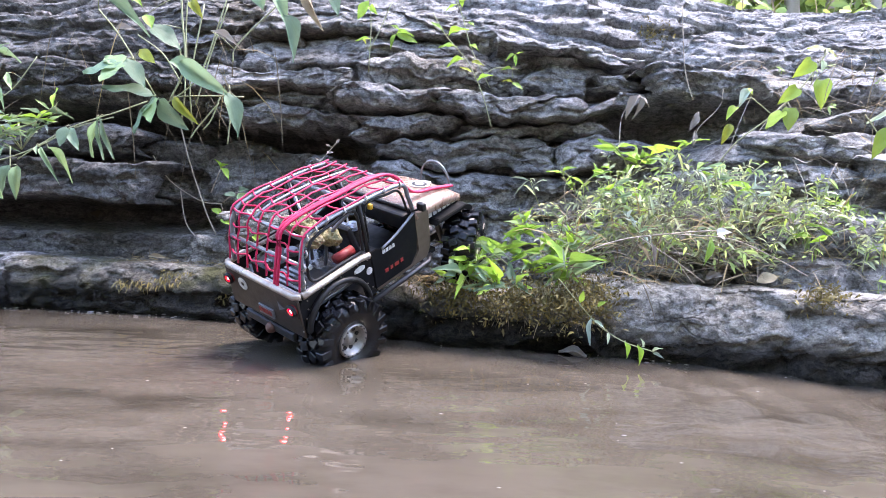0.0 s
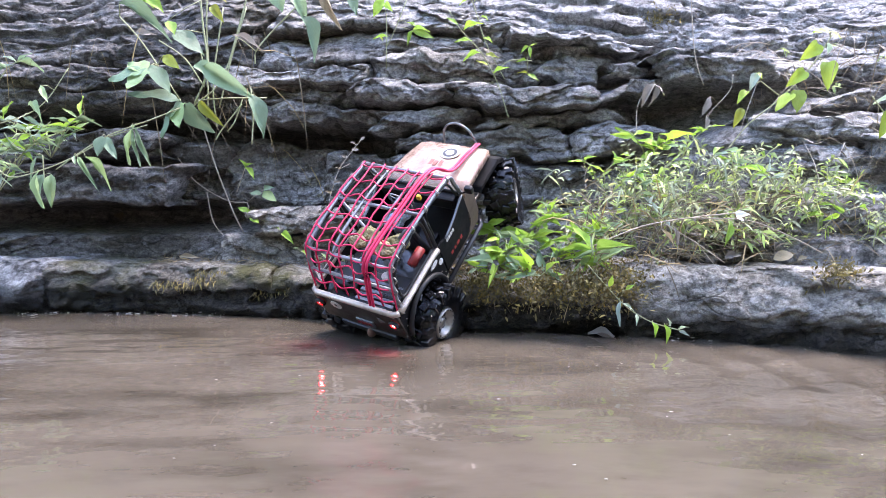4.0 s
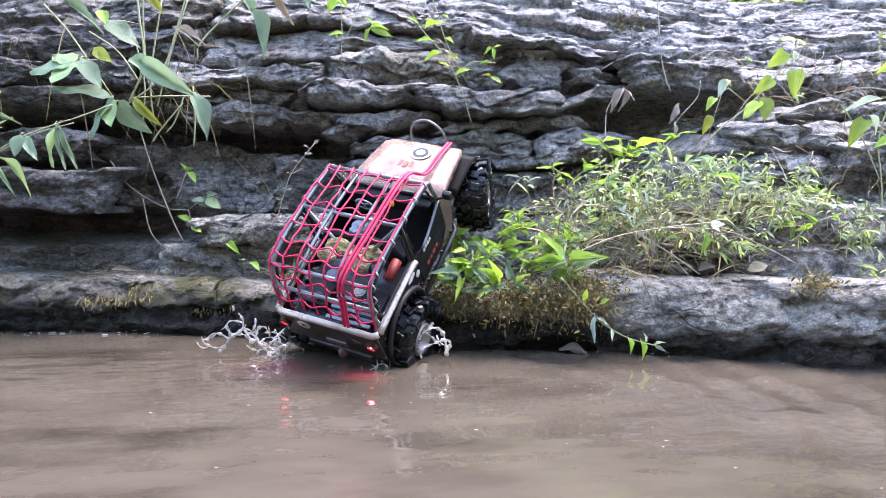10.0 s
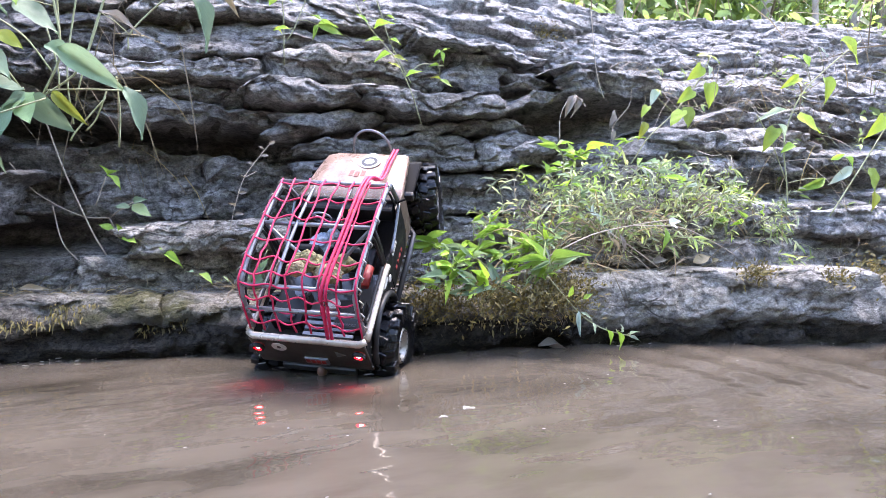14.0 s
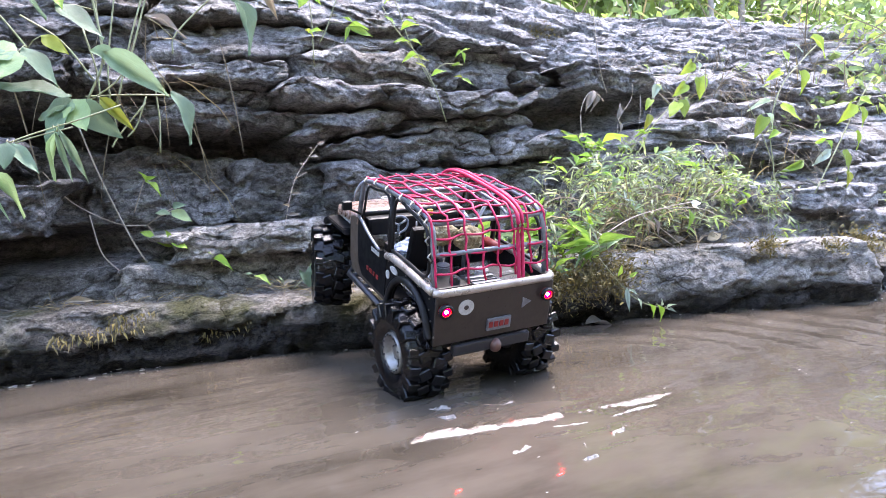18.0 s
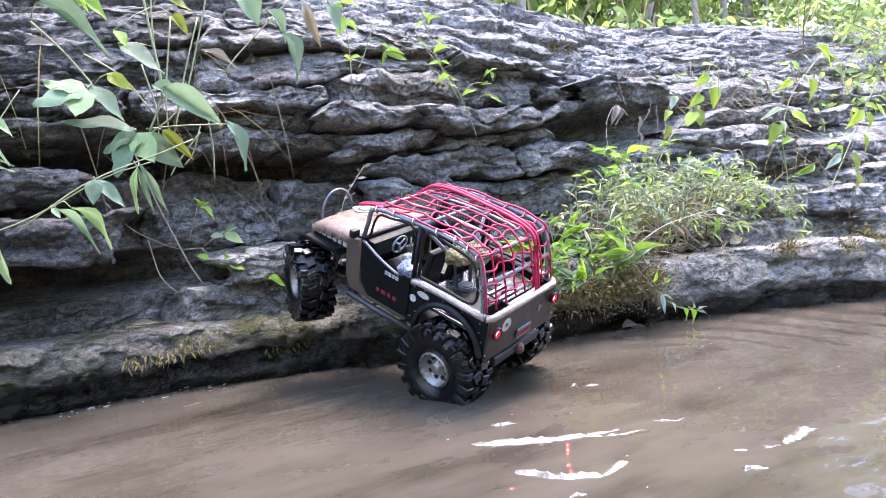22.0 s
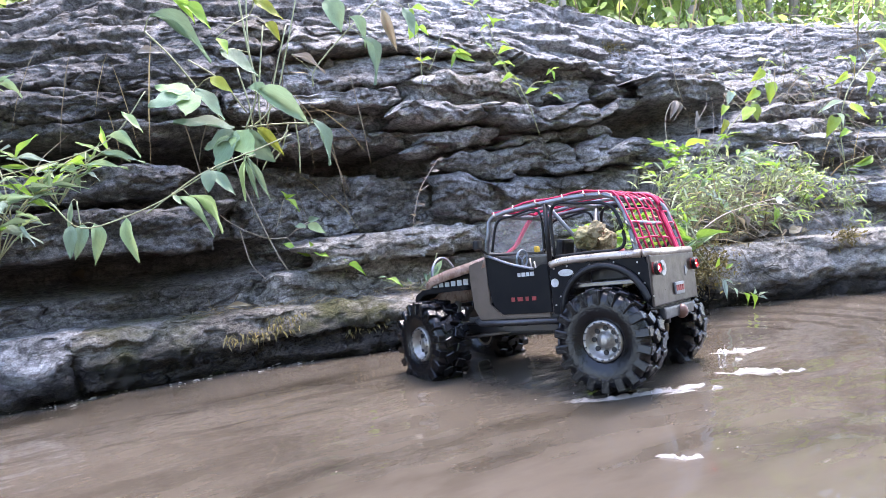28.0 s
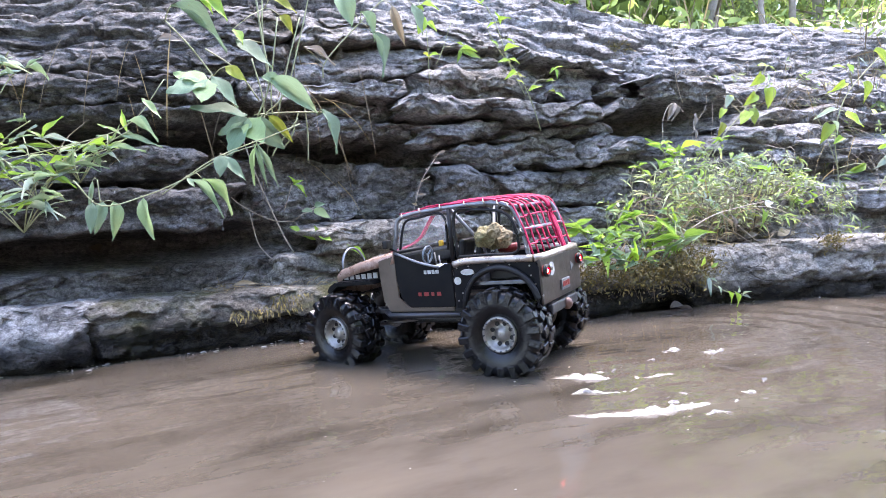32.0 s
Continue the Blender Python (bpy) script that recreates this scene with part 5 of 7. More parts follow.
plant("climbing_plant", "leafy climber with drooping pale leaves at the rock top",
    (((-0.249, 1.380, 0.798), (-0.325, 1.380, 0.737), (-0.377, 1.380, 0.688), (-0.460, 1.380, 0.602), (-0.470, 1.380, 0.564)),
     ((-0.542, 1.380, 0.778), (-0.582, 1.380, 0.704)),),
    (((-0.429, 1.360, 0.738), (-0.401, 1.347, 0.675), 'ovate', 0.70),
     ((-0.362, 1.360, 0.663), (-0.315, 1.347, 0.582), 'ovate', 0.40),
     ((-0.382, 1.360, 0.704), (-0.343, 1.348, 0.655), 'ovate', 0.50),
     ((-0.575, 1.360, 0.728), (-0.521, 1.349, 0.693), 'gold', 0.50),
     ((-0.709, 1.360, 0.717), (-0.657, 1.349, 0.676), 'lime', 0.45),
     ((-0.735, 1.360, 0.730), (-0.683, 1.349, 0.692), 'lime', 0.45),
     ((-0.512, 1.360, 0.622), (-0.444, 1.350, 0.599), 'dry', 0.30),
     ((-0.309, 1.360, 0.724), (-0.292, 1.345, 0.639), 'dry', 0.35),
     ((-0.259, 1.360, 0.729), (-0.239, 1.346, 0.663), 'ovate', 0.40),
     ((-0.556, 1.360, 0.684), (-0.531, 1.348, 0.653), 'gold', 0.70),
     ((-0.652, 1.360, 0.651), (-0.632, 1.348, 0.625), 'lime', 0.70),), 0.0016, STEM)

plant("trailing_plant", "thin arching stem with narrow drooping leaves",
    (((-0.631, 1.200, 0.406), (-0.701, 1.200, 0.384), (-0.769, 1.200, 0.347), (-0.831, 1.200, 0.321), (-0.902, 1.200, 0.306), (-0.939, 1.200, 0.349)),
     ((-1.039, 1.220, 0.385), (-0.902, 1.220, 0.419), (-0.840, 1.220, 0.452), (-0.790, 1.220, 0.519)),),
    (((-0.706, 1.190, 0.381), (-0.676, 1.161, 0.340), 'ovate', 0.32),
     ((-0.762, 1.190, 0.343), (-0.714, 1.152, 0.293), 'lance', 0.16),
     ((-0.839, 1.190, 0.316), (-0.836, 1.171, 0.248), 'ovate', 0.30),
     ((-0.915, 1.190, 0.312), (-0.920, 1.176, 0.262), 'ovate', 0.35),
     ((-0.828, 1.190, 0.480), (-0.801, 1.162, 0.447), 'lance', 0.30),
     ((-0.885, 1.190, 0.401), (-0.830, 1.152, 0.394), 'lance', 0.16),
     ((-0.863, 1.190, 0.419), (-0.805, 1.150, 0.400), 'lance', 0.16),
     ((-0.853, 1.190, 0.442), (-0.805, 1.155, 0.428), 'lance', 0.20),
     ((-0.769, 1.190, 0.346), (-0.758, 1.171, 0.330), 'lance', 0.40),), 0.0012, STEM)

plant("trailing_plant", "cluster of narrow drooping pale leaves",
    (((-0.566, 1.200, 0.439), (-0.629, 1.200, 0.414), (-0.656, 1.200, 0.405), (-0.726, 1.200, 0.376), (-0.810, 1.200, 0.320)),),
    (((-0.711, 1.185, 0.383), (-0.716, 1.171, 0.346), 'ovate', 0.60),
     ((-0.649, 1.185, 0.403), (-0.617, 1.171, 0.326), 'lance', 0.18),
     ((-0.649, 1.185, 0.403), (-0.668, 1.169, 0.333), 'lance', 0.16),
     ((-0.654, 1.185, 0.403), (-0.637, 1.171, 0.325), 'lance', 0.14),
     ((-0.744, 1.185, 0.343), (-0.687, 1.174, 0.298), 'lance', 0.16),), 0.0012, STEM)

plant("trailing_plant", "low twig with two oval leaves",
    (((-0.914, 1.330, 0.358), (-0.913, 1.330, 0.320), (-0.911, 1.330, 0.301)),),
    (((-0.907, 1.320, 0.317), (-0.924, 1.305, 0.263), 'ovate', 0.40),
     ((-0.891, 1.320, 0.317), (-0.889, 1.305, 0.251), 'ovate', 0.35),
     ((-0.921, 1.320, 0.357), (-0.930, 1.306, 0.306), 'lance', 0.20),), 0.0012, STEM)

plant("vine", "thin woody vine with small bright leaf pairs",
    (((-0.634, 1.500, 0.456), (-0.607, 1.500, 0.361), (-0.578, 1.500, 0.278), (-0.552, 1.500, 0.213), (-0.519, 1.500, 0.161), (-0.466, 1.500, 0.128)),
     ((-0.697, 1.510, 0.368), (-0.655, 1.510, 0.310), (-0.582, 1.510, 0.265), (-0.531, 1.510, 0.259)),
     ((-0.629, 1.510, 0.285), (-0.615, 1.510, 0.213), (-0.587, 1.510, 0.174)),
     ((-0.553, 1.500, 0.284), (-0.532, 1.500, 0.342)),),
    (((-0.529, 1.490, 0.344), (-0.500, 1.474, 0.321), 'lime', 0.40),
     ((-0.529, 1.490, 0.344), (-0.532, 1.479, 0.362), 'lime', 0.40),
     ((-0.529, 1.490, 0.344), (-0.513, 1.477, 0.353), 'lime', 0.40),
     ((-0.490, 1.490, 0.281), (-0.516, 1.480, 0.283), 'ovate', 0.60),
     ((-0.487, 1.490, 0.284), (-0.451, 1.474, 0.263), 'ovate', 0.55),
     ((-0.484, 1.490, 0.290), (-0.464, 1.477, 0.298), 'ovate', 0.60),
     ((-0.520, 1.490, 0.235), (-0.545, 1.481, 0.248), 'lime', 0.55),
     ((-0.520, 1.490, 0.230), (-0.487, 1.474, 0.214), 'lime', 0.50),), 0.0016, TWIG)

plant("seedling", "low seedling with bright paired leaves",
    (((-0.427, 1.430, 0.171), (-0.429, 1.430, 0.188)),),
    (((-0.499, 1.420, 0.231), (-0.504, 1.410, 0.246), 'lime', 0.50),
     ((-0.499, 1.420, 0.229), (-0.473, 1.393, 0.213), 'lime', 0.40),
     ((-0.426, 1.420, 0.191), (-0.432, 1.410, 0.202), 'lime', 0.50),
     ((-0.427, 1.420, 0.188), (-0.397, 1.391, 0.174), 'lime', 0.35),), 0.001, STEM)

plant("seedling", "seedling with pale leaves on the ledge",
    (((-0.288, 1.360, 0.119), (-0.258, 1.360, 0.149), (-0.238, 1.360, 0.192)),
     ((-0.330, 1.360, 0.134), (-0.371, 1.360, 0.149)),),
    (((-0.384, 1.350, 0.156), (-0.370, 1.330, 0.159), 'ovate', 0.40),
     ((-0.364, 1.350, 0.151), (-0.340, 1.324, 0.141), 'lime', 0.40),
     ((-0.262, 1.350, 0.123), (-0.278, 1.347, 0.154), 'ovate', 0.50),
     ((-0.262, 1.350, 0.119), (-0.254, 1.336, 0.169), 'ovate', 0.50),
     ((-0.258, 1.350, 0.139), (-0.241, 1.331, 0.181), 'ovate', 0.40),
     ((-0.311, 1.350, 0.133), (-0.320, 1.342, 0.147), 'ovate', 0.60),), 0.001, STEM)

plant("sprig", "thin weed with small yellow-green leaves on the rock",
    (((0.098, 1.410, 0.451), (0.073, 1.410, 0.528), (0.038, 1.410, 0.594), (-0.011, 1.410, 0.648), (-0.041, 1.410, 0.696)),),
    (((0.062, 1.400, 0.550), (0.091, 1.386, 0.565), 'lime', 0.35),
     ((0.031, 1.400, 0.595), (-0.006, 1.390, 0.585), 'lime', 0.35),
     ((0.013, 1.400, 0.621), (-0.024, 1.391, 0.624), 'lime', 0.35),
     ((-0.005, 1.400, 0.645), (0.030, 1.386, 0.666), 'lime', 0.35),
     ((-0.018, 1.400, 0.657), (-0.042, 1.391, 0.671), 'lime', 0.35),
     ((0.049, 1.400, 0.568), (0.024, 1.391, 0.577), 'gold', 0.40),), 0.0011, STEM)

plant("sprig", "thin weed with small yellow-green leaves on the rock",
    (((0.063, 1.410, 0.550), (0.100, 1.410, 0.580), (0.151, 1.410, 0.580)),),
    (((0.143, 1.400, 0.609), (0.157, 1.387, 0.614), 'lime', 0.35),
     ((0.143, 1.400, 0.609), (0.123, 1.389, 0.599), 'lime', 0.35),
     ((0.143, 1.400, 0.609), (0.144, 1.386, 0.584), 'lime', 0.30),
     ((0.137, 1.400, 0.578), (0.116, 1.390, 0.577), 'lime', 0.35),
     ((0.139, 1.400, 0.548), (0.162, 1.385, 0.533), 'lime', 0.35),
     ((0.139, 1.400, 0.548), (0.120, 1.390, 0.554), 'gold', 0.40),), 0.0011, STEM)

plant("sprig", "thin weed with small yellow-green leaves on the rock",
    (((-0.133, 1.420, 0.721), (-0.165, 1.420, 0.642), (-0.183, 1.420, 0.611)),),
    (((-0.176, 1.410, 0.633), (-0.208, 1.401, 0.632), 'lime', 0.30),
     ((-0.133, 1.410, 0.664), (-0.109, 1.395, 0.654), 'lime', 0.35),
     ((-0.121, 1.410, 0.646), (-0.073, 1.393, 0.627), 'lime', 0.30),
     ((-0.121, 1.410, 0.646), (-0.085, 1.395, 0.654), 'lime', 0.30),
     ((-0.121, 1.410, 0.646), (-0.133, 1.397, 0.618), 'lime', 0.30),), 0.0011, STEM)

plant("sprig", "thin weed with small yellow-green leaves on the rock",
    (((-0.185, 1.460, 0.572), (-0.184, 1.460, 0.695), (-0.201, 1.460, 0.775)),),
    (((-0.190, 1.450, 0.732), (-0.213, 1.444, 0.689), 'lime', 0.50),
     ((-0.187, 1.450, 0.719), (-0.172, 1.429, 0.701), 'lime', 0.45),
     ((-0.202, 1.450, 0.644), (-0.190, 1.431, 0.636), 'gold', 0.40),
     ((-0.199, 1.450, 0.759), (-0.166, 1.422, 0.759), 'lime', 0.50),
     ((-0.192, 1.450, 0.746), (-0.214, 1.448, 0.759), 'lime', 0.50),), 0.0011, STEM)

plant("sprig", "thin weed with small yellow-green leaves on the rock",
    (((0.095, 1.470, 0.551), (0.049, 1.470, 0.638), (0.021, 1.470, 0.723), (-0.009, 1.470, 0.779)),),
    (((0.016, 1.460, 0.735), (0.038, 1.438, 0.751), 'lime', 0.35),
     ((0.012, 1.460, 0.734), (-0.015, 1.459, 0.725), 'lime', 0.35),
     ((0.024, 1.460, 0.728), (0.014, 1.453, 0.761), 'lime', 0.35),
     ((0.043, 1.460, 0.643), (0.063, 1.437, 0.634), 'lime', 0.35),
     ((0.050, 1.460, 0.607), (0.076, 1.434, 0.595), 'gold', 0.40),
     ((0.038, 1.460, 0.693), (0.054, 1.439, 0.685), 'lime', 0.35),
     ((-0.023, 1.460, 0.775), (-0.053, 1.462, 0.794), 'lime', 0.40),
     ((-0.030, 1.460, 0.781), (-0.011, 1.439, 0.797), 'lime', 0.40),), 0.0011, STEM)

plant("heart_leaf_vine", "upright vine with yellow-green heart-shaped leaves",
    (((0.530, 1.260, 0.358), (0.577, 1.260, 0.417), (0.644, 1.260, 0.472), (0.704, 1.260, 0.536), (0.750, 1.260, 0.607)),
     ((0.644, 1.260, 0.472), (0.600, 1.260, 0.505)),),
    (((0.729, 1.245, 0.602), (0.698, 1.247, 0.604), 'heart', 0.80),
     ((0.733, 1.245, 0.602), (0.744, 1.225, 0.584), 'heart', 0.60),
     ((0.708, 1.245, 0.577), (0.679, 1.244, 0.546), 'heart', 0.90),
     ((0.728, 1.245, 0.579), (0.724, 1.232, 0.556), 'pale', 0.70),
     ((0.730, 1.245, 0.540), (0.724, 1.231, 0.489), 'heart', 0.75),
     ((0.683, 1.245, 0.522), (0.650, 1.246, 0.496), 'heart', 0.80),
     ((0.657, 1.245, 0.477), (0.623, 1.246, 0.445), 'heart', 0.90),
     ((0.670, 1.245, 0.484), (0.663, 1.232, 0.438), 'heart', 0.80),
     ((0.590, 1.245, 0.518), (0.567, 1.241, 0.490), 'pale', 0.80),
     ((0.585, 1.245, 0.518), (0.589, 1.229, 0.507), 'heart', 0.60),
     ((0.565, 1.245, 0.481), (0.543, 1.241, 0.463), 'heart', 0.80),
     ((0.555, 1.245, 0.448), (0.538, 1.237, 0.411), 'gold', 0.60),), 0.0014, STEM)

plant("heart_leaf_vine", "tall vine with large heart-shaped leaves",
    (((0.820, 1.110, 0.214), (0.813, 1.110, 0.307), (0.806, 1.110, 0.399), (0.849, 1.110, 0.491), (0.935, 1.110, 0.562), (1.025, 1.110, 0.621)),
     ((0.813, 1.110, 0.307), (0.770, 1.110, 0.392), (0.729, 1.110, 0.449)),),
    (((0.945, 1.095, 0.612), (0.978, 1.063, 0.575), 'heart', 0.75),
     ((0.882, 1.095, 0.594), (0.890, 1.076, 0.572), 'pale', 0.50),
     ((0.901, 1.095, 0.530), (0.901, 1.078, 0.480), 'heart', 0.70),
     ((0.829, 1.095, 0.526), (0.791, 1.099, 0.510), 'heart', 0.60),
     ((0.826, 1.095, 0.449), (0.858, 1.064, 0.412), 'heart', 0.60),
     ((0.830, 1.095, 0.565), (0.792, 1.101, 0.572), 'lime', 0.40),
     ((0.797, 1.095, 0.458), (0.735, 1.111, 0.446), 'pale', 0.35),
     ((0.770, 1.095, 0.428), (0.780, 1.075, 0.399), 'pale', 0.50),
     ((0.766, 1.095, 0.419), (0.734, 1.095, 0.379), 'heart', 0.70),
     ((0.820, 1.095, 0.384), (0.788, 1.097, 0.379), 'lime', 0.60),
     ((0.905, 1.095, 0.317), (0.849, 1.107, 0.290), 'lime', 0.30),
     ((0.840, 1.095, 0.576), (0.841, 1.080, 0.549), 'lime', 0.60),), 0.0014, STEM)

plant("heart_leaf_vine", "drooping vine with heart-shaped leaves",
    (((0.827, 1.020, 0.237), (0.913, 1.020, 0.336), (1.002, 1.020, 0.440), (1.071, 1.020, 0.509)),
     ((0.913, 1.020, 0.336), (0.965, 1.020, 0.297)),),
    (((0.875, 1.010, 0.335), (0.825, 1.019, 0.300), 'pale', 0.45),
     ((0.927, 1.010, 0.332), (0.925, 0.995, 0.283), 'heart', 0.60),
     ((0.937, 1.010, 0.284), (0.926, 0.999, 0.247), 'gold', 0.60),
     ((0.972, 1.010, 0.374), (0.974, 0.993, 0.336), 'heart', 0.70),
     ((0.962, 1.010, 0.438), (0.929, 1.010, 0.397), 'heart', 0.70),
     ((0.995, 1.010, 0.432), (0.992, 0.995, 0.388), 'heart', 0.70),
     ((0.995, 1.010, 0.451), (1.013, 0.987, 0.438), 'heart', 0.70),
     ((0.855, 1.010, 0.354), (0.859, 0.993, 0.338), 'lime', 0.50),
     ((0.815, 1.010, 0.348), (0.829, 0.990, 0.357), 'lime', 0.40),), 0.0014, STEM)

plant("sprout", "bright green sprout growing from the bank",
    (((0.754, 1.180, 0.246), (0.750, 1.180, 0.290)),),
    (((0.737, 1.170, 0.289), (0.712, 1.170, 0.300), 'lime', 0.30),
     ((0.737, 1.170, 0.289), (0.726, 1.163, 0.308), 'lime', 0.30),
     ((0.737, 1.170, 0.289), (0.753, 1.149, 0.283), 'lime', 0.30),
     ((0.737, 1.170, 0.287), (0.742, 1.155, 0.300), 'lime', 0.30),), 0.0011, STEM)

plant("sprout", "bright green sprout growing from the bank",
    (((0.749, 1.115, 0.152), (0.747, 1.115, 0.218), (0.778, 1.115, 0.249)),),
    (((0.738, 1.105, 0.215), (0.708, 1.107, 0.229), 'lime', 0.30),
     ((0.738, 1.105, 0.218), (0.750, 1.086, 0.222), 'lime', 0.30),
     ((0.764, 1.105, 0.249), (0.767, 1.090, 0.255), 'lime', 0.35),
     ((0.736, 1.105, 0.179), (0.706, 1.107, 0.189), 'lime', 0.35),
     ((0.736, 1.105, 0.179), (0.743, 1.088, 0.167), 'lime', 0.30),
     ((0.732, 1.105, 0.179), (0.711, 1.101, 0.160), 'lime', 0.30),
     ((0.678, 1.105, 0.243), (0.649, 1.105, 0.235), 'pale', 0.50),
     ((0.678, 1.105, 0.246), (0.683, 1.087, 0.220), 'pale', 0.50),), 0.0011, STEM)

plant("sprout", "bright green sprout growing from the bank",
    (((0.944, 1.110, 0.111), (0.906, 1.110, 0.142), (0.891, 1.110, 0.170)),),
    (((0.876, 1.100, 0.164), (0.852, 1.100, 0.176), 'lime', 0.30),
     ((0.886, 1.100, 0.150), (0.899, 1.081, 0.165), 'lime', 0.25),), 0.0011, STEM)

plant("trailing_sprig", "thin leafy sprig trailing over the pale ledge",
    (((0.192, 1.030, 0.146), (0.235, 1.030, 0.098), (0.264, 1.030, 0.070), (0.306, 1.030, 0.046), (0.362, 1.030, 0.030)),),
    (((0.255, 1.020, 0.104), (0.265, 1.009, 0.115), 'lime', 0.40),
     ((0.246, 1.020, 0.085), (0.238, 1.006, 0.045), 'pale', 0.30),
     ((0.251, 1.020, 0.081), (0.266, 1.008, 0.073), 'pale', 0.40),
     ((0.274, 1.020, 0.062), (0.272, 1.007, 0.047), 'pale', 0.40),
     ((0.302, 1.020, 0.048), (0.307, 1.007, 0.027), 'lime', 0.35),
     ((0.323, 1.020, 0.044), (0.328, 1.007, 0.016), 'lime', 0.30),
     ((0.330, 1.020, 0.042), (0.330, 1.008, 0.055), 'pale', 0.50),
     ((0.349, 1.020, 0.034), (0.355, 1.009, 0.046), 'pale', 0.50),
     ((0.349, 1.020, 0.032), (0.361, 1.008, 0.029), 'pale', 0.50),
     ((0.227, 1.020, 0.109), (0.229, 1.009, 0.129), 'lime', 0.40),), 0.001, STEM)

plant("dry_weed", "thin dry weed stalk with small buds",
    (((-0.306, 1.330, 0.233), (-0.296, 1.330, 0.277), (-0.278, 1.330, 0.329), (-0.249, 1.330, 0.369), (-0.230, 1.330, 0.392)),
     ((-0.249, 1.330, 0.369), (-0.239, 1.330, 0.381)),
     ((-0.278, 1.330, 0.329), (-0.255, 1.330, 0.341)),),
    (((-0.230, 1.325, 0.392), (-0.221, 1.312, 0.396), 'dry', 0.60),
     ((-0.242, 1.325, 0.380), (-0.249, 1.314, 0.388), 'dry', 0.60),
     ((-0.248, 1.325, 0.369), (-0.233, 1.312, 0.370), 'dry', 0.60),
     ((-0.262, 1.325, 0.352), (-0.270, 1.314, 0.358), 'dry', 0.60),
     ((-0.277, 1.325, 0.329), (-0.283, 1.314, 0.333), 'dry', 0.60),
     ((-0.289, 1.325, 0.300), (-0.276, 1.312, 0.301), 'dry', 0.50),
     ((-0.295, 1.325, 0.277), (-0.305, 1.314, 0.282), 'dry', 0.50),
     ((-0.298, 1.325, 0.260), (-0.282, 1.312, 0.263), 'dry', 0.50),), 0.0009, TWIG)

plant("dry_weed", "bent dry stalk with a grey withered leaf",
    (((0.335, 1.230, 0.399), (0.337, 1.230, 0.449), (0.355, 1.230, 0.482), (0.370, 1.230, 0.493)),),
    (((0.367, 1.220, 0.491), (0.336, 1.208, 0.454), 'dry', 0.50),
     ((0.367, 1.220, 0.491), (0.384, 1.205, 0.469), 'dry', 0.40),
     ((0.367, 1.220, 0.489), (0.362, 1.206, 0.450), 'dry', 0.40),), 0.001, TWIG)

plant("dry_weed", "hanging thread of root with a brown curled leaf",
    (((0.483, 1.340, 0.708), (0.492, 1.340, 0.602), (0.501, 1.340, 0.554), (0.516, 1.340, 0.512)),
     ((0.561, 1.300, 0.528), (0.555, 1.300, 0.493), (0.514, 1.300, 0.446), (0.505, 1.300, 0.410)),),
    (((0.509, 1.290, 0.479), (0.489, 1.277, 0.436), 'dry', 0.45),
     ((0.502, 1.290, 0.438), (0.499, 1.276, 0.407), 'dry', 0.40),), 0.001, TWIG)

plant("dead_stem", "long bent dead stem lying across the weeds",
    (((0.206, 1.050, 0.178), (0.291, 1.050, 0.212), (0.376, 1.050, 0.227), (0.460, 1.050, 0.236)),
     ((0.372, 1.040, 0.227), (0.474, 1.040, 0.222), (0.548, 1.040, 0.194), (0.604, 1.040, 0.166)),
     ((0.333, 1.060, 0.217), (0.390, 1.060, 0.183), (0.443, 1.060, 0.147)),),
    (((0.451, 1.040, 0.231), (0.468, 1.029, 0.236), 'flower', 0.80),
     ((0.455, 1.040, 0.227), (0.460, 1.028, 0.222), 'flower', 0.80),
     ((0.344, 1.040, 0.212), (0.349, 1.027, 0.175), 'dry', 0.25),
     ((0.321, 1.040, 0.208), (0.345, 1.028, 0.180), 'dry', 0.20),
     ((0.442, 1.040, 0.222), (0.431, 1.026, 0.180), 'lime', 0.25),), 0.0012, TWIG)
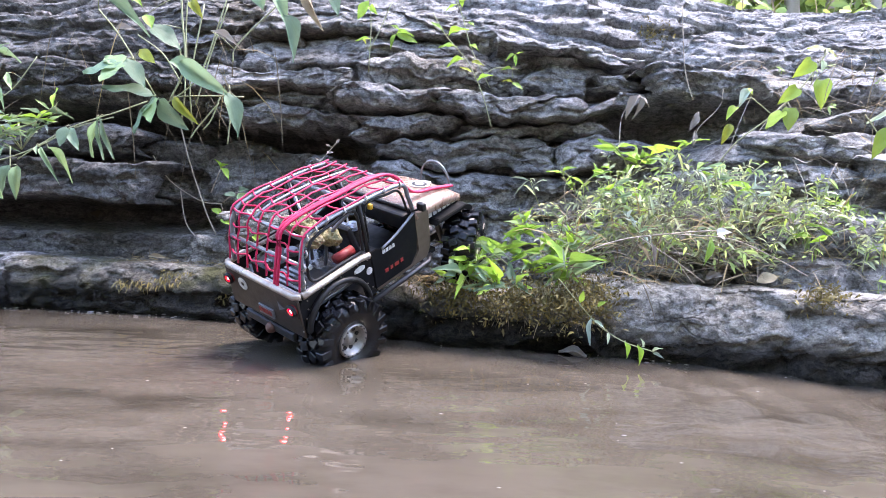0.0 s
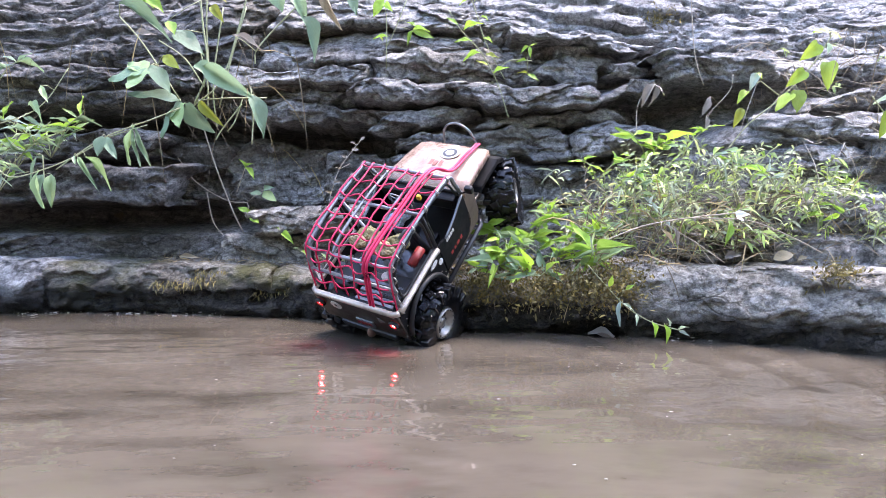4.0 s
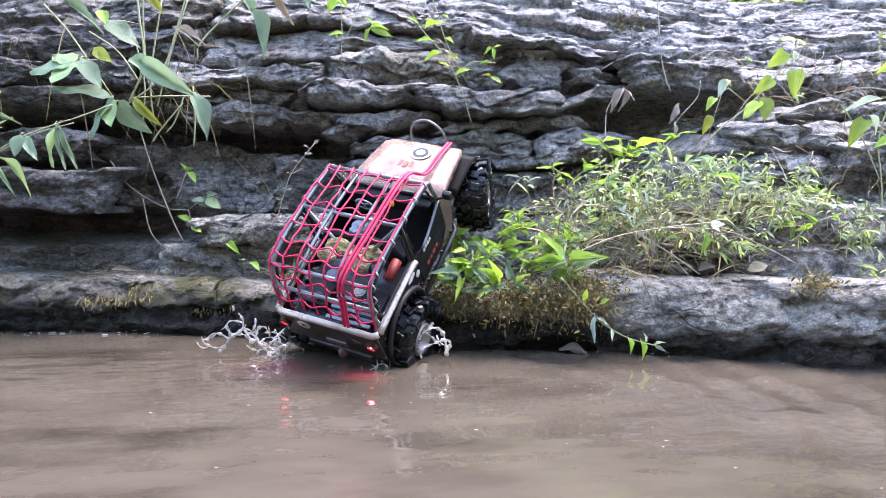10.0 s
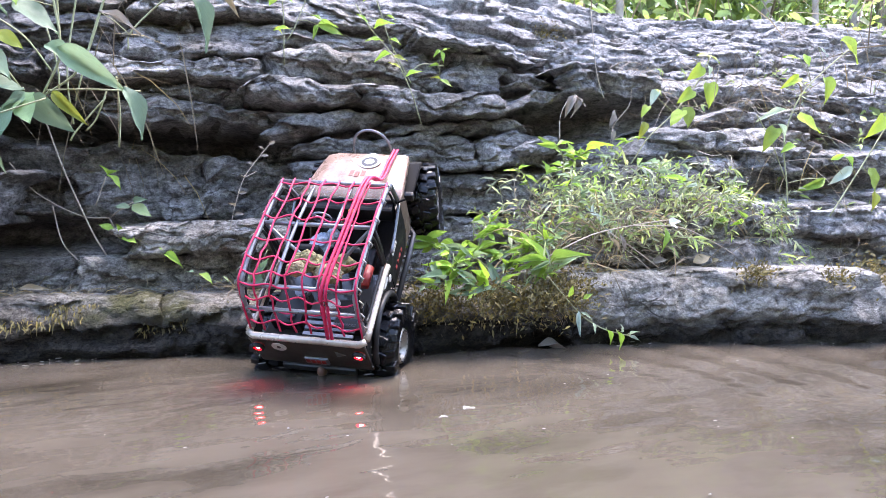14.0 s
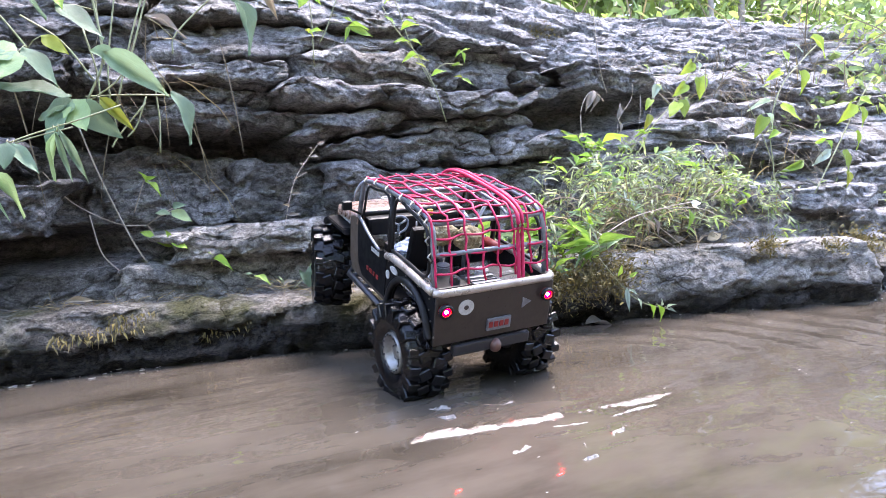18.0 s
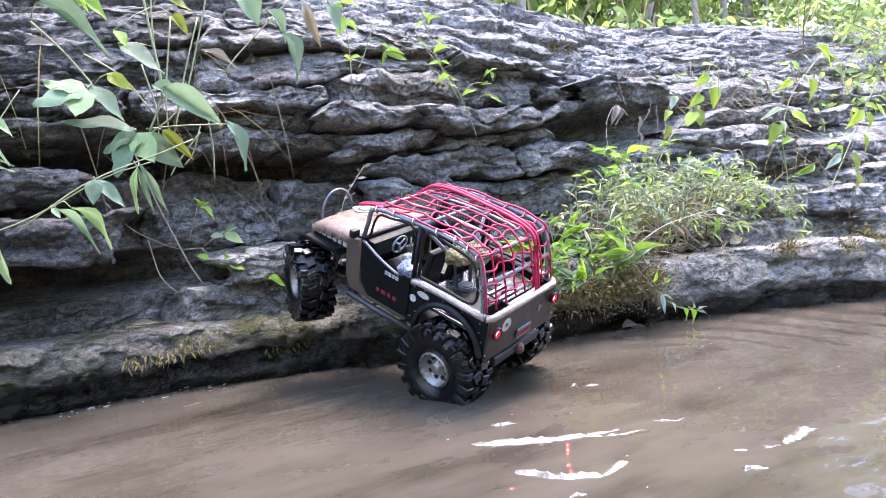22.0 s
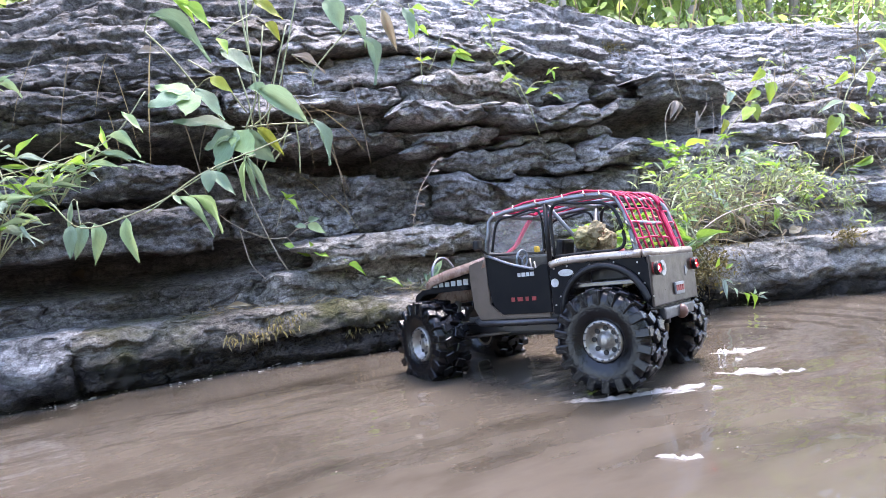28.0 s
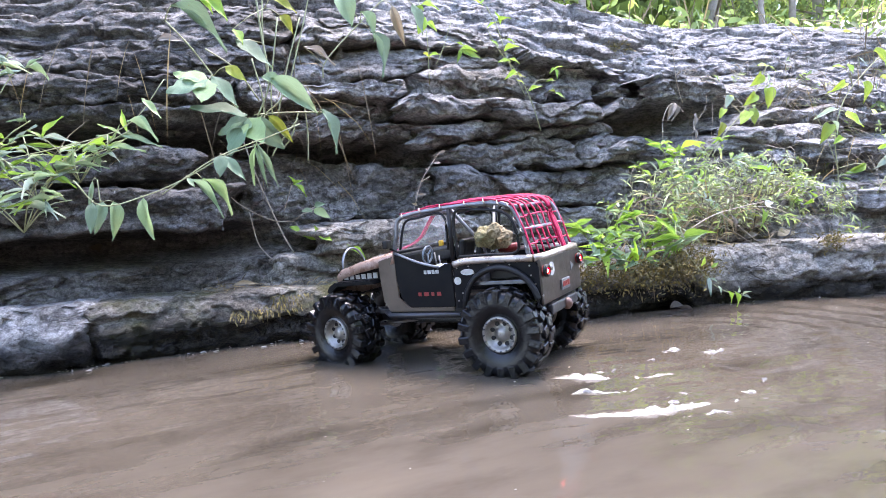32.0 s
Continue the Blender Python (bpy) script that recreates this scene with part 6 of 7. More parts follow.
for i, (x, y, z, n, size, kinds) in enumerate((
    (0.06, 1.12, 0.11, 12, 0.05, ("lime", "lime", "ovate")), (0.13, 1.2, 0.2, 10, 0.033, ("lime", "lance")), (0.17, 1.14, 0.15, 12, 0.045, ("lime", "lance", "ovate")), (0.222, 1.14, 0.16, 10, 0.033, ("lime", "lime", "lance")),
    (0.106, 1.1, 0.10, 14, 0.05, ("lime", "ovate")), (0.215, 1.09, 0.12, 12, 0.06, ("lime", "lance")), (0.367, 1.25, 0.34, 14, 0.05, ("lime",)), (0.1, 1.16, 0.16, 12, 0.05, ("lime", "lance")), (0.02, 1.14, 0.11, 10, 0.05, ("lime", "ovate")), (0.3, 1.13, 0.25, 12, 0.033, ("lime", "lance")), (0.46, 1.12, 0.3, 12, 0.033, ("lime", "lance", "pale")), (0.56, 1.1, 0.26, 10, 0.033, ("lime", "pale")), (0.62, 1.08, 0.2, 10, 0.035, ("lime",)), (0.36, 1.09, 0.2, 10, 0.033, ("pale", "lance")), (0.25, 1.2, 0.3, 10, 0.033, ("lime",)), (0.08, 1.2, 0.16, 10, 0.05, ("lime",)), (0.14, 1.12, 0.13, 16, 0.034, ("lime", "lance")), (0.19, 1.1, 0.15, 16, 0.032, ("lime", "lance")), (0.05, 1.15, 0.14, 14, 0.034, ("lime", "lance")), (0.24, 1.12, 0.19, 16, 0.032, ("lime", "lance")), (0.12, 1.16, 0.19, 14, 0.034, ("lime",)), (0.4, 1.16, 0.34, 12, 0.032, ("lime", "lance")), (0.52, 1.13, 0.3, 12, 0.03, ("lime", "lance")),
)):
    tuft("leafy_tuft", "bright green leafy weed beside the ledge", x, y, z, n, size, kinds, 0.7, 0.24, 0.06, 50 + i)
for i, (x, y, z, n) in enumerate(((-1.02, 1.40, 0.33, 46), (-1.1, 1.38, 0.37, 44), (-0.95, 1.42, 0.36, 36), (-1.04, 1.36, 0.27, 36), (-1.16, 1.34, 0.30, 40), (-1.2, 1.36, 0.44, 36), (-1.08, 1.42, 0.5, 30), (-1.25, 1.36, 0.52, 30))):
    tuft("leafy_tuft", "drooping bush of narrow green leaves on the rock", x, y, z, n, 0.05, ("lime", "lance", "lance", "pale"), 0.9, 0.15, 0.12, 80 + i)

OLIVE = leaf_material("olive_weed_leaf", (0.34, 0.46, 0.16), 0.35, 0.6)
SAGE = leaf_material("sage_weed_leaf", (0.42, 0.48, 0.3), 0.35, 0.5)
MOSS = leaf_material("moss_blade", (0.18, 0.15, 0.065), 0.2, 0.5, 0.8)
STRAW = leaf_material("straw", (0.25, 0.2, 0.135), 0.2, 0.5, 0.8)
FOREST = leaf_material("forest_leaf", (0.27, 0.38, 0.12), 0.5, 0.55)


def sprays(name, label, category, bases, heads, lengths, leaf_mat, stem_mat, size=0.02, width=0.24, gap=0.009, sag=0.5, seed=0, bare=0.25):
    """Many thin stems that bend over, with small leaves along them: the stems and the leaves are one mesh each."""
    rng = np.random.RandomState(seed)
    t = np.linspace(0, 1, 7)
    heads = heads / np.linalg.norm(heads, axis=1)[:, None]
    side = rng.normal(size=heads.shape) * 0.12
    pts = bases[:, None, :] + lengths[:, None, None] * (heads[:, None, :] * t[None, :, None] + side[:, None, :] * np.sin(math.pi * t)[None, :, None] - np.array([0, 0, 1.0]) * sag * (t ** 2)[None, :, None] * rng.uniform(0.2, 1, len(bases))[:, None, None])
    n = len(bases)
    ring = np.array([[1, 0, 0], [0, -0.5, 0.87], [-1, 0, 0], [0, 0.5, -0.87]])
    rad = 0.0011 * (1 - 0.65 * t)
    v = pts[:, :, None, :] + ring[None, None, :, :] * rad[None, :, None, None]
    f = []
    for k in range(n):
        for a in range(6):
            q = (k * 7 + a) * 4
            f += [(q + b, q + (b + 1) % 4, q + 4 + (b + 1) % 4, q + 4 + b) for b in range(4)]
    me = bpy.data.meshes.new(name + "_stems")
    me.from_pydata(v.reshape(-1, 3).tolist(), [], f)
    top = tagged(holder(name), label, category, kind="stuff")
    part("stems", smooth(me), stem_mat, top)
    P, D = [], []
    for k in range(n):
        m = max(2, int(lengths[k] / gap))
        for q in range(m):
            u = bare + (1 - bare) * (q + rng.uniform(0, 0.8)) / m
            x = min(u, 1) * 6
            a = min(int(x), 5)
            p = pts[k, a] + (x - a) * (pts[k, a + 1] - pts[k, a])
            along = pts[k, a + 1] - pts[k, a]
            along = along / (np.linalg.norm(along) + 1e-9)
            out = rng.normal(size=3)
            out -= out.dot(along) * along
            P.append(p)
            D.append(0.55 * along + out / np.linalg.norm(out) * 0.9 + np.array([0, -0.2, 0.05]))
    P, D = np.array(P), np.array(D)
    blade_cloud("leaves", P, D, size * rng.uniform(0.5, 1.2, len(P)), width, leaf_mat, "", "", 0.25, seed + 1, top)
    return top


def weeds():
    rng = np.random.RandomState(5)
    # the tangled weeds on the slope
    def slope(n, x0, x1, low, high):
        x = rng.uniform(x0, x1, n)
        z = rng.uniform(0, 1, n) ** 1.2
        top = at(x, [0.1, 0.2, 0.3, 0.42, 0.55, 0.68, 0.86], [0.16, 0.22, 0.29, 0.33, 0.31, 0.26, 0.2])
        z = low + (np.minimum(top, high) - low) * z
        y = at(x, [0.1, 0.2, 0.45, 0.66, 0.86], [1.2, 1.19, 1.15, 1.11, 1.1]) + 0.4 * (z - low)
        return np.stack([x, y + rng.normal(0, 0.02, n), z], -1)
    for n, x0, x1, low, high, mat, ln, size, wd, gap, sag, bare, label, sd in (
            (105, 0.24, 0.72, 0.17, 0.36, OLIVE, 0.13, 0.021, 0.24, 0.009, 0.5, 0.2, "tangle of small yellow-green weeds on the bank", 61), (95, 0.28, 0.76, 0.17, 0.36, SAGE, 0.13, 0.019, 0.26, 0.009, 0.5, 0.2, "pale grey-green weeds on the bank", 62),
            (40, 0.2, 0.5, 0.15, 0.3, SAGE, 0.14, 0.045, 0.1, 0.018, 0.8, 0.3, "narrow drooping grass blades on the bank", 63), (46, 0.22, 0.85, 0.14, 0.26, STRAW, 0.14, 0.02, 0.12, 0.03, 0.7, 0.3, "withered weed stalks on the bank", 64),
            (26, 0.66, 0.9, 0.14, 0.26, OLIVE, 0.12, 0.03, 0.16, 0.014, 0.5, 0.2, "thin green weeds beside the rock steps", 65)):
        b = slope(n, x0, x1, low, high)
        h = rng.normal(size=(n, 3)) * np.array([0.7, 0.4, 0.35]) + np.array([0, -0.35, 0.75])
        sprays("weeds", label, "weeds", b, h, ln * rng.uniform(0.5, 1.25, n), mat, STEM if mat is not STRAW else TWIG, size, wd, gap, sag, sd, bare)
    # thin dead stems and roots behind the climber
    n = 34
    x = np.concatenate([rng.normal(-0.52, 0.06, n), rng.uniform(-1.2, -0.7, 20)])
    z = np.concatenate([rng.uniform(0.38, 0.78, n), rng.uniform(0.4, 0.7, 20)])
    p = np.stack([x, back_y(x, z) - rng.uniform(0.05, 0.14, len(x)), z], -1)
    blade_cloud("dead_stems", p, rng.normal(size=(len(x), 3)) * np.array([0.8, 0.3, 0.5]) + np.array([0, 0, -0.8]), rng.uniform(0.05, 0.2, len(x)), 0.014, STRAW, "thin dead stems hanging down the rock", "stems", 0.4, 19)
    n = 700
    p = np.stack([rng.uniform(0.18, 0.75, n), rng.uniform(1.05, 1.22, n), rng.uniform(0.14, 0.27, n)], -1)
    d = rng.normal(size=(n, 3)) * np.array([1, 0.6, 0.6])
    blade_cloud("dead_grass", p, d, rng.uniform(0.03, 0.09, n), 0.035, STRAW, "dry grey-brown grass stalks in the weeds", "grass", 0.3, 7)
    n = 150
    p = np.stack([rng.uniform(0.72, 1.15, n), rng.uniform(1.12, 1.3, n), rng.uniform(0.25, 0.62, n)], -1)
    d = rng.normal(size=(n, 3)) * np.array([1, 0.6, 1.0])
    blade_cloud("dead_grass", p, d, rng.uniform(0.03, 0.11, n), 0.02, STRAW, "dead stems and roots hanging on the rock steps", "grass", 0.5, 8)
    n = 44
    x = rng.uniform(0.68, 1.3, n)
    z = rng.choice([0.2, 0.26, 0.39, 0.5, 0.58], n) + rng.uniform(0, 0.03, n)
    p = np.stack([x, back_y(x, z) - rng.uniform(0.0, 0.05, n), z], -1)
    sprays("weeds", "small weeds on the rock steps", "weeds", p, rng.normal(size=(n, 3)) * 0.6 + np.array([0, -0.5, 0.6]), rng.uniform(0.04, 0.1, n), OLIVE, STEM, 0.022, 0.26, 0.014, 0.5, 66)
    n = 120
    x = rng.uniform(0.66, 1.2, n)
    z = rng.uniform(0.34, 0.66, n)
    p = np.stack([x, back_y(x, z) - 0.02, z], -1)
    sprays("dead_roots", "dead beige roots and stalks hanging over the rock steps", "roots", p, rng.normal(size=(n, 3)) * np.array([1.0, 0.3, 0.5]) + np.array([0, -0.45, 0]), rng.uniform(0.08, 0.24, n), STRAW, TWIG, 0.018, 0.16, 0.06, 1.0, 67)
    # moss and roots on the ledge
    n = 4200
    x = rng.uniform(-0.7, 0.36, n)
    v = rng.uniform(0, 1, len(x)) ** 1.5
    keep = fbm(np.stack([x * 12, 0 * x, v * 3], -1), 8, 2) > 0.05 + 0.3 * (x < -0.2)
    x, v = x[keep], v[keep]
    z = 0.105 - 0.075 * v
    y = ledge_y(x) + 0.03 - 0.03 * np.sin(3 * v) + rng.uniform(-0.004, 0.006, len(x))
    d = rng.normal(size=(len(x), 3)) * 0.5 + np.array([0, -0.7, -0.5])
    blade_cloud("moss", np.stack([x, y, z], -1), d, rng.uniform(0.004, 0.013, len(x)), 0.3, MOSS, "brown-green moss hanging over the ledge", "moss", 0.5, 10)
    n = 260
    x = rng.uniform(0.02, 0.3, n)
    p = np.stack([x, ledge_y(x) + rng.uniform(-0.012, 0.02, n), rng.uniform(0.06, 0.115, n)], -1)
    blade_cloud("roots", p, rng.normal(size=(n, 3)) * 0.9 + np.array([0.1, -0.4, -0.8]), rng.uniform(0.01, 0.04, n), 0.05, STRAW, "fine dead roots hanging over the mossy ledge", "roots", 0.3, 11)
    n = 900
    x = rng.uniform(-0.75, 0.02, n)
    p = np.stack([x, ledge_y(x) + rng.uniform(0.08, 0.2, n), rng.uniform(0.105, 0.125, n)], -1)
    blade_cloud("dead_grass", p, rng.normal(size=(n, 3)) * np.array([1, 0.7, 0.3]) + np.array([0, 0, 0.15]), rng.uniform(0.015, 0.05, n), 0.05, STRAW, "short straw and needles lying on the ledge", "grass", 0.4, 12)
    for cx, cy, cz, r in ((0.5, 1.60, 0.715, 0.045), (0.83, 0.93, 0.12, 0.05), (0.6, 0.985, 0.13, 0.03), (0.72, 0.93, 0.12, 0.025), (0.12, 1.1, 0.1, 0.055), (0.2, 1.085, 0.1, 0.06), (0.03, 1.14, 0.1, 0.05), (0.25, 1.06, 0.11, 0.05)):
        n = int(500 * max(1, r / 0.03))
        q = rng.normal(size=(n, 3)) * r * np.array([0.6, 0.45, 0.4]) + np.array([cx, cy, cz])
        blade_cloud("moss", q, rng.normal(size=(n, 3)) * 0.6 + np.array([0, -0.4, 0.7]), rng.uniform(0.006, 0.014, n), 0.3, MOSS, "cushion of green moss on the rock", "moss", 0.2, 13)


weeds()


def litter():
    for a, b, kind, w, label in (((0.54, 1.08, 0.152), (0.575, 1.07, 0.165), "dry", 0.8, "pale pinkish dead leaf on the ledge"), ((0.585, 1.08, 0.15), (0.60, 1.075, 0.158), "dry", 0.8, "small dead leaf on the ledge"),
                                 ((0.21, 1.098, 0.0135), (0.275, 1.085, 0.0125), "dry", 0.9, "wet dead leaf lying on the water"), ((0.46, 1.1, 0.15), (0.49, 1.09, 0.165), "dry", 0.6, "dark curled dead leaf"),
                                 ((-0.30, 1.42, 0.125), (-0.27, 1.41, 0.13), "dry", 0.4, "dry leaf scrap on the ledge"), ((-0.68, 1.46, 0.13), (-0.63, 1.45, 0.132), "dry", 0.3, "dry leaf scrap on the ledge"),
                                 ((-0.79, 1.5, 0.66), (-0.74, 1.49, 0.665), "dry", 0.5, "dead leaf on the rock")):
        top = tagged(holder("fallen_leaf"), label, "leaf")
        leaf(top, a, b, kind, w, 0.2, "water" in label)


litter()


# ---- the wood behind the bank ----
BARK = painted("grey_bark", (0.32, 0.28, 0.24), 0.9, 0, (0.12, 0.1, 0.08), 0.8, 6, 0.8)


def tree(x, y, h, r, seed):
    rng = random.Random(seed)
    top = tagged(holder("tree", pose(x, y, float(at(y, [2, 8, 40], [0.88, 1.2, 2.9])))), "slender grey-barked tree with light green leaves", "tree", group="trees of the wood")
    lean = rng.uniform(-0.05, 0.05)
    pts = [Vector((lean * t * h + 0.04 * math.sin(3 * t + seed), 0.03 * math.sin(5 * t), t * h - 0.2)) for t in [k / 8 for k in range(9)]]
    ringed = []
    n = 10
    for k, p in enumerate(pts):
        rr = r * (1.25 if k == 0 else 1) * (1 - 0.6 * k / 8)
        ringed += [p + Vector((rr * math.cos(a), rr * math.sin(a), 0)) for a in [2 * math.pi * j / n for j in range(n)]]
    part("trunk", smooth(grid_mesh("trunk", ringed, 9, n, True, True)), BARK, top)
    pr, dr = [], []
    rs = np.random.RandomState(seed)
    for k in range(9):
        t = rng.uniform(0.3, 0.98)
        a = rng.uniform(0, 6.28)
        s = pts[0].lerp(pts[-1], t)
        e = s + Vector((math.cos(a), math.sin(a), 0.4)) * rng.uniform(0.4, 1.1) * h * 0.22
        part("limb", tube([s, s.lerp(e, 0.5) + Vector((0, 0, 0.06)), e], r * 0.18, 5), BARK, top)
        m = 130
        q = np.array(s.lerp(e, 0.75)) + rs.normal(size=(m, 3)) * np.array([0.3, 0.3, 0.22]) * h * 0.16
        pr.append(q)
    p = np.concatenate(pr)
    crown = blade_cloud("crown", p, rs.normal(size=(len(p), 3)) + np.array([0, 0, -0.2]), rs.uniform(0.06, 0.13, len(p)) * (1 + y / 20), 0.55, FOREST, "", "", 0.2, seed, top)


for i in range(26):
    rng_ = random.Random(900 + i)
    tree(-7 + i * 0.95 + rng_.uniform(-0.5, 0.5), rng_.uniform(5.5, 13), rng_.uniform(4.5, 8), rng_.uniform(0.05, 0.13), 900 + i)
for i, (x, y, h, r) in enumerate(((12.2, 9.0, 8, 0.14), (11.3, 9.0, 8, 0.09), (8.6, 7.5, 7, 0.06), (5.2, 8.0, 7, 0.07), (3.0, 9.0, 7, 0.08))):
    tree(x, y, h, r, 960 + i)


def undergrowth():
    rng = np.random.RandomState(15)
    n = 9000
    x = rng.uniform(-3.5, 7, n)
    y = 2.0 + 4.5 * rng.uniform(0, 1, n) ** 1.4
    hump = 0.28 + 0.25 * grain(np.stack([x * 1.6, y * 1.6, 0 * x], -1), 4)
    z = 0.86 + (y - 2) * 0.06 + hump * rng.uniform(0, 1, n) * (0.5 + 0.35 * (y - 2))
    p = np.stack([x, y, z], -1)
    blade_cloud("undergrowth", p, rng.normal(size=(n, 3)) + np.array([0, -0.3, 0.2]), rng.uniform(0.025, 0.07, n) * (0.7 + 0.2 * y), 0.45, FOREST, "light green undergrowth on top of the bank", "undergrowth", 0.2, 16)
    # pale scrub at the downstream end of the bank
    n = 2600
    x = rng.uniform(1.35, 2.9, n)
    u = rng.uniform(0, 1, n)
    z = 0.5 + u * at(x, [1.35, 1.8, 2.9], [0.12, 0.5, 0.75])
    p = np.stack([x, 1.45 + 0.35 * u + rng.uniform(-0.12, 0.12, n), z], -1)
    p = p[grain(p * np.array([5, 5, 6]), 31) > -0.15]
    blade_cloud("scrub", p, rng.normal(size=(len(p), 3)) + np.array([0, -0.3, 0.2]), rng.uniform(0.02, 0.06, len(p)), 0.4, OLIVE, "pale green scrub on the end of the bank", "scrub", 0.2, 32)
    n = 260
    p = np.stack([rng.uniform(1.2, 2.8, n), rng.uniform(1.3, 1.75, n), rng.uniform(0.35, 0.8, n)], -1)
    blade_cloud("dead_grass", p, rng.normal(size=(n, 3)) * 0.6 + np.array([0, 0, 0.8]), rng.uniform(0.1, 0.4, n), 0.014, STRAW, "dry grey stems in the scrub", "grass", 0.3, 33)
    n = 700
    p = np.stack([rng.uniform(-3, 6, n), rng.uniform(2.0, 4.5, n), rng.uniform(0.8, 0.95, n)], -1)
    blade_cloud("undergrowth_stems", p, rng.normal(size=(n, 3)) * 0.35 + np.array([0, 0, 1]), rng.uniform(0.2, 0.8, n), 0.012, STRAW, "thin stems of the undergrowth", "undergrowth", 0.1, 17)
    n = 52000
    x = rng.uniform(-16, 26, n)
    y = rng.uniform(12, 26, n)
    # the unseen upper foliage is added to keep bright sky off the water
    z = rng.uniform(1.2, 18, n)
    keep = grain(np.stack([x * 0.5, y * 0.3, z * 0.6], -1), 24) > -0.6
    p = np.stack([x, y, z], -1)[keep]
    blade_cloud("far_wood", p, rng.normal(size=(len(p), 3)), rng.uniform(0.3, 0.7, len(p)), 0.65, FOREST, "pale green foliage of the distant wood", "woods", 0.2, 18)


undergrowth()


def block_front_light():
    """Unseen woods on the camera's side of the creek, added to block low sky light."""
    rng = np.random.RandomState(25)
    n = 15000
    x = rng.uniform(-14, 14, n)
    y = -rng.uniform(4.5, 9, n)
    z = rng.uniform(0.3, 5.0, n)
    keep = grain(np.stack([x * 0.5, y * 0.4, z * 0.5], -1), 26) > -0.35
    p = np.stack([x, y, z], -1)[keep]
    blade_cloud("near_wood", p, rng.normal(size=(len(p), 3)), rng.uniform(0.2, 0.45, len(p)), 0.6, FOREST, "unseen green foliage added over the near bank to block low sky", "woods", 0.2, 28)


block_front_light()


